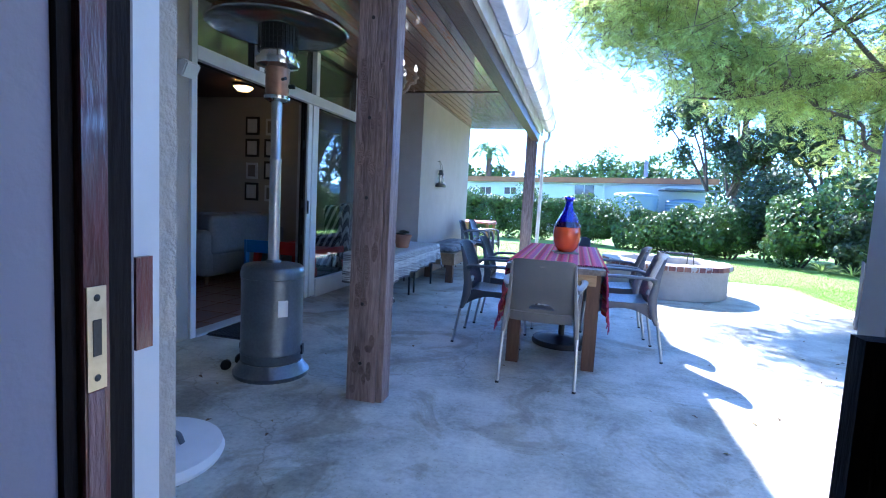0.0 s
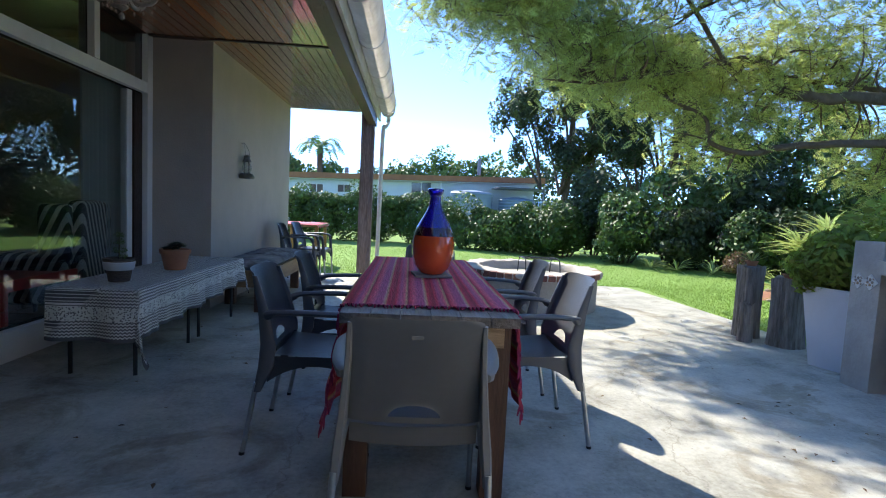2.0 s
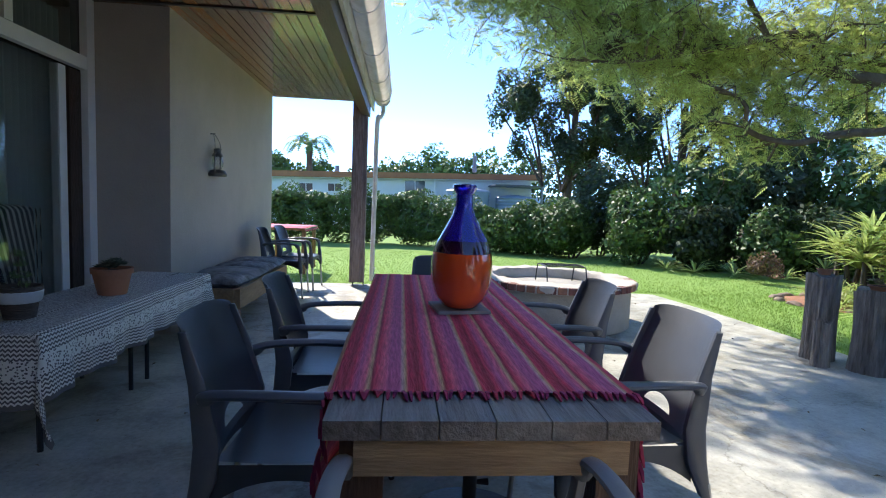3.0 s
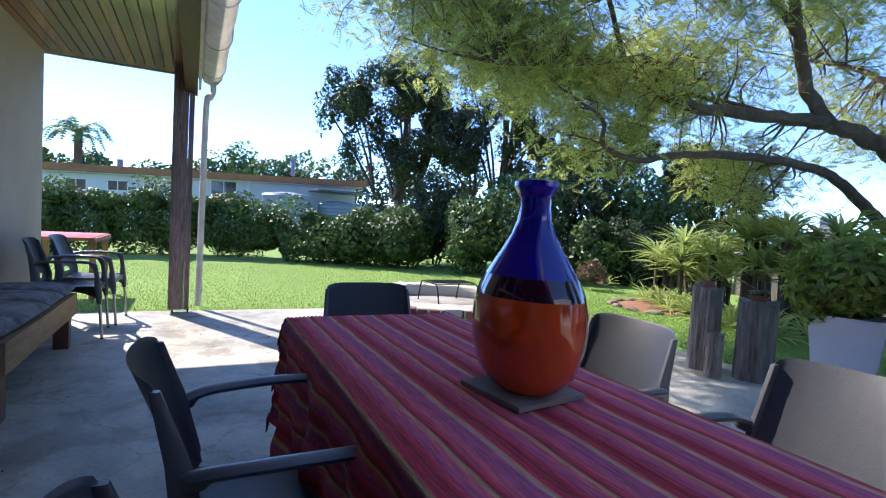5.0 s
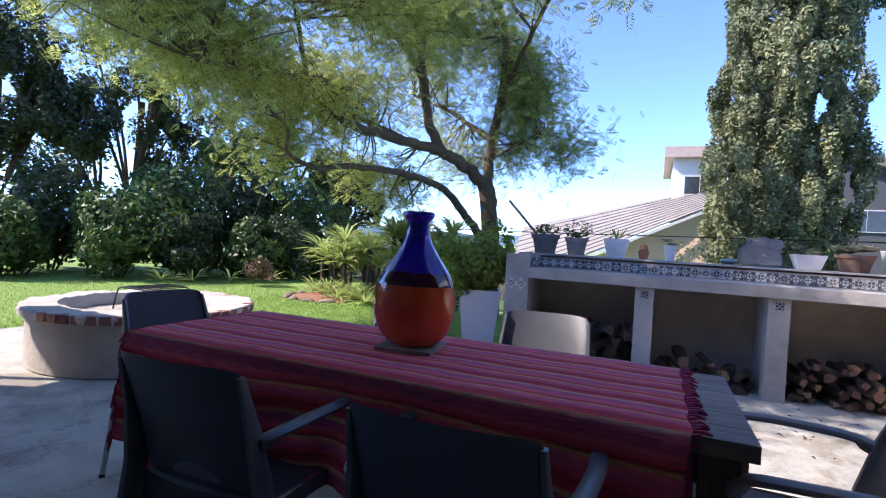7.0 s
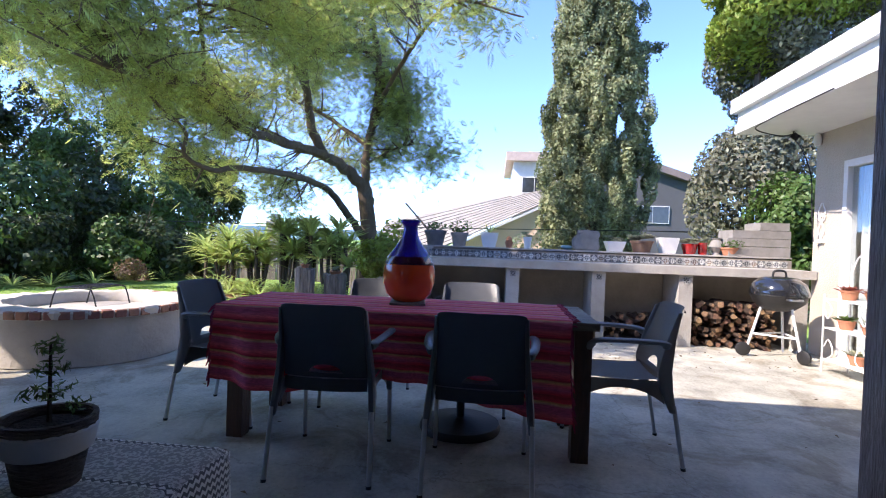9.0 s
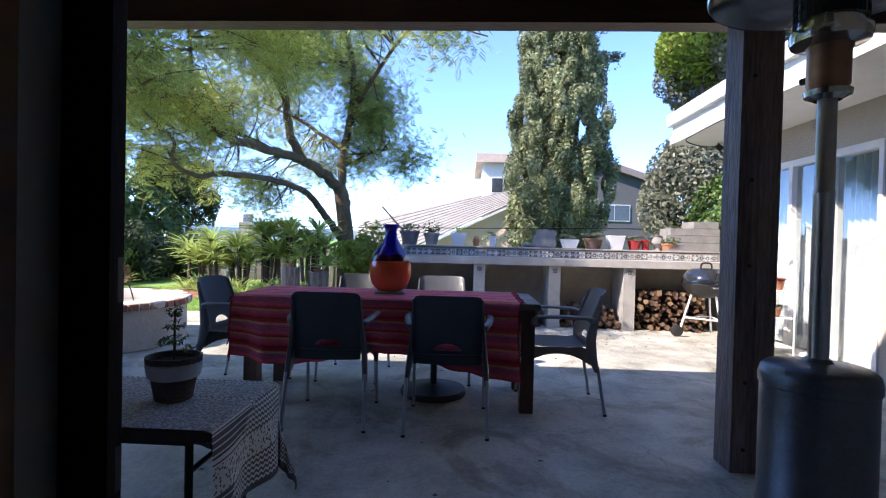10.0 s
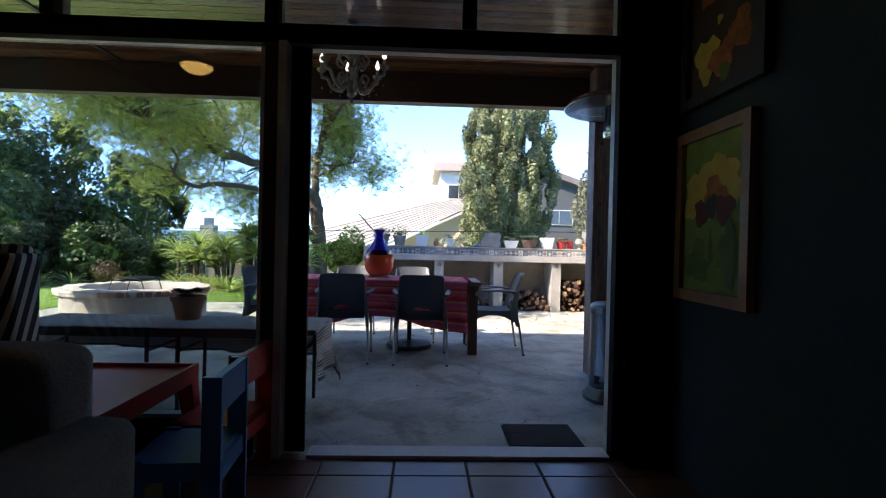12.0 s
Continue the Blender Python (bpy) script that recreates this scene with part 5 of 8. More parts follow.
# ---- daybed with cushions ----
t = thing("daybed", "low pale wooden daybed bench with a plank side", "daybed")
part("side_rail", B(-1.19, 7.60, 0.255, -1.145, 9.30, 0.42), M_PINE, t, bevel=0.005)
part("side_rail", B(-1.73, 7.94, 0.255, -1.70, 9.30, 0.42), M_PINE, t)
part("end_rail", B(-1.695, 7.94, 0.255, -1.195, 7.98, 0.42), M_PINE, t)
part("end_rail", B(-1.695, 9.26, 0.255, -1.195, 9.30, 0.42), M_PINE, t)
part("end_rail", B(-1.60, 7.60, 0.255, -1.195, 7.64, 0.42), M_PINE, t)
for x0, y0 in ((-1.27, 7.62), (-1.27, 9.16), (-1.69, 7.985), (-1.69, 9.16)):
    part("leg", B(x0, y0, 0, x0 + 0.10, y0 + 0.09, 0.254), M_TABLEWOOD, t, bevel=0.006)
part("slat_base", B(-1.69, 7.985, 0.362, -1.20, 9.255, 0.39), M_PINE, t)
part("slat_base", B(-1.60, 7.645, 0.362, -1.20, 7.935, 0.39), M_PINE, t)


def cushion(name, at, sx, sy, sz, material, label, rz=0, rx=0, group=""):
    bm = bmesh.new()
    n_ = 14
    for s in (-1, 1):
        sheet(bm, lambda u, v: Vector(((u - 0.5) * sx, (v - 0.5) * sy, s * sz * 0.5 * (max(0, 1 - abs(2 * u - 1) ** 3.5) * max(0, 1 - abs(2 * v - 1) ** 3.5)) ** 0.45)), n_, n_)
    bmesh.ops.remove_doubles(bm, verts=bm.verts[:], dist=0.0005)
    bmesh.ops.recalc_face_normals(bm, faces=bm.faces[:])
    o = single(name, bm, material, label, "cushion", group, at, rz, smooth=True)
    o.rotation_euler[0] = radians(rx)
    return o


M_CUSH = mat("slate_quilt", (0.30, 0.31, 0.33), (0.05, 0.053, 0.06), rough=0.95, scale=22, bump=0.3, big=0.4)
M_CUSH2 = mat("slate_cotton", (0.34, 0.35, 0.36), (0.08, 0.085, 0.09), rough=0.95, scale=8, bump=0.2)
for k, (y0, ln) in enumerate(((7.86, 0.42), (8.25, 0.44), (8.66, 0.46), (9.07, 0.46))):
    cushion("seat_cushion", (-1.42 + 0.03 * (k == 0), y0, 0.450 + 0.005 * k), 0.55 - 0.1 * (k == 0), ln, 0.12, (M_CUSH, M_CUSH2, M_CUSH, M_CUSH)[k], "flat grey and white printed cotton cushion on the daybed", rz=-3 + 2 * k, group="daybed cushions")

# ---- lantern on the bay wall ----
t = thing("hanging_lantern", "old pewter-coloured hurricane lantern hung on a nail on the plaster wall", "lantern", at=(-1.67, 8.58, 1.37))
t.scale = (1.15, 1.15, 1.15)
M_PEWTER = mat("pewter", (0.20, 0.20, 0.19), (0.09, 0.09, 0.085), rough=0.45, metal=0.8, scale=18)
part("tank", L([(0, 0), (0.072, 0), (0.078, 0.02), (0.06, 0.05), (0.03, 0.06), (0, 0.06)], 20), M_PEWTER, t, smooth=True)
part("globe", L([(0.03, 0.062), (0.045, 0.09), (0.047, 0.12), (0.032, 0.165), (0.026, 0.17)], 18), M_CLEAR, t, "clear glass chimney", smooth=True)
part("hood", L([(0.045, 0.17), (0.04, 0.185), (0.03, 0.20), (0.03, 0.225), (0.036, 0.23), (0.0, 0.245)], 18), M_PEWTER, t, smooth=True)
for s in (-1, 1):
    part("side_tube", T(bez([(0, s * 0.06, 0.03), (0, s * 0.068, 0.10), (0, s * 0.06, 0.18), (0, s * 0.03, 0.21)], 5), 0.007, 6), M_PEWTER, t)
part("bail", T(bez([(0, -0.06, 0.18), (0, -0.06, 0.28), (-0.03, 0, 0.36), (0, 0.06, 0.28), (0, 0.06, 0.18)], 6), 0.003, 5), M_PEWTER, t)
part("nail", T([(-0.082, 0, 0.355), (-0.02, 0, 0.358)], 0.004, 6), M_BLACK, t)
t["label"] = "old pewter-coloured hurricane lantern hung on a nail on the plaster wall"

# ---- patio heater ----
h = thing("patio_heater", "grey mushroom-top gas patio heater with a tall cylinder base", "patio heater", at=(-1.355, 3.515, 0))
part("base", L([(0, 0), (0.23, 0), (0.235, 0.025), (0.212, 0.05), (0.192, 0.085), (0.187, 0.09)], 40), M_HEATER, h, smooth=True)
part("cylinder", L([(0.184, 0.092), (0.188, 0.10), (0.188, 0.145), (0.193, 0.15), (0.193, 0.162), (0.188, 0.168), (0.188, 0.62), (0.194, 0.625), (0.194, 0.655), (0.186, 0.685), (0.17, 0.70), (0.05, 0.715), (0.04, 0.73), (0, 0.73)], 40), M_HEATER, h, smooth=True)
part("pole", L([(0.034, 0.72), (0.034, 1.34), (0.036, 1.345), (0.036, 1.36), (0.032, 1.365), (0.032, 1.72)], 20), M_ALU, h, smooth=True)
part("collar", L([(0.045, 1.70), (0.075, 1.715), (0.078, 1.735), (0.06, 1.74)], 24), M_CHROME, h, smooth=True)
part("burner_cup", L([(0.062, 1.74), (0.07, 1.76), (0.07, 1.88), (0.075, 1.90)], 24), M_COPPER, h, "heat-browned metal cup", smooth=True)
part("vent_ring", L([(0.07, 1.90), (0.125, 1.915), (0.13, 1.93), (0.13, 1.955), (0.105, 1.96), (0.105, 2.0)], 28), M_CHROME, h, smooth=True)
bm = bmesh.new()
for k in range(30):
    a = 2 * math.pi * k / 30
    tube(bm, [(0.115 * math.cos(a), 0.115 * math.sin(a), 1.99), (0.115 * math.cos(a), 0.115 * math.sin(a), 2.14)], 0.003, 4)
for z in (1.995, 2.03, 2.065, 2.10, 2.14):
    tube(bm, [(0.115 * math.cos(2 * math.pi * k / 24), 0.115 * math.sin(2 * math.pi * k / 24), z) for k in range(25)], 0.003, 4, False)
part("guard", bm, M_BLACK, h, "black wire guard")
part("emitter", L([(0.10, 1.99), (0.10, 2.15), (0.03, 2.18), (0, 2.18)], 24), M_BLACK, h, smooth=True)
bm = L([(0.41, 2.125), (0.415, 2.133), (0.39, 2.17), (0.25, 2.225), (0.10, 2.255), (0, 2.26)], 40)
thicken(bm, 0.003)
part("reflector", bm, M_CHROME, h, "shallow aluminium reflector dish", smooth=True)
part("knob", T([(0.06, 0.02, 1.80), (0.10, 0.035, 1.80)], 0.014, 8), M_BLACK, h)
part("knob", T([(0.055, -0.035, 1.83), (0.09, -0.055, 1.83)], 0.01, 8), M_BLACK, h)
for k, a in enumerate((-72, 105, 28)):
    part("latch", B(-0.02, 0.186, 0.13, 0.02, 0.199, 0.19, m=pose(0, 0, 0, 0, 0, a)), M_BLACK, h)
part("sticker", B(0.186, -0.03, 0.40, 0.1905, 0.03, 0.50, m=pose(0, 0, 0, 0, 0, -38)), M_WHITE, h, "small pale label with bars")
for s in (-0.05, 0.05):
    bm = L([(0, -0.012), (0.03, -0.012), (0.036, 0), (0.03, 0.012), (0, 0.012)], 14)
    bmesh.ops.transform(bm, matrix=pose(-0.27, -0.02 + s * 1.4, 0.037, 90, 0, 60), verts=bm.verts[:])
    part("wheel", bm, M_BLACK, h)

# ---- umbrella foot and plant beside the house door ----
t = thing("parasol_stand", "round whitish concrete parasol stand with an iron handle", "parasol stand", at=(-1.22, 2.40, 0))
part("disc", L([(0, 0), (0.30, 0), (0.31, 0.02), (0.30, 0.05), (0.05, 0.075), (0, 0.075)], 40), M_WHITE, t, smooth=True)
part("handle", T(bez([(0.02, -0.06, 0.075), (0.04, -0.05, 0.12), (0.12, 0.03, 0.12), (0.14, 0.05, 0.07)], 5), 0.012, 8), M_GALV, t)
t = thing("low_plant", "low leafy green plant growing by the house wall", "plant", at=(-1.35, 2.0, 0))
foliage([(260, (0, 0, 0.18), (0.2, 0.2, 0.17), 61)], 0.06, "leaves", M_HEDGE, t, 0.45)

# ---- door mat ----
dm = thing("door_mat", "black ribbed rubber door mat before the sliding door", "door mat", at=(-2.11, 4.24, 0.001))
M_MAT = mat("ribbed_mat", (0.03, 0.03, 0.032), rough=0.7, scale=60, bump=0.6)
part("backing", B(-0.17, -0.21, 0, 0.17, 0.21, 0.005), M_MAT, dm)
for k in range(11):
    part("rib", B(-0.165 + k * 0.0305, -0.20, 0.0055, -0.165 + k * 0.0305 + 0.020, 0.20, 0.017), M_MAT, dm, bevel=0.003)

# ---- chandelier ----
c = thing("chandelier", "ornate distressed chandelier with scrolled arms and candle bulbs", "chandelier", at=(-1.38, 5.48, 2.63))
M_CHAND = mat("distressed_pewter_paint", (0.42, 0.39, 0.35), (0.16, 0.14, 0.13), rough=0.55, scale=40, bump=0.3)
part("canopy", L([(0, 0), (0.05, 0), (0.03, -0.03), (0, -0.035)][::-1], 14), M_CHAND, c)
part("stem", L([(0, -0.50), (0.012, -0.49), (0.035, -0.47), (0.028, -0.45), (0.045, -0.42), (0.05, -0.395), (0.02, -0.37), (0.018, -0.32), (0.038, -0.29), (0.02, -0.26), (0.012, -0.20), (0.03, -0.17), (0.008, -0.13), (0.006, -0.03)], 14), M_CHAND, c, smooth=True)
part("finial", L([(0, -0.545), (0.012, -0.535), (0.016, -0.52), (0.008, -0.505), (0, -0.50)], 10), M_CHAND, c)
M_BULB = mat("candle_bulb", (1.0, 0.95, 0.85), (1.0, 0.95, 0.85), rough=0.4, emit=0.3)
for k in range(6):
    a = k * math.pi / 3 + 0.3
    ca, sa = math.cos(a), math.sin(a)
    P = lambda r_, z_: (r_ * ca, r_ * sa, z_)
    part("arm", T(bez([P(0.02, -0.37), P(0.08, -0.44), P(0.15, -0.42), P(0.19, -0.35), P(0.23, -0.34), P(0.235, -0.31)], 5), [0.013] * 26, 6), M_CHAND, c, smooth=True)
    part("scroll", T(bez([P(0.10, -0.425), P(0.12, -0.37), P(0.085, -0.34), P(0.065, -0.375), P(0.085, -0.395)], 4), 0.010, 5), M_CHAND, c)
    part("scroll", T(bez([P(0.02, -0.22), P(0.08, -0.18), P(0.12, -0.24), P(0.08, -0.28), P(0.06, -0.25)], 4), 0.010, 5), M_CHAND, c)
    part("candle_cup", L([(0.0, -0.31), (0.012, -0.31), (0.034, -0.29), (0.036, -0.28), (0.012, -0.275), (0.011, -0.235)], 12, (0.235 * ca, 0.235 * sa, 0)), M_CHAND, c, smooth=True)
    part("bulb", L([(0.009, -0.235), (0.017, -0.215), (0.014, -0.195), (0, -0.16)], 10, (0.235 * ca, 0.235 * sa, 0)), M_BULB, c, "small white candle bulb", smooth=True)
    for q in range(3):
        part("drop", lathe(bmesh.new(), [(0, 0), (0.008, 0.012), (0, 0.026)], 6, ((0.09 + 0.07 * q) * ca, (0.09 + 0.07 * q) * sa, -0.49 + 0.03 * q)), M_CHAND, c)

# ---- security light on the wall by the sliding door ----
t = thing("security_light", "small white wall-mounted floodlight on a swivel bracket", "wall light", at=(-2.315, 3.78, 2.02))
part("bracket", T([(-0.012, 0, 0), (0.06, 0, 0.0)], 0.03, 12), M_WHITE, t)
part("lamp_head", B(0.05, -0.07, -0.06, 0.12, 0.07, 0.05, m=pose(0, 0, 0, 0, 25, 0)), M_WHITE, t, bevel=0.01)
t = thing("eave_floodlight", "small black floodlight with a loose cable under the eave", "wall light", at=(3.42, 1.62, 2.42))
part("lamp_head", B(-0.06, -0.04, -0.02, 0.06, 0.04, 0.05, m=pose(0, 0, 0, 40, 0, -20)), M_BLACK, t, bevel=0.005)
part("lens", B(-0.045, -0.03, -0.024, 0.045, 0.03, -0.021, m=pose(0, 0, 0, 40, 0, -20)), M_WHITE, t)
part("arm", T([(0, 0, 0.02), (0, 0, 0.085)], 0.01, 8), M_BLACK, t)
part("cable", T(bez([(0, 0, 0.05), (-0.12, 0.2, 0.0), (-0.1, 0.45, 0.075), (-0.6, 0.55, 0.07), (-1.6, 0.58, 0.07)], 8), 0.007, 6), M_BLACK, t)
part("cable", T(bez([(0.04, 0, 0.03), (0.10, -0.15, -0.1), (0.08, -0.25, -0.4), (0.05, -0.255, -0.75), (0.0, -0.255, -1.15)], 8), 0.007, 6), M_BLACK, t)
t = thing("motion_sensor", "white round motion sensor under the eave", "sensor", at=(3.50, 1.316, 2.36))
part("body", L([(0, 0), (0.03, 0), (0.04, 0.03), (0.04, 0.09), (0.02, 0.14), (0, 0.14)], 16), M_WHITE, t, smooth=True)
t = thing("wall_ornament", "white scrolled metal ornament hung on the wall corner", "wall ornament", at=(3.42, 1.273, 1.5))
bm = bmesh.new()
for s in (-1, 1):
    tube(bm, bez([(0, 0.01, -0.2), (s * 0.05, 0.012, -0.1), (s * 0.01, 0.014, 0), (s * 0.06, 0.012, 0.1), (s * 0.01, 0.012, 0.2)], 6), 0.006, 5)
    tube(bm, bez([(s * 0.01, 0.01, 0.0), (s * 0.055, 0.012, 0.03), (s * 0.045, 0.012, 0.07), (s * 0.02, 0.012, 0.05)], 5), 0.006, 5)
part("scrolls", bm, M_WHITE, t)
part("hook_plate", B(-0.05, 0.002, -0.24, 0.05, 0.03, -0.2), M_WHITE, t)

# ---- sliding doors and curtains of the south wing ----
w = thing("window_2", "white-framed glazed sliding doors with pale curtains behind", "window")
w["kind"] = "structure"
for x0, x1, z0, z1 in ((1.20, 1.25, 0, 2.12), (1.80, 1.86, 0.05, 2.05), (2.42, 2.48, 0.05, 2.05), (3.02, 3.08, 0, 2.12)):
    part("window_frame", B(x0, YS - 0.09, z0, x1, YS + 0.02, z1), M_WHITE, w, bevel=0.004)
part("window_frame", B(1.252, YS - 0.09, 2.05, 3.018, YS + 0.02, 2.12), M_WHITE, w, bevel=0.004)
part("window_frame", B(1.252, YS - 0.09, 0, 3.018, YS + 0.02, 0.05), M_WHITE, w, bevel=0.004)
for x0, x1 in ((1.25, 1.80), (1.86, 2.42), (2.48, 3.02)):
    part("pane", B(x0, YS - 0.04, 0.05, x1, YS - 0.034, 2.05), M_CLEAR, w, "clear glass pane").visible_shadow = False
M_CURT = mat("pale_curtain", (0.85, 0.86, 0.87), (0.76, 0.78, 0.80), rough=0.95, transl=0.2, scale=6)
for k in range(3):
    bm = bmesh.new()
    x0 = 1.22 + k * 0.62
    sheet(bm, lambda u, v: Vector((x0 + u * 0.62, YS - 0.20 - 0.035 * math.sin(u * 42 + k), 0.04 + v * 2.05)), 60, 2)
    single("curtain", bm, M_CURT, "pale grey-white pleated curtain behind the sliding door", "curtain", "curtains of the sliding door", smooth=True)

# the doorway where the walk starts
M_JAMB = mat("mahogany_varnish", (0.22, 0.038, 0.034), (0.075, 0.018, 0.020), rough=0.3, coat=0.5, scale=7, stretch=(6, 6, 1), bump=0.35)
dr = thing("door_1", "mahogany-stained door frame with a brass strike plate, paint-spattered at its edge", "door frame")
dr["kind"] = "structure"
JX = DX0 + 0.002
part("reveal", B(JX, YS - 0.27, 0, JX + 0.006, YS - 0.166, 2.115), plaster("mauve_grey_paint", (0.40, 0.37, 0.42), (0.34, 0.32, 0.36), 0.1), dr, "dull mauve-grey inner reveal")
part("jamb", B(JX, YS - 0.164, 0, JX + 0.012, YS - 0.149, 2.115), M_INDARK, dr, bevel=0.002)
part("jamb", B(JX, YS - 0.147, 0, JX + 0.020, YS - 0.118, 2.115), M_JAMB, dr, bevel=0.003)
part("jamb", B(JX, YS - 0.116, 0, JX + 0.014, YS - 0.084, 2.115), M_INDARK, dr, bevel=0.002)
part("jamb_edge", B(JX, YS - 0.083, 0, JX + 0.012, YS - 0.079, 2.115), mat("paint_streaked_edge", (0.62, 0.60, 0.62), (0.03, 0.012, 0.012), rough=0.6, scale=30, stretch=(1, 1, 0.25), bump=0.3), dr, "dark edge streaked with pale paint")
part("outer_trim", B(JX, YS - 0.077, 0, JX + 0.006, YS - 0.036, 2.115), M_WHITE, dr, "white-painted strip")
part("keep", B(JX + 0.0065, YS - 0.0765, 0.962, JX + 0.013, YS - 0.053, 1.072), M_JAMB, dr, "dark wooden keep", bevel=0.001)
plate = part("strike_plate", B(JX + 0.0205, YS - 0.145, 0.937, JX + 0.022, YS - 0.123, 1.048), mat("worn_brass", (0.62, 0.55, 0.40), (0.4, 0.33, 0.22), rough=0.35, metal=0.8, scale=30), dr, "worn brass strike plate")
part("bolt_hole", B(JX + 0.0222, YS - 0.139, 0.974, JX + 0.0226, YS - 0.129, 1.013), M_BLACK, plate)
for z in (0.950, 1.036):
    bm = L([(0, 0), (0.004, 0), (0, 0.001)], 10)
    bmesh.ops.transform(bm, matrix=pose(JX + 0.0222, YS - 0.134, z, 0, 90, 0), verts=bm.verts[:])
    part("screw", bm, M_BLACK, plate)
part("jamb", B(DX1, YS - 0.045, 0, DX1 + 0.045, YS - 0.004, 2.085), M_WHITE, dr, "white-painted right jamb", bevel=0.004)
part("stile", B(DX1 - 0.025, YS - 0.071, 0, DX1 + 0.04, YS - 0.047, 1.062), M_INDARK, dr, "dark lower stile", bevel=0.003)
part("bare_patch", B(JX + 0.0203, YS - 0.144, 0.30, JX + 0.0210, YS - 0.125, 0.935), mat("stripped_jamb_wood", (0.40, 0.25, 0.22), (0.20, 0.085, 0.08), rough=0.6, scale=14, stretch=(6, 6, 1), bump=0.4), dr, "rubbed pinkish bare wood")
part("lintel", B(DX0, YS - 0.135, 2.09, DX1, YS - 0.03, 2.16), M_JAMB, dr)

# ---- jacaranda ----
def fronds(bases, dirs, length, seed, pinnae=9):
    """Feathery compound leaves: a drooping midrib with pairs of narrow leaflets."""
    r = np.random.default_rng(seed)
    n = len(bases)
    d = dirs / np.linalg.norm(dirs, axis=1, keepdims=True)
    side = np.cross(d, np.array([0, 0, 1.0]) + r.normal(scale=0.65, size=(n, 3)))
    side /= np.maximum(np.linalg.norm(side, axis=1, keepdims=True), 1e-6)
    ln = length * r.uniform(0.65, 1.25, (n, 1))
    V = []
    for k in range(pinnae):
        f = (k + 1) / pinnae
        c = bases + d * ln * f + np.array([0, 0, -1.0]) * ln * 0.38 * f * f
        w = 0.36 * (math.sin(math.pi * min(0.97, 0.18 + 0.8 * f)) ** 0.8)
        for s in (-1, 1):
            tip = c + side * s * ln * w + d * ln * 0.12 + np.array([0, 0, -0.25]) * ln * w
            mid = (c + tip) / 2
            wid = d * ln * 0.06
            V.append(np.stack([c, mid - wid, tip, mid + wid], 1))
    v = np.concatenate(V).reshape(-1, 3)
    return v, np.arange(len(v)).reshape(-1, 4)


jt = thing("jacaranda_tree", "spreading jacaranda with long crooked limbs and feathery yellow-green leaves", "tree", at=(0, 0, 0))
trunk = [(8.6, 7.7, -0.6), (8.53, 7.72, 0.5), (8.53, 7.75, 1.4), (8.48, 7.89, 2.37)]
limbs = [
    ([(8.53, 7.75, 1.9), (8.50, 7.86, 2.4), (8.5, 7.83, 3.1), (8.45, 7.65, 4.04), (8.36, 7.6, 5.06), (8.11, 7.74, 6.12), (7.9, 7.8, 7.3)], 0.13, 0.04),
    ([(8.53, 7.75, 1.9), (8.35, 8.0, 2.45), (7.92, 8.31, 2.72), (7.5, 8.54, 2.85), (6.82, 8.84, 2.88), (5.73, 9.18, 2.90), (5.19, 9.28, 3.02), (4.91, 9.16, 3.32), (4.39, 9.21, 3.30), (3.53, 9.15, 3.06), (2.5, 9.08, 2.86)], 0.15, 0.022),
    ([(7.6, 8.5, 2.82), (7.3, 8.66, 3.3), (7.09, 8.73, 4.03), (6.87, 8.73, 4.56), (6.75, 8.76, 4.98), (6.35, 9.09, 5.28), (5.96, 9.18, 6.0)], 0.11, 0.03),
    ([(7.07, 8.73, 4.05), (6.56, 8.91, 4.53), (5.72, 9.19, 4.7), (5.22, 9.24, 4.6), (4.3, 8.9, 4.8)], 0.06, 0.02),
    ([(8.55, 7.75, 0.95), (8.2, 7.95, 1.4), (7.77, 8.14, 1.78), (7.26, 8.34, 2.12), (6.41, 8.76, 2.26), (5.45, 9.24, 2.24), (4.99, 9.39, 2.13), (4.5, 9.55, 2.27), (4.32, 9.45, 2.6), (3.79, 9.47, 2.81)], 0.10, 0.018),
    ([(5.19, 9.28, 3.02), (4.7, 9.9, 3.5), (4.0, 10.6, 3.7), (3.2, 11.2, 3.8)], 0.04, 0.012),
    ([(6.82, 8.84, 2.9), (6.3, 9.8, 3.3), (5.6, 10.8, 3.5), (5.0, 11.8, 3.7)], 0.05, 0.015),
    ([(8.45, 7.65, 4.0), (7.2, 6.9, 4.5), (6.0, 6.2, 4.8), (5.1, 5.6, 4.8), (5.0, 4.6, 4.5)], 0.06, 0.012),
    ([(8.5, 7.85, 2.8), (8.3, 7.2, 3.1), (8.1, 6.5, 3.2), (8.0, 6.1, 2.9)], 0.03, 0.01),
    ([(4.39, 9.21, 3.3), (3.4, 8.7, 4.0), (2.4, 8.3, 4.4), (1.3, 8.1, 4.5)], 0.035, 0.01),
    ([(6.75, 8.76, 4.98), (5.6, 8.4, 5.4), (4.2, 8.0, 5.5), (3.0, 7.4, 5.4)], 0.05, 0.012),
    ([(8.48, 7.8, 3.2), (9.2, 9.0, 4.0), (9.6, 10.2, 4.6)], 0.07, 0.02),
    ([(3.2, 11.2, 3.8), (2.3, 10.9, 4.2), (1.4, 10.3, 4.5), (0.5, 9.8, 4.6)], 0.022, 0.007),
    ([(2.3, 10.9, 4.2), (1.9, 11.6, 4.8), (1.5, 12.2, 5.2)], 0.018, 0.007),
]
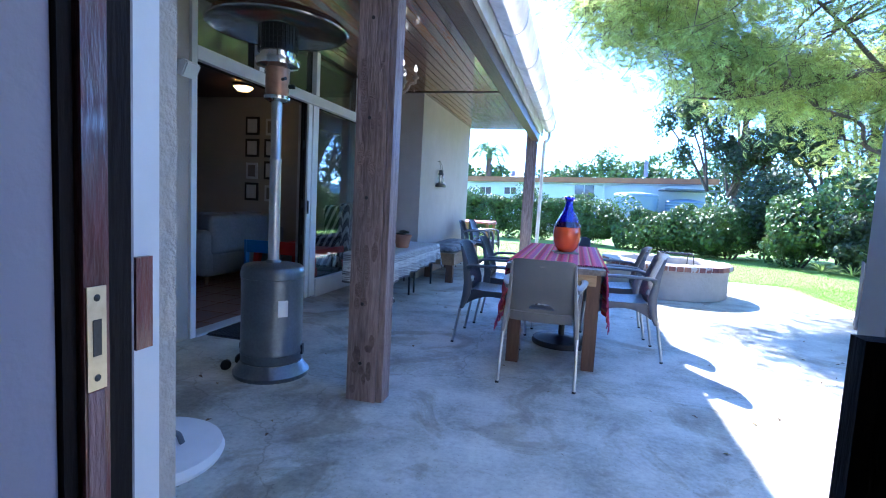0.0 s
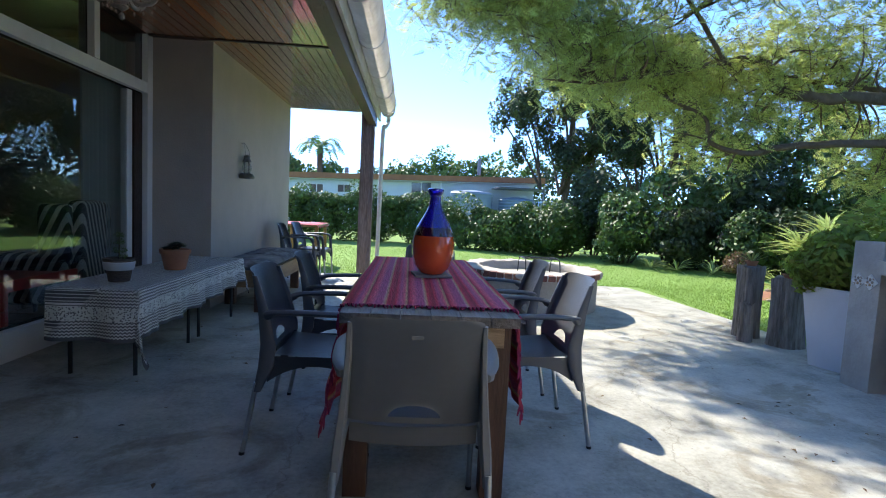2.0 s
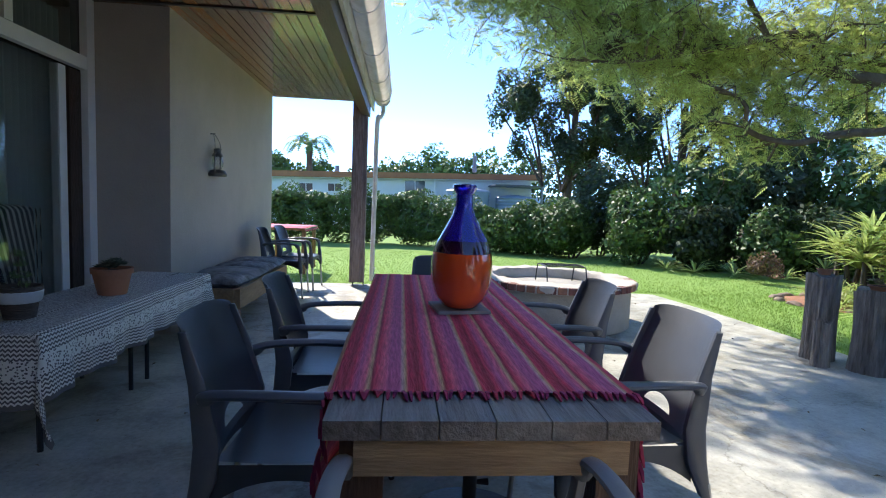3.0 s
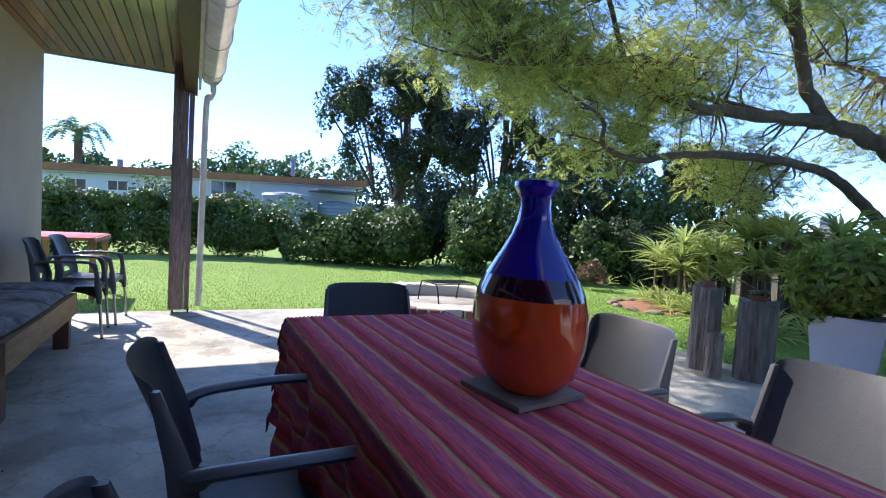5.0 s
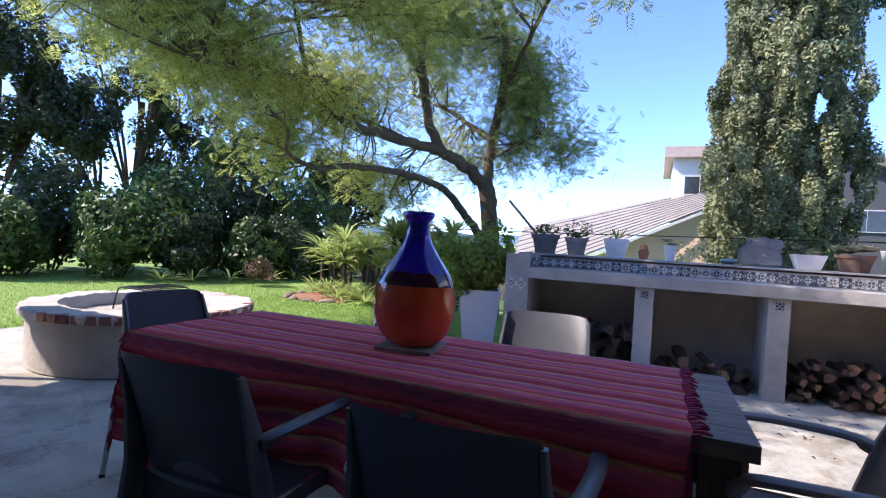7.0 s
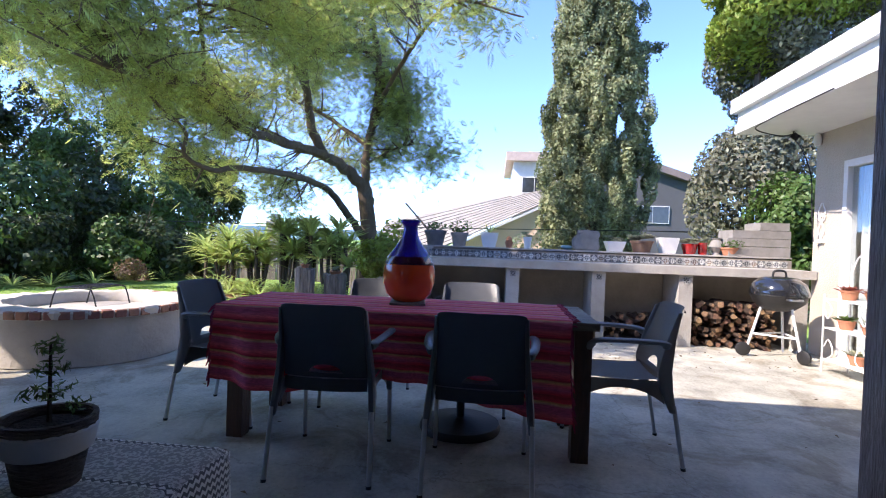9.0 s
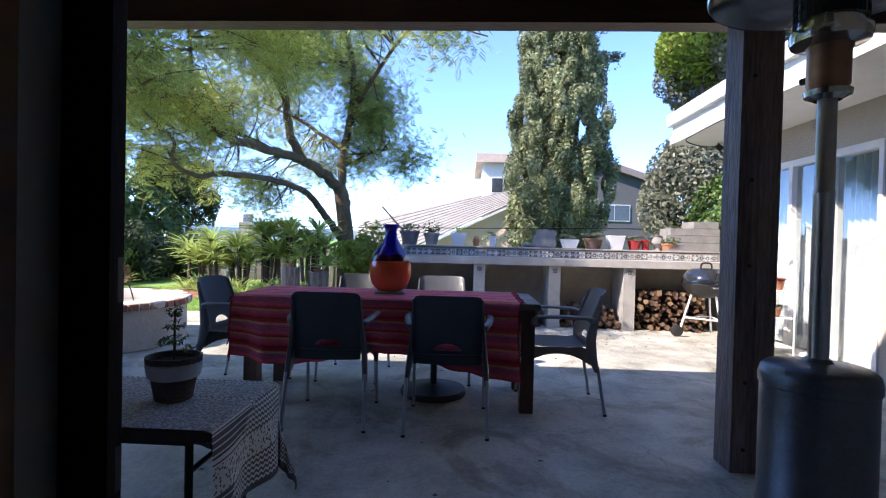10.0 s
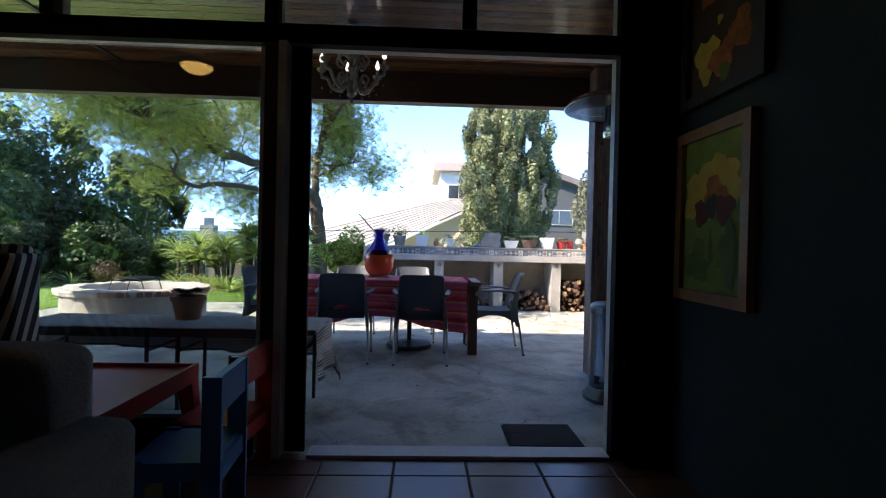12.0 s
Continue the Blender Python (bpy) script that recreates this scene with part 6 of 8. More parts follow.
part("trunk", T(bez(trunk, 5), [0.24 - 0.006 * k for k in range(16)], 14), M_BARK_L, jt, "grey-brown ridged bark", smooth=True)
twig_src = []
rl = random.Random(21)
for pts, r0, r1 in limbs:
    c = bez(pts, 6)
    rr = [r0 + (r1 - r0) * (k / (len(c) - 1)) ** 0.8 for k in range(len(c))]
    wob = [Vector((rl.uniform(-1, 1), rl.uniform(-1, 1), rl.uniform(-1, 1))) * 0.25 * q for q in rr]
    c = [p_ + w_ for p_, w_ in zip(c, wob)]
    part("limb", T(c, rr, 9), M_BARK_L, jt, smooth=True)
    twig_src += c[len(c) // 4:]
pads = [((2.4, 9.2, 3.45), (1.3, 1.2, 0.65), 60), ((3.6, 9.8, 3.3), (1.3, 1.2, 0.6), 60), ((4.9, 9.6, 3.15), (1.2, 1.2, 0.6), 50),
        ((2.8, 11.0, 4.0), (1.5, 1.3, 0.6), 45), ((5.0, 11.4, 3.9), (1.6, 1.4, 0.6), 34), ((1.1, 10.0, 4.1), (1.1, 0.9, 0.5), 26), ((0.9, 9.2, 4.4), (0.8, 0.8, 0.4), 14), ((6.6, 10.0, 3.7), (1.4, 1.4, 0.8), 50),
        ((4.3, 8.3, 4.4), (1.5, 1.3, 0.7), 50), ((6.0, 8.7, 4.9), (1.6, 1.4, 0.9), 60), ((7.8, 8.7, 5.6), (1.5, 1.5, 1.0), 60),
        ((8.3, 6.95, 4.2), (0.8, 0.6, 1.1), 34), ((8.0, 6.25, 2.95), (0.6, 0.5, 0.45), 16), ((7.0, 9.6, 6.6), (1.8, 1.6, 0.9), 50),
        ((5.0, 9.6, 6.0), (1.8, 1.7, 0.8), 50), ((3.2, 9.5, 5.1), (1.6, 1.5, 0.7), 45), ((5.2, 5.4, 4.75), (0.8, 1.1, 0.3), 20),
        ((1.3, 8.3, 4.7), (1.0, 0.9, 0.45), 24), ((2.6, 7.6, 5.0), (1.1, 1.0, 0.45), 26), ((6.9, 8.9, 1.95), (0.8, 0.5, 0.3), 14),
        ((7.6, 9.9, 2.5), (0.9, 0.8, 0.5), 18), ((9.6, 9.8, 4.8), (1.3, 1.4, 1.1), 40), ((8.6, 7.3, 6.8), (1.3, 1.2, 0.9), 40),
        ((4.9, 10.0, 2.35), (0.8, 0.6, 0.3), 16), ((6.3, 7.2, 5.6), (1.3, 1.0, 0.6), 26), ((9.1, 8.6, 3.2), (0.7, 1.0, 0.9), 26),
        ((9.1, 7.35, 4.2), (0.9, 0.5, 0.8), 34), ((9.2, 7.8, 5.2), (0.9, 0.7, 0.7), 30), ((9.0, 7.4, 3.2), (0.7, 0.5, 0.4), 18),
        ((0.7, 9.7, 4.6), (0.7, 0.9, 0.35), 16), ((1.5, 9.1, 4.3), (0.8, 0.8, 0.35), 22), ((2.0, 10.3, 4.5), (0.9, 0.9, 0.4), 26), ((1.2, 11.1, 5.1), (1.0, 0.9, 0.4), 26),
        ((2.4, 8.5, 4.15), (0.8, 0.8, 0.35), 22), ((1.9, 12.2, 5.3), (1.2, 1.0, 0.5), 26), ((0.5, 10.6, 5.0), (0.7, 0.8, 0.3), 14)]
bases, dirs = [], []
tw = bmesh.new()
rn = np.random.default_rng(5)
for c, r, n in pads:
    for k in range(round(n * (1.4 if c[0] > 6 else 1.0 if c[0] > 3 else 1.15))):
        d_ = rn.normal(size=3)
        d_ /= np.linalg.norm(d_)
        p_ = np.array(c) + d_ * np.array(r) * rn.uniform(0.25, 1.0)
        pv = Vector(p_)
        src = min(twig_src, key=lambda q: (q - pv).length)
        if k % 2 == 0 and (src - pv).length < 2.2:
            mid = (src + pv) / 2 + Vector(rn.normal(scale=0.12, size=3))
            tube(tw, bez([src, mid, pv], 4), [0.020 - 0.0019 * q for q in range(9)], 4, False)
        for q in range(2):
            e_ = pv + Vector(rn.normal(scale=0.26, size=3))
            tube(tw, [pv, (pv + e_) / 2 + Vector(rn.normal(scale=0.05, size=3)), e_], [0.007, 0.005, 0.003], 3, False)
        for q in range(32):
            a = rn.uniform(0, 6.283)
            bases.append(p_ + rn.normal(scale=0.25, size=3))
            dirs.append((math.cos(a), math.sin(a), rn.uniform(-0.9, 0.5)))
part("twig", tw, M_BARK_L, jt, "thin crooked twigs", kind="stuff")
v_, f_ = fronds(np.array(bases), np.array(dirs), 0.165, 8, 7)
o = new("leaves", array_mesh("leaves", v_, f_, M_JAC))
o.parent = jt
tagged(o, "feathery yellow-green compound leaves", kind="stuff")


# ---- shrubs, hedge and trees ----
def shrub(name, label, specs, size, material, category="shrub", group="", aspect=0.5, trunks=()):
    c = specs[0][1]
    t = thing(name, label, category, group, at=(c[0], c[1], 0))
    loc = [(n, (p[0] - c[0], p[1] - c[1], p[2]), r, s) for n, p, r, s in specs]
    for a, b_, r0 in trunks:
        a, b_ = Vector(a) - Vector((c[0], c[1], 0)), Vector(b_) - Vector((c[0], c[1], 0))
        m_ = (a + b_) / 2 + Vector((0.1, 0.05, 0))
        part("trunk", T(bez([a, m_, b_], 4), [r0, r0 * 0.95, r0 * 0.9, r0 * 0.85, r0 * 0.8, r0 * 0.7, r0 * 0.62, r0 * 0.55, r0 * 0.5], 8), M_BARK, t, smooth=True)
    o = foliage(loc, size, "foliage", material, t, aspect)
    tagged(o, kind="stuff")
    return t


rh = random.Random(3)
x = -13.0
k = 0
while x < 4.2:
    yy = 18.9 - 0.05 * (x + 2) if x < 0.5 else 18.75 - (x - 0.5) * 0.6
    hh = (1.42 if x < 0.8 else 1.15) + rh.uniform(-0.08, 0.08)
    shrub("hedge", "dense dark green clipped hedge bush at the lawn's far edge", [(4200, (x, yy, hh * 0.52), (1.0, 0.75, hh * 0.66), 100 + k), (1200, (x + 0.3, yy - 0.2, hh * 0.85), (0.5, 0.5, 0.25), 200 + k)], 0.105, M_HEDGE, "hedge", "hedge bushes at the lawn's edge")
    x += 0.95
    k += 1
border = [(4.6, 16.2, 0.75, 1.1, M_HEDGE, 0.12), (3.6, 17.0, 0.7, 1.0, M_HEDGE, 0.12), (5.9, 15.2, 0.8, 1.1, M_HEDGE, 0.12), (6.9, 14.2, 0.8, 1.0, M_DARKLEAF, 0.13), (8.2, 13.6, 0.7, 1.1, M_HEDGE, 0.13), (9.4, 13.2, 0.6, 1.1, M_DARKLEAF, 0.13), (10.6, 12.9, 0.6, 1.0, M_HEDGE, 0.12), (7.6, 15.6, 1.3, 1.5, M_HEDGE, 0.16), (9.6, 15.4, 1.5, 1.6, M_DARKLEAF, 0.17), (11.5, 14.9, 1.4, 1.6, M_HEDGE, 0.18), (5.8, 17.3, 1.2, 1.5, M_DARKLEAF, 0.16)]
for k, (x, y, z, r, m_, s_) in enumerate(border):
    shrub("garden_shrub", ("tall" if z > 1 else "low") + (" bright" if m_ is M_BUSH else " dark") + " green garden shrub at the edge of the lawn", [(3600, (x, y, z), (r, r * 0.8, z * 1.15), 300 + k), (900, (x - 0.4, y - 0.4, z * 0.6), (0.6, 0.5, z * 0.5), 330 + k)], s_, m_, trunks=[((x + dx * 0.2, y - 0.05, -0.08), (x + dx, y - 0.2, z), 0.03) for dx in (-0.35, 0.05, 0.4)])
trees = [
    ("tall dark evergreen tree with an open crown", (5.3, 19.5, 4.0), [(1.7, 1.5, 1.6, 0, 0, 0), (1.2, 1.1, 1.1, -1.3, 0, 0.5), (1.1, 1.0, 0.9, 1.4, 0.3, 0.6), (0.9, 0.8, 0.7, 0.4, -0.5, 1.6)], M_DARKLEAF),
    ("broad dark tree with drooping branches", (8.6, 18.8, 4.2), [(2.1, 1.8, 2.0, 0, 0, 0), (1.4, 1.3, 1.4, 1.8, -0.2, -0.4), (1.3, 1.2, 1.2, -1.6, 0.2, -0.6), (1.3, 1.1, 1.1, 0.5, -0.2, 1.7)], M_DARKLEAF),
    ("big dark garden tree with hanging foliage", (11.8, 17.4, 3.4), [(2.2, 1.8, 2.2, 0, 0, 0), (1.5, 1.3, 1.3, -1.6, -0.6, -0.8), (1.3, 1.3, 1.2, 1.5, 0, 0.8)], M_HEDGE),
    ("dark green garden tree behind the fence", (14.8, 15.6, 2.6), [(2.0, 1.7, 1.9, 0, 0, 0), (1.3, 1.2, 1.1, -1.2, -0.8, 0.4), (1.2, 1.1, 1.0, 1.4, 0, -0.2)], M_DARKLEAF),
]
for k, (lb, c, bl, m_) in enumerate(trees):
    rt = random.Random(60 + k)
    sp, tr_ = [], [((c[0], c[1], -0.2), (c[0] + 0.3, c[1], c[2] + 0.5), 0.16)]
    for q, (rx_, ry_, rz_, ox, oy, oz) in enumerate(bl):
        for i in range(16 if q == 0 else 9):
            d_ = Vector((rt.gauss(0, 1), rt.gauss(0, 1), rt.gauss(0, 1))).normalized() * rt.uniform(0.35, 1.05)
            p_ = (c[0] + ox + d_.x * rx_, c[1] + oy + d_.y * ry_, c[2] + oz + d_.z * rz_)
            w_ = rt.uniform(0.32, 0.62)
            sp.append((620, p_, (w_, w_, w_ * rt.uniform(0.9, 1.6)), 400 + 60 * k + 12 * q + i))
            if i % 3 == 0:
                tr_.append(((c[0] + ox * 0.5, c[1] + oy * 0.5, c[2] * 0.45 + oz * 0.3), p_, 0.05))
    shrub("garden_tree", lb, sp, 0.13, m_, "tree", aspect=0.42, trunks=tr_)
far = [(-11, 44, 3.0, 2.6), (-14, 40, 2.6, 2.5), (1.0, 46, 3.6, 3.0), (4.5, 44, 3.4, 3.0), (8.0, 42, 3.0, 3.2), (12.0, 40, 2.8, 3.4), (-2.5, 48, 2.9, 2.4), (16, 38, 3.0, 3.5), (20, 34, 2.0, 3.2), (25, 30, 1.0, 3.0), (34, 30, 0.0, 3.4), (-20, 40, 3.4, 3.4), (-8, 46, 3.0, 2.4)]
for k, (x, y, z, r) in enumerate(far):
    shrub("distant_tree", "rounded dark green tree beyond the neighbouring house", [(1900, (x, y, z), (r, r * 0.8, r * 0.75), 500 + k), (700, (x + r * 0.6, y, z + r * 0.35), (r * 0.5, r * 0.5, r * 0.5), 530 + k)], 0.34, (M_HEDGE, M_DARKLEAF, M_BUSH)[k % 3 if k in (3,) else k % 2], "tree", "distant trees", trunks=[((x, y, -1), (x, y, z), 0.2)])

# palm
pt = thing("palm_tree", "tall palm with an arching crown behind the white house", "palm tree", at=(-6.1, 38, 0))
part("trunk", T([(0, 0, -0.5), (0.05, 0, 2.5), (0, 0, 4.9)], [0.28, 0.22, 0.18], 10), M_BARK, pt, smooth=True)
bm = bmesh.new()
rp = random.Random(2)
for k in range(24):
    a, el = k * 2.4, rp.uniform(-0.25, 1.1)
    o_ = Vector((math.cos(a), math.sin(a), 0))
    c = bez([(0, 0, 4.85), o_ * 0.7 + Vector((0, 0, 4.95 + el * 0.6)), o_ * 1.35 + Vector((0, 0, 4.8 + el * 0.6)), o_ * 1.75 + Vector((0, 0, 4.25 + el * 0.5))], 5)
    sd = Vector((-o_.y, o_.x, 0))
    for i in range(1, len(c) - 1):
        for s in (-1, 1):
            w = 0.34 * math.sin(math.pi * (0.12 + 0.85 * i / len(c)))
            tp = c[i] + sd * s * w + Vector((0, 0, -0.22 * w)) + (c[i + 1] - c[i]) * 0.8
            bm.faces.new([bm.verts.new(q) for q in (c[i], c[i + 1], tp)])
part("fronds", bm, M_HEDGE, pt, "long arching fronds")

# cypress
cy = thing("cypress_tree", "tall dense columnar cypress in muted green", "cypress tree", at=(13.0, 2.05, 0))
part("trunk", T([(0, 0, -1.0), (0, 0, 4), (0, 0, 9.5)], [0.22, 0.15, 0.04], 8), M_BARK, cy)
rc = random.Random(12)
sp = []
for k in range(520):
    z = 0.25 + 11.0 * k / 520
    prof_r = 1.80 * (1 - ((z - 2.6) / 9.8) ** 2 if z > 2.6 else 0.66 + 0.34 * z / 2.6)
    prof_r = max(0.15, prof_r) * (0.90 + 0.12 * math.sin(k * 0.7) + rc.uniform(-0.10, 0.10))
    a = k * 2.4 + rc.uniform(-0.4, 0.4)
    rr = prof_r * rc.uniform(0.66, 0.97)
    w_ = rc.uniform(0.15, 0.27)
    sp.append((400, (rr * math.cos(a), rr * math.sin(a), z), (w_, w_, w_ * rc.uniform(1.5, 2.5)), 900 + k))
for k in range(50):
    z = 0.3 + 9.6 * k / 50
    q_ = 0.75 if z < 7.5 else 0.4
    sp.append((900, (rc.uniform(-q_, q_), rc.uniform(-q_, q_), z), (0.7 * q_ + 0.25, 0.7 * q_ + 0.25, 0.6), 1600 + k))
sp.append((260, (0, -1.75, 7.1), (0.3, 0.35, 0.2), 1200))
for k in range(7):
    sp.append((200, (rc.uniform(-1, 0.3), -2.1 + 0.7 * k, rc.uniform(0.4, 1.2)), (0.5, 0.4, 0.4), 1210 + k))
tagged(foliage(sp, 0.092, "foliage", M_CYP, cy, 0.5), kind="stuff")

# creeper-covered trees beside the south wing
ct = [((8.6, -0.9, 2.4), (1.7, 2.2, 2.7), M_CREEP), ((8.8, -1.4, 5.2), (1.6, 2.3, 2.2), M_CREEP), ((8.4, -0.4, 6.3), (1.3, 1.6, 1.3), M_BUSH), ((8.2, -1.8, 7.4), (1.6, 2.2, 1.4), M_BUSH), ((7.2, -1.2, 1.2), (1.1, 1.6, 1.5), M_HEDGE)]
for k, (c, r, m_) in enumerate(ct):
    shrub("creeper_thicket", "tall tangled creeper-grown thicket beside the house", [(24000, c, r, 700 + k), (5000, (c[0] - 0.6, c[1] + 0.9, c[2] + 0.5), (0.8, 0.8, 0.8), 720 + k)], 0.105 if m_ is not M_BUSH else 0.13, m_, "climbing plant", aspect=0.5, trunks=[((c[0], c[1], -0.5), c, 0.1)])

# strap-leaved plants in the bed by the fence
ry = random.Random(8)


def strappy(at, h, n, ln, label, stem=True, w=0.035):
    t = thing("yucca_plant", label, "garden plant", "strap-leaved plants in the bed", at)
    heads = [(0, 0, h)] + ([(ry.uniform(-0.3, 0.3), ry.uniform(-0.3, 0.3), h * ry.uniform(0.55, 0.85))] if stem else [])
    bm = bmesh.new()
    for hx, hy, hz in heads:
        if stem:
            part("stem", T(bez([(hx * 0.3, hy * 0.3, 0), (hx * 0.8, hy * 0.8, hz * 0.5), (hx, hy, hz)], 4), 0.035, 7), M_BARK, t, smooth=True)
        for k in range(n):
            a, up = k * 2.4 + ry.uniform(-0.3, 0.3), ry.uniform(-0.1, 1.5)
            o_ = Vector((math.cos(a), math.sin(a), up)).normalized()
            L_ = ln * ry.uniform(0.7, 1.15)
            b0 = Vector((hx, hy, hz))
            p1, p2 = b0 + o_ * L_ * 0.5, b0 + o_ * L_ * 0.85 + Vector((math.cos(a), math.sin(a), 0)) * L_ * 0.15 - Vector((0, 0, L_ * 0.13))
            sd = Vector((-math.sin(a), math.cos(a), 0))
            dn = Vector((0, 0, -0.012))
            q = [bm.verts.new(z_) for z_ in (b0 + sd * w * 0.4, b0 - sd * w * 0.4, p1 - sd * w * 0.5, p1 + dn, p1 + sd * w * 0.5, p2)]
            bm.faces.new((q[0], q[1], q[2], q[3])), bm.faces.new((q[0], q[3], q[4])), bm.faces.new((q[3], q[2], q[5])), bm.faces.new((q[4], q[3], q[5]))
    part("leaves", bm, M_YUCCA, t, kind="stuff")


for k in range(20):
    f_ = k / 19
    strappy((7.05 + ry.uniform(-0.4, 0.5), 10.4 - 2.6 * f_ + ry.uniform(-0.2, 0.2), -0.05), ry.uniform(0.8, 1.3), 40, 0.66, "stemmed yucca with arching yellow-green strap leaves", True, 0.05)
for k in range(16):
    f_ = k / 15
    strappy((6.45 + ry.uniform(-0.3, 0.3) - 0.3 * f_, 10.5 - 2.7 * f_, -0.03), 0.06, 30, 0.55, "low clump of yellow-green strap leaves", False, 0.028)
for x, y in ((6.9, 13.0), (7.6, 12.5), (8.5, 12.6), (6.3, 13.4), (9.4, 11.8), (5.9, 13.8)):
    strappy((x, y, -0.03), 0.05, 24, 0.5, "low clump of green strap leaves in the shade", False, 0.03)
shrub("flower_shrub", "low pink-brown flowering bush", [(900, (6.9, 12.2, 0.25), (0.4, 0.3, 0.25), 801)], 0.07, leafmat("pinkish_leaves", (0.26, 0.13, 0.10), (0.10, 0.09, 0.04)))

# earth bed with stones
bm = bmesh.new()
sheet(bm, lambda u, v: Vector((6.5 + 0.75 * math.cos(6.2832 * u) * v * (1 + 0.15 * math.sin(12.6 * u)), 10.15 + 0.75 * math.sin(6.2832 * u) * v, -0.026 + 0.05 * (1 - v * v))), 28, 5)
single("earth_bed", bm, mat("red_earth", (0.38, 0.19, 0.11), (0.24, 0.11, 0.07), rough=1, scale=9, bump=0.8), "bare reddish earth mound in the lawn", "flower bed", smooth=True)
M_STONE = mat("garden_stone", (0.36, 0.27, 0.20), (0.2, 0.15, 0.12), rough=0.9, scale=8, bump=0.6, rnd=0.3)
for k in range(14):
    a = k * 0.47
    bm = bmesh.new()
    bmesh.ops.create_icosphere(bm, subdivisions=2, radius=1)
    for v in bm.verts:
        v.co *= 1 + 0.18 * noise.noise(v.co * 1.7 + Vector((k, 0, 0)))
        v.co.x *= 0.09 + 0.03 * (k % 3)
        v.co.y *= 0.08
        v.co.z = max(-0.3, v.co.z) * 0.05
    single("garden_stone", bm, M_STONE, "rough brown stone round the earth bed", "stone", "stones round the bed", at=(6.5 + 0.75 * math.cos(a), 10.15 + 0.72 * math.sin(a), -0.02), rz=k * 40, smooth=True)

# wooden fence
M_FENCE = mat("grey_fence_wood", (0.24, 0.21, 0.18), (0.12, 0.10, 0.085), rough=0.95, scale=6, stretch=(8, 8, 1), bump=0.4, rnd=0.3)
bm = B(-0.012, -0.045, 0, 0.012, 0.045, 1.05)
lat = bpy.data.meshes.new("picket")
bm.to_mesh(lat), bm.free()
lat.materials.append(M_FENCE)
fe = thing("picket_fence", "weathered grey split-pole fence behind the flower bed", "fence", at=(9.8, 0, -0.1))
for k in range(120):
    y = 6.4 + k * 0.098
    o = new("picket", lat)
    o.parent = fe
    o.matrix_basis = pose(0.35 * math.sin(k * 0.02) + 0.02 * math.sin(k * 2.3), y, -0.05 - 0.05 * rh.random(), rh.uniform(-2, 2), 0, rh.uniform(-8, 8))
part("fence_rail", T([(0.03, 6.3, 0.75), (0.33, 12.0, 0.75), (0.36, 18.2, 0.75)], 0.02, 6), M_FENCE, fe)

# grass blades close to the patio
n = 70000
gx = RNG.uniform(-3.5, 7.5, n)
gy = 10.72 + RNG.random(n) ** 1.5 * 6.0
sel = RNG.random(n) < 0.28
gx[sel], gy[sel] = RNG.uniform(4.1, 6.4, sel.sum()), RNG.uniform(6.3, 10.7, sel.sum())
gx = np.where((~sel) | (gx > 4.15), gx, gx + 0.2)
h_ = RNG.uniform(0.004, 0.016, n)
a_ = RNG.uniform(0, 6.283, n)
b0 = np.stack([gx, gy, np.full(n, -0.032)], 1)
sd = np.stack([np.cos(a_), np.sin(a_), np.zeros(n)], 1) * 0.005
tp = b0 + np.stack([RNG.normal(scale=0.012, size=n), RNG.normal(scale=0.012, size=n), h_ + 0.015], 1)
gv = np.stack([b0 - sd, b0 + sd, tp], 1).reshape(-1, 3)
o = new("grass", array_mesh("grass", gv, np.arange(3 * n).reshape(n, 3), M_BLADE))
tagged(o, "short bright green mown grass", "grass", kind="stuff")

# ---- neighbouring white house ----
M_NWALL = mat("pale_blue_white_wall", (0.72, 0.74, 0.74), (0.62, 0.64, 0.65), rough=0.8, scale=1, bump=0.1)
M_NROOF = mat("orange_brown_fascia", (0.42, 0.17, 0.06), (0.28, 0.11, 0.05), rough=0.7, scale=2)
M_WIN = mat("dark_window_pane", (0.06, 0.07, 0.075), (0.03, 0.035, 0.04), rough=0.08)
nh = thing("neighbour_house", "long low white house with a flat brown-edged roof", "house", at=(0, 28, 0))
nh.rotation_euler[1] = radians(-1.6)
part("wall", B(-11, 0, -0.6, 6.55, 7, 2.38), M_NWALL, nh)
part("roof", B(-11.4, -0.5, 2.44, 7.0, 7.4, 2.70), M_NROOF, nh, "flat roof with an orange-brown fascia", bevel=0.01)
part("eave", B(-11.2, -0.3, 2.385, 6.8, 7.2, 2.435), M_NWALL, nh)
for x0, x1, z0, z1 in ((-4.71, -4.0, 1.72, 2.2), (-3.37, -2.65, 1.75, 2.2), (-1.9, -1.6, 1.5, 2.2), (0.29, 1.35, 1.55, 2.4), (-7.5, -6.5, 1.6, 2.2)):
    wi = part("window", B(x0, -0.03, z0, x1, -0.002, z1), M_WHITE, nh)
    part("pane", B(x0 + 0.05, -0.036, z0 + 0.05, (x0 + x1) / 2 - 0.02, -0.031, z1 - 0.05), M_WIN, wi)
    part("pane", B((x0 + x1) / 2 + 0.02, -0.036, z0 + 0.05, x1 - 0.05, -0.031, z1 - 0.05), M_WIN, wi)
part("downpipe", T([(1.78, -0.2, 0), (1.78, -0.2, 2.38)], 0.06, 8), M_WHITE, nh)
part("chimney", T([(3.93, 1.5, 2.9), (3.93, 1.5, 3.75)], 0.10, 8), M_GALV, nh)
part("chimney", T([(-3.2, 2.5, 2.9), (-3.2, 2.5, 3.2)], 0.12, 8), M_GALV, nh)
M_TANK = mat("blue_grey_tank", (0.26, 0.33, 0.40), (0.2, 0.26, 0.32), rough=0.5, scale=2)
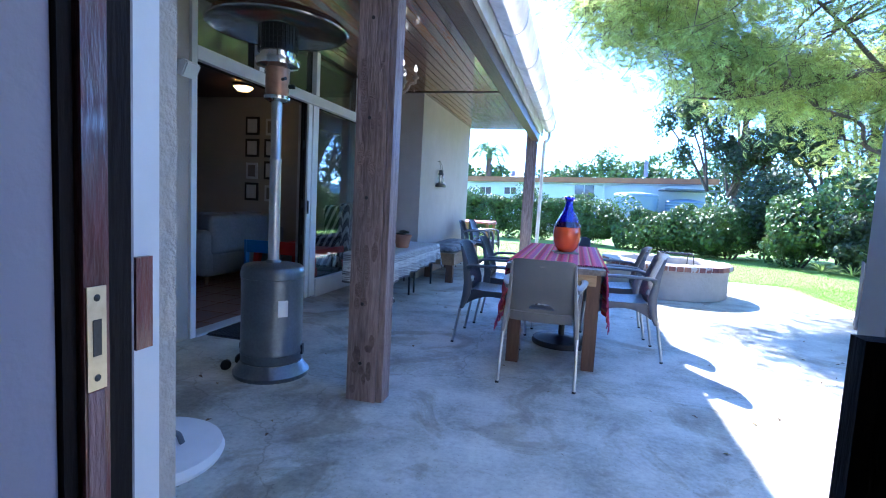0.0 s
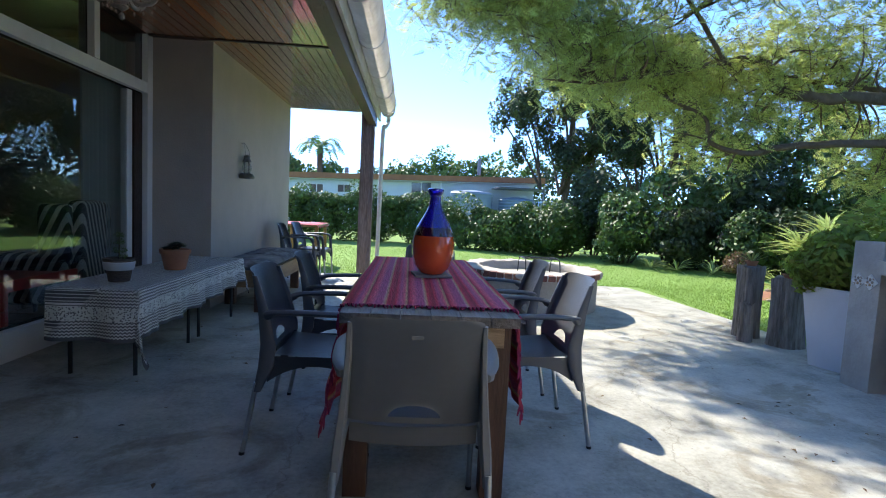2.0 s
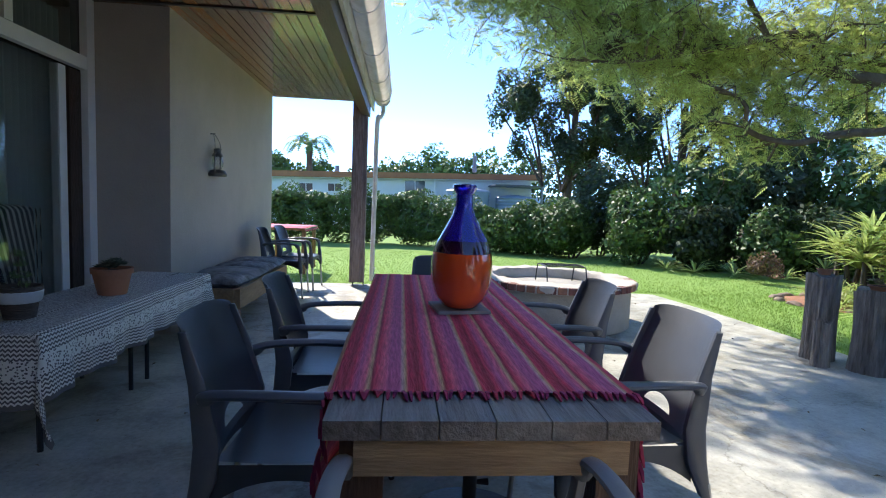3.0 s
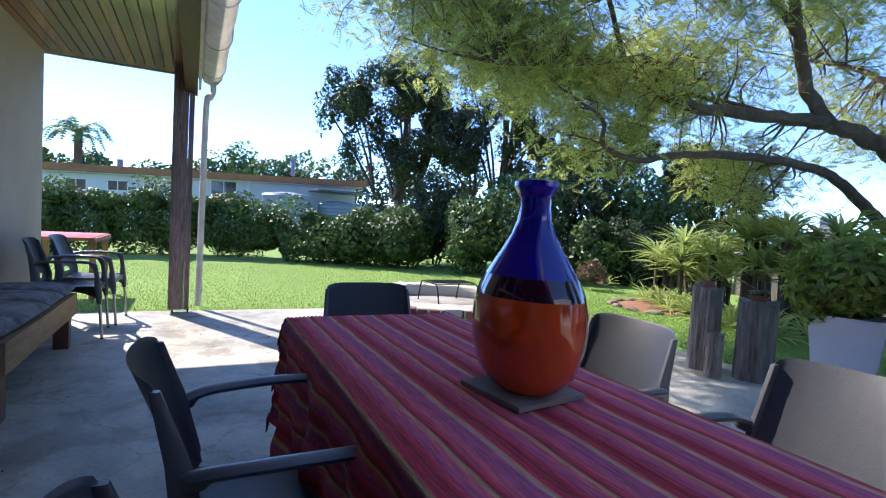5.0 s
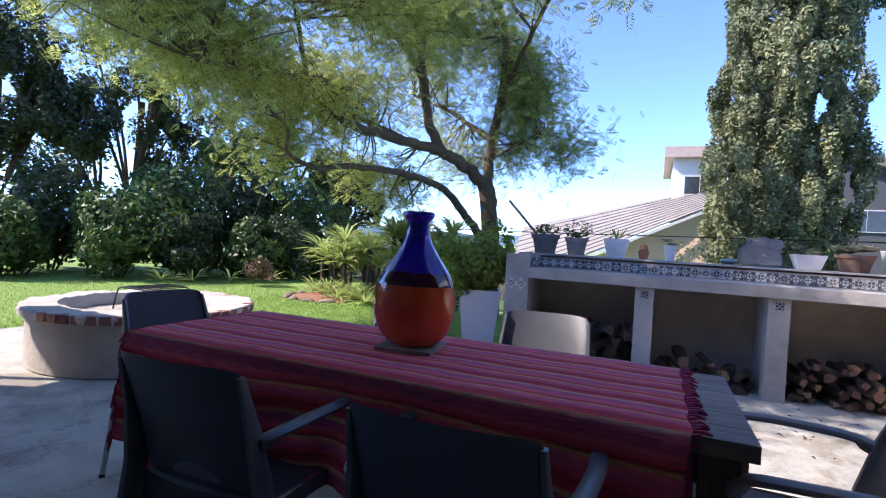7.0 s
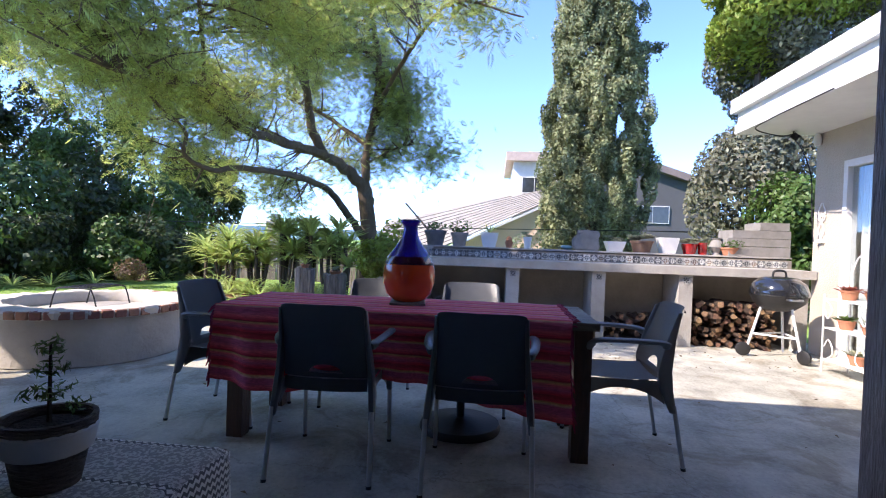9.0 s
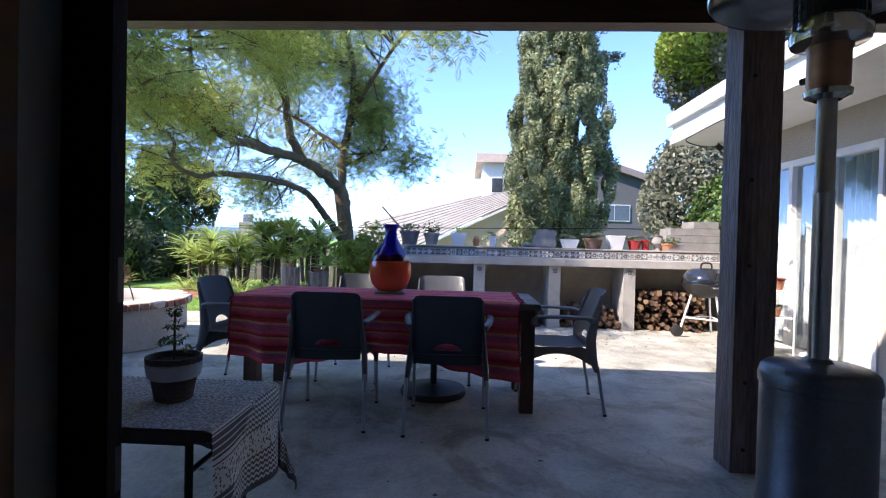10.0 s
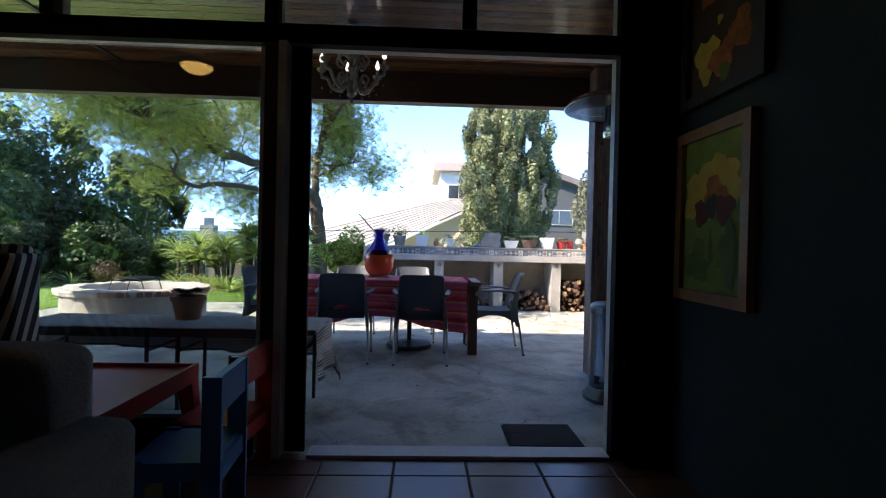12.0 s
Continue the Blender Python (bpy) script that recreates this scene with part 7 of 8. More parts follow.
for x0, r_, z1 in ((3.15, 1.0, 1.98), (5.35, 0.85, 1.75)):
    wt = thing("water_tank", "round ribbed blue-grey water tank beside the white house", "water tank", "water tanks", at=(x0, 26.6, 0))
    pr = [(r_, -0.2)]
    for q in range(12):
        pr += [(r_, q * z1 / 12), (r_ + 0.03, (q + 0.5) * z1 / 12)]
    part("tank", L(pr + [(r_ * 0.96, z1), (0.2, z1 + 0.1), (0, z1 + 0.1)], 28), M_TANK, wt, smooth=True)
bm = B(4.3, 25.8, 2.22, 6.6, 27.9, 2.28)
single("lean_to_roof", bm, M_GALV, "thin grey lean-to roof over the water tanks", "roof")
single("lean_to_post", T([(6.45, 25.9, -0.1), (6.45, 25.9, 2.22)], 0.05, 8), M_GALV, "grey steel post under the lean-to roof", "post")

# ---- houses to the east ----
M_PEACH = mat("peach_plaster", (0.70, 0.50, 0.38), (0.62, 0.44, 0.33), rough=0.9, scale=1, bump=0.1)
M_GREYW = mat("dark_grey_plaster", (0.10, 0.105, 0.115), (0.08, 0.085, 0.095), rough=0.9, scale=1)
M_ROOFP = mat("pale_roof_tiles", (0.33, 0.31, 0.28), (0.24, 0.225, 0.20), rough=0.9, scale=3, bump=0.3)
eh = thing("east_house", "peach-walled house with a pale tiled roof sloping down", "house", at=(16, -0.3, -1.0))
bm = bmesh.new()
prof = [(3.5, -0.5), (3.5, 3.6), (6.4, 2.08), (9.6, 0.6), (9.6, -0.5)]
a = [bm.verts.new((0, y, z)) for y, z in prof]
b_ = [bm.verts.new((6, y, z)) for y, z in prof]
bm.faces.new(a[::-1]), bm.faces.new(b_)
for q in range(5):
    bm.faces.new((a[q], a[(q + 1) % 5], b_[(q + 1) % 5], b_[q]))
bmesh.ops.recalc_face_normals(bm, faces=bm.faces[:])
part("wall", bm, M_PEACH, eh)
rf = part("roof", sheet(bmesh.new(), lambda u, v: Vector((-0.15 - 0.75 * u, 3.42, 3.66)).lerp(Vector((-0.15 - 0.75 * u, 9.8, 0.6)), u) if v < 0.5 else Vector((2.4, 3.42, 4.42 - 1.6 * u)) + Vector((0, 6.4 * u, 0)), 8, 1), M_ROOFP, eh)
lowe = [Vector((-0.15, 3.42, 3.67)), Vector((-0.90, 9.8, 0.62))]
ridge = [Vector((2.4, 3.42, 4.44)), Vector((2.4, 9.8, 2.86))]
NC = 11
for q in range(NC):
    bm = bmesh.new()
    f0, f1 = q / NC, (q + 1) / NC
    c0, c1, c2_, c3_ = lowe[0].lerp(ridge[0], f0), lowe[1].lerp(ridge[1], f0), lowe[1].lerp(ridge[1], f1), lowe[0].lerp(ridge[0], f1)
    up_ = Vector((-0.02, 0, 0.03))
    vs = [bm.verts.new(p_) for p_ in (c0, c1, c2_, c3_, c0 + up_, c1 + up_, c2_ + up_ * 0.15, c3_ + up_ * 0.15)]
    for fc in ((3, 2, 1, 0), (4, 5, 6, 7), (0, 1, 5, 4), (1, 2, 6, 5), (2, 3, 7, 6), (3, 0, 4, 7)):
        bm.faces.new([vs[i_] for i_ in fc])
    bmesh.ops.recalc_face_normals(bm, faces=bm.faces[:])
    part("tile_course", bm, M_ROOFP, rf)
part("barge_board", T([lowe[0] - Vector((0.1, 0, 0.1)), lowe[1] - Vector((0.1, 0, 0.1))], 0.06, 4), M_WHITE, eh)
wh = thing("tall_house", "white and dark grey two-storey house with a mono-pitch roof", "house", at=(18.0, -0.3, -0.9))
part("wall", B(0, 2.6, 0, 5, 4.55, 5.35), M_WHITE, wh, "white rendered wall")
part("roof", B(-0.3, 2.2, 5.36, 5.4, 4.85, 5.72), mat("pinkish_fascia", (0.56, 0.45, 0.40), rough=0.8), wh, "pale pinkish fascia")
bm = bmesh.new()
prof = [(2.59, 0), (2.59, 6.35), (-3.6, 4.3), (-3.6, 0)]
a = [bm.verts.new((0.4, y, z)) for y, z in prof]
b_ = [bm.verts.new((5, y, z)) for y, z in prof]
bm.faces.new(a[::-1]), bm.faces.new(b_)
for q in range(4):
    bm.faces.new((a[q], a[(q + 1) % 4], b_[(q + 1) % 4], b_[q]))
bmesh.ops.recalc_face_normals(bm, faces=bm.faces[:])
part("wall", bm, M_GREYW, wh, "dark grey gable wall")
bm = bmesh.new()
a = [bm.verts.new((x0, y, z)) for x0 in (0.1, 5.2) for y, z in ((2.7, 6.40), (-3.9, 4.22), (-3.9, 4.5), (2.7, 6.68))]
for q in ((0, 1, 2, 3), (7, 6, 5, 4), (0, 4, 5, 1), (1, 5, 6, 2), (2, 6, 7, 3), (3, 7, 4, 0)):
    bm.faces.new([a[i] for i in q])
bmesh.ops.recalc_face_normals(bm, faces=bm.faces[:])
part("roof", bm, mat("taupe_metal_roof", (0.26, 0.21, 0.20), rough=0.6), wh, "sloping taupe roof edge")
for y0, y1, z0, z1, xx in ((3.2, 4.2, 4.1, 4.75, 0.0), (-1.7, -0.4, 3.05, 3.75, 0.4), (2.8, 3.3, 2.4, 3.3, 0.0)):
    wi = part("window", B(xx - 0.05, y0, z0, xx - 0.002, y1, z1), M_WHITE, wh)
    part("pane", B(xx - 0.056, y0 + 0.03, z0 + 0.03, xx - 0.051, (y0 + y1) / 2 - 0.012, z1 - 0.03), M_WIN, wi)
    part("pane", B(xx - 0.056, (y0 + y1) / 2 + 0.012, z0 + 0.03, xx - 0.051, y1 - 0.03, z1 - 0.03), M_WIN, wi)
ch = thing("brick_chimney", "pale square chimney of a house down the slope", "chimney", at=(30, 19.6, 0))
part("stack", B(-0.45, -0.45, -4, 0.45, 0.45, 2.1), M_GREYPOT, ch)
part("cap", B(-0.25, -0.25, 2.1, 0.25, 0.25, 2.6), M_GALV, ch)
single("white_roof_house", B(26, 21.5, -4, 40, 34, 1.15), M_WHITE, "pale house low down the slope", "house")
for k, (p0, p1) in enumerate((((9.0, 30, 1.6), (12, -6, 1.75)), ((40, 40, 3.2), (11.5, -6, 1.60)))):
    mid = (Vector(p0) + Vector(p1)) / 2 - Vector((0, 0, 0.25))
    single("overhead_cable", T(bez([p0, mid, p1], 8), 0.012, 5), M_BLACK, "thin black cable strung across the garden", "cable", "overhead cables")

# distant hills, with the blue haze of distance put into their colour
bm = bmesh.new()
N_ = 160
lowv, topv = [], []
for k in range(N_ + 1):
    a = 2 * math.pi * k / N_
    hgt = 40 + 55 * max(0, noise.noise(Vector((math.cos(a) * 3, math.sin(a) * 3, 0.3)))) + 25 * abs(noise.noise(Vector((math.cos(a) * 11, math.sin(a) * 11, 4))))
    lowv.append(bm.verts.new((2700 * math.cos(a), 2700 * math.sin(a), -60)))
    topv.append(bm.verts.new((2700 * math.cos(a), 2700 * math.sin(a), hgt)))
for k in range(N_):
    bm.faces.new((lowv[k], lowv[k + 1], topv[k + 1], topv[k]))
structure("backdrop", bm, mat("haze_blue_hills", (0.34, 0.42, 0.52), (0.32, 0.40, 0.50), rough=1, scale=0.002), "distant hills with blue haze in their colour")

# ---- inside the west wing ----
M_RTILE = mat("terracotta_floor_tile", (0.27, 0.115, 0.075), (0.19, 0.08, 0.055), rough=0.28, scale=5, rnd=0.15, bump=0.08)
bm = B(-0.175, -0.175, -0.008, 0.175, 0.175, 0.0)
bmesh.ops.bevel(bm, geom=[e for e in bm.edges if max(v.co.z for v in e.verts) > -0.001 and min(v.co.z for v in e.verts) > -0.001], offset=0.004, segments=1, affect="EDGES")
tm = bpy.data.meshes.new("floor_tile")
bm.to_mesh(tm), bm.free()
tm.materials.append(M_RTILE)
fl = bpy.data.objects["floor"]
for i in range(9):
    for j in range(11):
        x, y = -2.61 - 0.18 - 0.36 * i + 0.36, 3.63 + 0.18 + 0.36 * j
        if i == 0:
            o = new("floor_tile", tm)
            o.scale = (0.48, 1, 1)
            o.location = (-2.522, y, 0.0)
        else:
            o = new("floor_tile", tm)
            o.location = (x, y, 0.0)
        o.parent = fl


def painting(at, w, h, seed, label, ground, petals, leafc, frame_c):
    """Hangs on the south wall, facing +y."""
    t = thing("painting", label, "painting", "flower paintings", at)
    fw = 0.05
    for x0, z0, x1, z1 in ((-w / 2, 0, w / 2, fw), (-w / 2, h - fw, w / 2, h), (-w / 2, fw + 0.0005, -w / 2 + fw, h - fw - 0.0005), (w / 2 - fw, fw + 0.0005, w / 2, h - fw - 0.0005)):
        part("frame_bar", B(x0, 0.0, z0, x1, 0.035, z1), frame_c, t, bevel=0.004)
    part("canvas", B(-w / 2 + fw, 0.002, fw, w / 2 - fw, 0.012, h - fw), ground, t)
    rp_ = random.Random(seed)

    def blob(cx, cz, r, material, k, name, sy=1.0):
        bm = bmesh.new()
        n_ = 18
        vs = []
        for q in range(n_):
            a = 2 * math.pi * q / n_
            rr = r * (1 + 0.22 * math.sin(3 * a + k) + 0.1 * math.sin(7 * a + k * 2))
            vs.append(bm.verts.new((min(max(cx + rr * math.cos(a), -w / 2 + fw), w / 2 - fw), 0.0135 + 0.0004 * k, min(max(cz + rr * sy * math.sin(a), fw), h - fw))))
        bm.faces.new(vs[::-1])
        part(name, bm, material, t)
    k = 0
    for cx, cz, r, sy, m_ in petals:
        blob(cx, cz, r, m_, k, "painted_petal", sy)
        k += 1
    for cx, cz, r, sy in leafc:
        blob(cx, cz, r, M_PLEAF, k, "painted_leaf", sy)
        k += 1
    return t


M_PY = mat("painted_yellow", (0.90, 0.66, 0.12), (0.8, 0.45, 0.06), rough=0.6, scale=14)
M_PO = mat("painted_orange", (0.85, 0.28, 0.05), (0.35, 0.06, 0.02), rough=0.6, scale=14)
M_PR = mat("painted_red", (0.26, 0.035, 0.02), (0.14, 0.02, 0.02), rough=0.6, scale=14)
M_PLEAF = mat("painted_leaf_green", (0.24, 0.30, 0.05), (0.10, 0.16, 0.03), rough=0.6, scale=10)
M_PG = mat("painted_green_ground", (0.42, 0.50, 0.07), (0.2, 0.28, 0.05), rough=0.6, scale=6)
M_PD = mat("painted_dark_ground", (0.06, 0.045, 0.04), (0.12, 0.04, 0.02), rough=0.6, scale=9)
M_FRW = mat("orange_brown_frame", (0.55, 0.24, 0.10), (0.4, 0.16, 0.07), rough=0.4, scale=8, stretch=(2, 2, 2))
painting((-2.855, 3.682, 0.87), 0.56, 0.785, 1, "framed painting of a big yellow and orange flower", M_PG,
         [(0.10, 0.50, 0.10, 1.0, M_PY), (0.00, 0.56, 0.10, 0.9, M_PY), (-0.10, 0.52, 0.11, 0.8, M_PY), (0.16, 0.44, 0.07, 1.1, M_PY), (-0.02, 0.47, 0.09, 0.9, M_PO), (0.07, 0.40, 0.07, 0.8, M_PR), (-0.09, 0.41, 0.07, 0.9, M_PR), (0.0, 0.43, 0.04, 1.3, M_BLACK)],
         [(-0.12, 0.22, 0.06, 2.2), (0.10, 0.18, 0.08, 1.2), (0.0, 0.24, 0.018, 4.5)], M_FRW)
painting((-2.90, 3.682, 1.76), 0.60, 0.74, 2, "dark framed painting of orange poppies", M_PD,
         [(0.12, 0.20, 0.09, 1.1, M_PY), (0.0, 0.16, 0.09, 0.9, M_PO), (-0.12, 0.24, 0.08, 1.0, M_PO), (0.08, 0.50, 0.08, 1.0, M_PO), (-0.10, 0.55, 0.08, 0.9, M_PR), (0.02, 0.34, 0.02, 1.0, M_PY)],
         [(-0.02, 0.10, 0.03, 1.5)], M_DARKWOOD)

# children's table and chairs
M_RPL = mat("red_plastic", (0.68, 0.04, 0.03), (0.58, 0.03, 0.024), rough=0.35, scale=6)
M_BPL = mat("blue_plastic", (0.03, 0.20, 0.50), (0.025, 0.16, 0.42), rough=0.35, scale=6)
t = thing("child_table", "low red plastic children's table with a lipped top", "table", at=(-2.88, 6.50, 0))
bm = B(-0.38, -0.44, 0.455, 0.38, 0.44, 0.475)
part("tabletop", bm, M_RPL, t, bevel=0.008)
for x0, y0, x1, y1 in ((-0.40, -0.46, 0.40, -0.441), (-0.40, 0.441, 0.40, 0.46), (-0.40, -0.4405, -0.381, 0.4405), (0.381, -0.4405, 0.40, 0.4405)):
    part("lip", B(x0, y0, 0.41, x1, y1, 0.492), M_RPL, t, bevel=0.004)
for sx in (-1, 1):
    for sy in (-1, 1):
        bm = bmesh.new()
        a_, c_ = (sx * 0.36, sy * 0.42), (sx * 0.40, sy * 0.46)
        for z, (px_, py_), w_ in ((0.0, c_, 0.022), (0.455, a_, 0.036)):
            pass
        lo = [bm.verts.new((c_[0] + dx * 0.022, c_[1] + dy * 0.022, 0)) for dx, dy in ((-1, -1), (1, -1), (1, 1), (-1, 1))]
        hi = [bm.verts.new((a_[0] + dx * 0.038, a_[1] + dy * 0.038, 0.452)) for dx, dy in ((-1, -1), (1, -1), (1, 1), (-1, 1))]
        bm.faces.new(lo[::-1]), bm.faces.new(hi)
        for q in range(4):
            bm.faces.new((lo[q], lo[(q + 1) % 4], hi[(q + 1) % 4], hi[q]))
        part("leg", bm, M_RPL, t, bevel=0.006)


def child_chair(at, rz, material, label):
    """Faces +y: moulded panels, the back pierced by an arch."""
    c = thing("child_chair", label, "children's chair", "children's chairs", at, rz)
    part("seat", B(-0.16, -0.13, 0.27, 0.16, 0.17, 0.29), material, c, bevel=0.008)
    for sx in (-1, 1):
        part("side_panel", B(sx * 0.165 - 0.012, -0.16, 0.0, sx * 0.165 + 0.012, -0.09, 0.60), material, c, bevel=0.008)
        part("front_leg", B(sx * 0.165 - 0.012, 0.11, 0.0, sx * 0.165 + 0.012, 0.17, 0.30), material, c, bevel=0.006)
        part("side_rail", B(sx * 0.165 - 0.010, -0.089, 0.22, sx * 0.165 + 0.010, 0.109, 0.29), material, c, bevel=0.004)
    part("top_rail", B(-0.152, -0.155, 0.46, 0.152, -0.125, 0.60), material, c, bevel=0.01)
    part("back_brace", B(-0.152, -0.150, 0.20, 0.152, -0.13, 0.27), material, c, bevel=0.005)
    return c


child_chair((-2.98, 5.84, 0), 4, M_BPL, "blue moulded plastic children's chair at the red table")
child_chair((-2.60, 5.86, 0), -4, M_RPL, "red moulded plastic children's chair at the red table")

# sofa and armchairs
M_SOFA = mat("grey_sofa_fabric", (0.27, 0.275, 0.28), (0.2, 0.205, 0.21), rough=0.95, scale=30, bump=0.3)


def soft(x0, y0, z0, x1, y1, z1, r=0.06):
    bm = B(x0, y0, z0, x1, y1, z1)
    bmesh.ops.bevel(bm, geom=bm.edges[:], offset=r, segments=4, affect="EDGES", profile=0.6)
    return bm


def sofa(at, rz, w, label, material):
    s = thing("sofa", label, "sofa", "sofas of the living room", at, rz)
    part("base", soft(-w / 2, -0.42, 0.10, w / 2, 0.42, 0.42, 0.04), material, s, smooth=True)
    part("back", soft(-w / 2 + 0.02, -0.46, 0.36, w / 2 - 0.02, -0.22, 0.84, 0.08), material, s, smooth=True)
    for sx in (-1, 1):
        part("arm", soft(sx * w / 2 - 0.1, -0.44, 0.12, sx * w / 2 + 0.1, 0.44, 0.66, 0.08), material, s, smooth=True)
    n_ = max(1, round(w / 0.75))
    for k in range(n_):
        part("seat_cushion", soft(-w / 2 + 0.12 + k * (w - 0.24) / n_, -0.2, 0.40, -w / 2 + 0.11 + (k + 1) * (w - 0.24) / n_, 0.42, 0.54, 0.05), material, s, smooth=True)
        part("back_cushion", soft(-w / 2 + 0.12 + k * (w - 0.24) / n_, -0.25, 0.5, -w / 2 + 0.11 + (k + 1) * (w - 0.24) / n_, -0.06, 0.86, 0.07), material, s, smooth=True)
    for sx in (-1, 1):
        for sy in (-0.34, 0.34):
            part("foot", T([(sx * (w / 2 - 0.08), sy, 0), (sx * (w / 2 - 0.08), sy, 0.11)], [0.02, 0.03], 8), M_PINE, s)
    return s


sofa((-4.12, 6.50, 0), 90, 1.5, "grey upholstered sofa with loose cushions", M_SOFA)
sofa((-6.4, 7.15, 0), 180, 1.7, "grey upholstered sofa against the wall", M_SOFA)
cushion("throw_cushion", (-6.1, 7.0, 0.74), 0.42, 0.42, 0.14, mat("pink_cotton", (0.46, 0.08, 0.17), (0.3, 0.05, 0.1), rough=0.95), "pink throw cushion on the sofa", rz=10, rx=65, group="throw cushions")
cushion("throw_cushion", (-6.6, 7.0, 0.74), 0.42, 0.42, 0.14, mat("purple_cotton", (0.30, 0.07, 0.30), (0.2, 0.05, 0.2), rough=0.95), "purple throw cushion on the sofa", rz=-10, rx=65, group="throw cushions")


def zebra(n, l, co):
    sep = n.new("ShaderNodeSeparateXYZ")
    l.new(co, sep.inputs[0])
    s = maths(n, l, "FRACT", maths(n, l, "MULTIPLY", maths(n, l, "ADD", maths(n, l, "ADD", sep.outputs[0], maths(n, l, "MULTIPLY", sep.outputs[1], 0.8)), maths(n, l, "MULTIPLY", sep.outputs[2], 0.35)), 15))
    r = ramp_node(n, [(0.0, (0.018, 0.018, 0.02)), (0.52, (0.018, 0.018, 0.02)), (0.56, (0.55, 0.50, 0.42)), (1.0, (0.55, 0.50, 0.42))], "CONSTANT")
    l.new(s, r.inputs[0])
    return r.outputs[0], None


M_ZEB = pattern_mat("striped_upholstery", zebra, rough=0.9)
a = thing("wing_armchair", "wing armchair upholstered in bold black and cream stripes", "armchair", at=(-2.86, 7.10, 0), rz=100)
part("seat", soft(-0.30, -0.26, 0.18, 0.30, 0.32, 0.46, 0.05), M_ZEB, a, smooth=True)
part("back", soft(-0.32, -0.38, 0.30, 0.32, -0.24, 1.06, 0.06), M_ZEB, a, smooth=True)
for sx in (-1, 1):
    part("wing", soft(sx * 0.33 - 0.05, -0.30, 0.55, sx * 0.33 + 0.05, -0.06, 1.02, 0.045), M_ZEB, a, smooth=True)
    part("arm", soft(sx * 0.33 - 0.06, -0.28, 0.2, sx * 0.33 + 0.06, 0.30, 0.62, 0.05), M_ZEB, a, smooth=True)
    for sy in (-0.28, 0.26):
        part("leg", T([(sx * 0.28, sy, 0), (sx * 0.28, sy, 0.2)], [0.016, 0.026], 8), M_DARKWOOD, a)
M_TEAL = mat("teal_sheer_curtain", (0.50, 0.60, 0.58), (0.38, 0.46, 0.45), rough=0.95, transl=0.3, scale=5)
for k in range(2):
    bm = bmesh.new()
    y0 = 7.00 + 0.32 * k
    sheet(bm, lambda u, v: Vector((XW - 0.20 - 0.028 * math.sin(u * 30 + k * 2), y0 + u * 0.30, 0.04 + v * 2.5)), 36, 2)
    single("curtain", bm, M_TEAL, "grey-green gathered curtain at the window's end", "curtain", "curtains of the living room", smooth=True)

# ceiling lamp, lit
cl = thing("ceiling_lamp", "small lit bowl ceiling lamp with a dark rim", "ceiling lamp", at=(-4.1, 6.9, 2.60))
part("rim", L([(0.0, -0.002), (0.15, -0.002), (0.15, -0.03), (0.13, -0.035)][::-1], 24), M_BLACK, cl, smooth=True)
part("bowl", L([(0, -0.10), (0.08, -0.085), (0.125, -0.045), (0.128, -0.036)], 24), mat("lit_amber_glass", (1.0, 0.60, 0.18), (1.0, 0.52, 0.14), rough=0.3, emit=0.5), cl, "glowing amber glass bowl", smooth=True)
lamp = new("ceiling_lamp_light", bpy.data.lights.new("ceiling_lamp_light", "POINT"))
lamp.data.energy, lamp.data.color, lamp.data.shadow_soft_size = 9.0, (1.0, 0.75, 0.45), 0.02
lamp.location = (-4.1, 6.9, 2.535)

# picture frames on the north wall
for k in range(8):
    x, z = -4.18 - 0.34 * (k // 4), 2.02 - 0.34 * (k % 4)
    w_, h_ = (0.24, 0.28) if k % 3 else (0.20, 0.25)
    t = thing("photo_frame", "small framed black and white photograph, too dim to read", "picture frame", "framed photographs", at=(x, 7.718, z))
    part("frame", B(-w_ / 2, -0.02, 0, w_ / 2, 0, h_), M_BLACK if k % 3 else M_WHITE, t, bevel=0.003)
    part("print", B(-w_ / 2 + 0.035, -0.0225, 0.035, w_ / 2 - 0.035, -0.0205, h_ - 0.035), M_WHITE if k % 3 else M_GREYPOT, t)

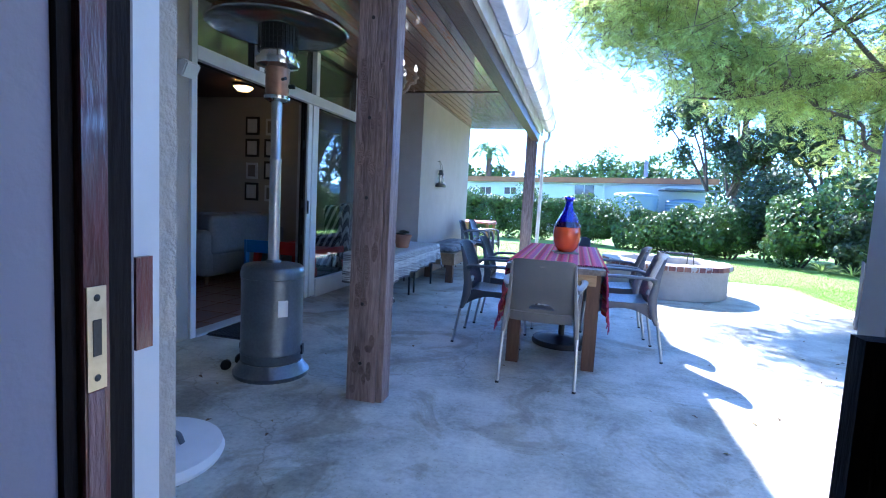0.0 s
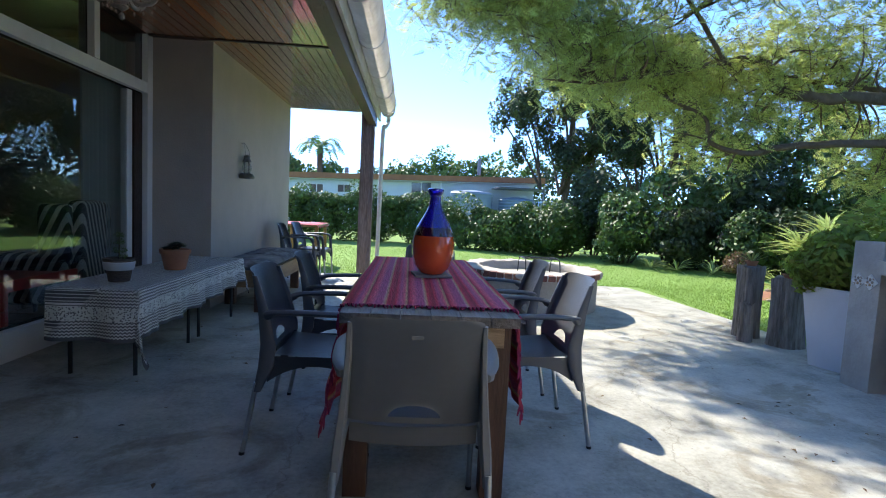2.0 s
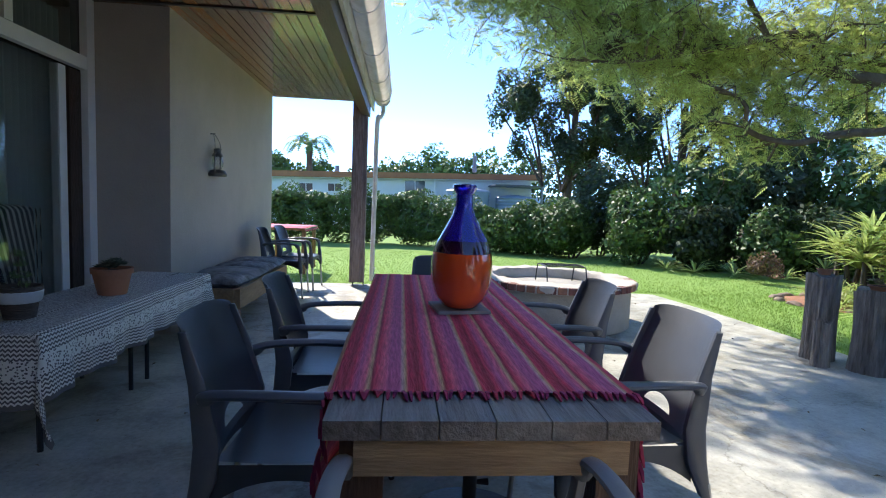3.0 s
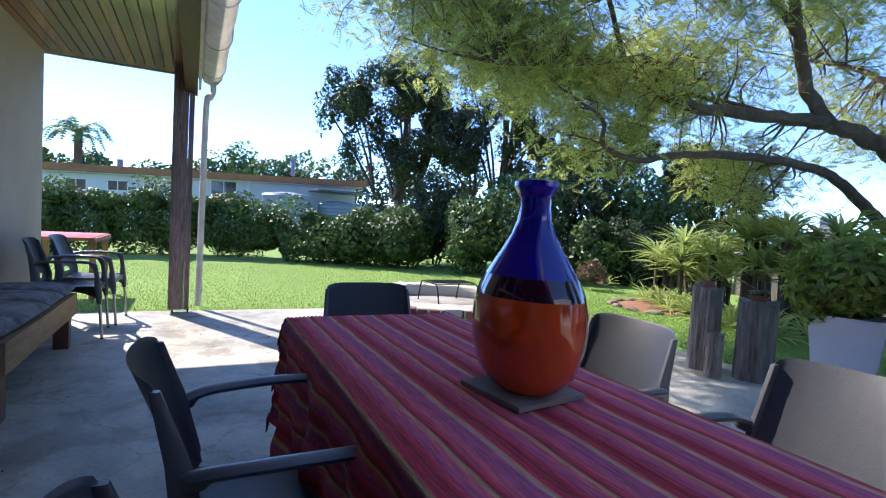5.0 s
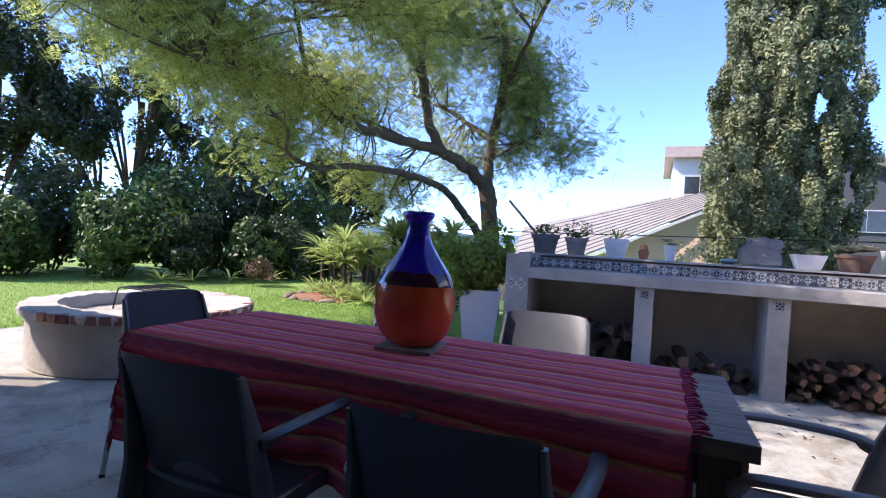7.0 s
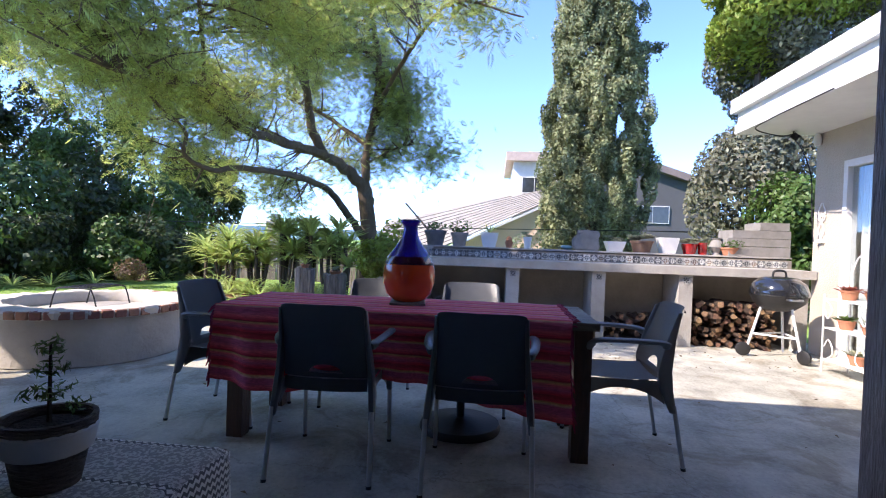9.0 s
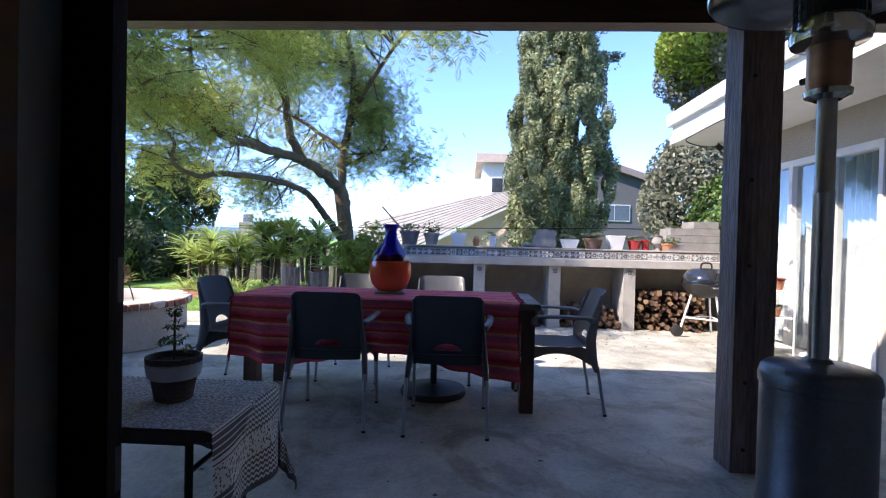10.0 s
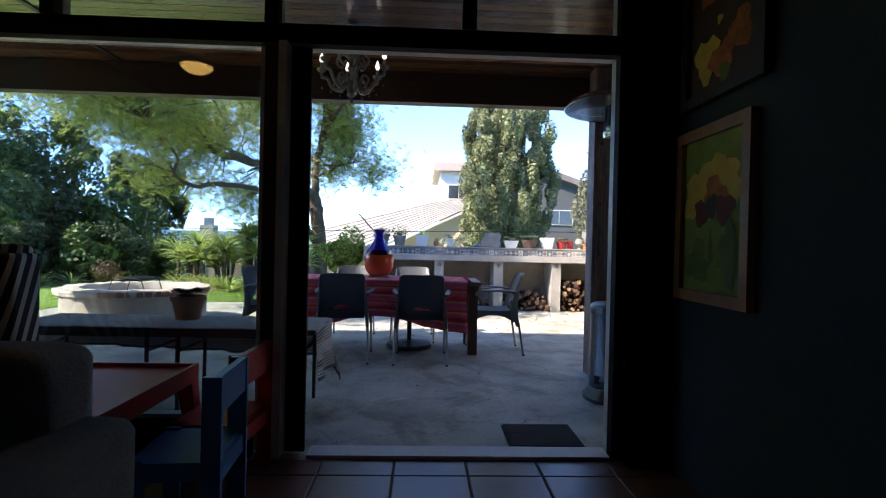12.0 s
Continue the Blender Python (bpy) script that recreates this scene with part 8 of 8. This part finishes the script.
# plant stand with pots before the sliding doors of the south wing
ps = thing("plant_stand", "white scrolled wrought-iron plant stand with three shelves", "plant stand", at=(2.30, 1.60, 0))
for sx in (-0.3, 0.3):
    for sy in (-0.12, 0.12):
        part("upright", T([(sx, sy, 0), (sx, sy, 1.02 if sy < 0 else 0.75)], 0.008, 6), M_WHITE, ps)
    part("scroll", T(bez([(sx, -0.12, 0.95), (sx * 0.7, -0.12, 1.12), (sx * 0.2, -0.12, 1.10), (0, -0.12, 1.26)], 6), 0.007, 6), M_WHITE, ps)
    part("scroll", T(bez([(sx, 0.12, 0.72), (sx * 0.6, 0.12, 0.62), (sx * 0.8, 0.12, 0.52), (sx * 0.95, 0.12, 0.60)], 6), 0.006, 6), M_WHITE, ps)
    part("scroll", T(bez([(sx, 0.12, 0.10), (sx * 0.5, 0.12, 0.20), (sx * 0.7, 0.12, 0.32), (sx * 0.95, 0.12, 0.24)], 6), 0.006, 6), M_WHITE, ps)
for z in (0.12, 0.42, 0.70):
    part("shelf", B(-0.30, -0.12, z, 0.30, 0.12, z + 0.012), M_WHITE, ps)
M_BROM = leafmat("red_bromeliad", (0.40, 0.10, 0.07), (0.2, 0.06, 0.04), 0.2)
for x, z, m_ in ((-0.18, 0.712, M_BROM), (0.14, 0.712, M_BROM), (-0.15, 0.432, M_SUCC), (0.16, 0.432, M_HEDGE), (0.0, 0.132, M_SUCC)):
    t = pot("plant_pot", "small terracotta pot with a fleshy rosette on the white stand", (2.30 + x, 1.60, z), 0.075, 0.09, M_TERRA)
    bm = rosette(bmesh.new(), (0, 0, 0.08), 18, 0.14, 0.05, 0.7, seed=int(x * 100))
    part("leaves", bm, m_, t)

# fallen leaves on the patio
M_DRY = mat("dry_leaf", (0.20, 0.13, 0.06), (0.09, 0.05, 0.03), rough=0.9, island=0.4)
n = 260
lx, ly = RNG.uniform(-2.0, 4.0, n), RNG.uniform(1.5, 10.3, n)
lx[:120], ly[:120] = RNG.uniform(2.2, 3.6, 120), RNG.uniform(1.6, 5.5, 120)
pts_ = np.stack([lx, ly, np.full(n, 0.006)], 1)
nr_ = np.stack([RNG.normal(scale=0.15, size=n), RNG.normal(scale=0.15, size=n), np.ones(n)], 1)
v_, f_ = leaves(pts_, nr_, 0.032, 0.45, 0.3)
o = new("fallen_leaves", array_mesh("fallen_leaves", v_, f_, M_DRY))
tagged(o, "scattered small dry brown leaves on the concrete", "fallen leaves", kind="stuff")
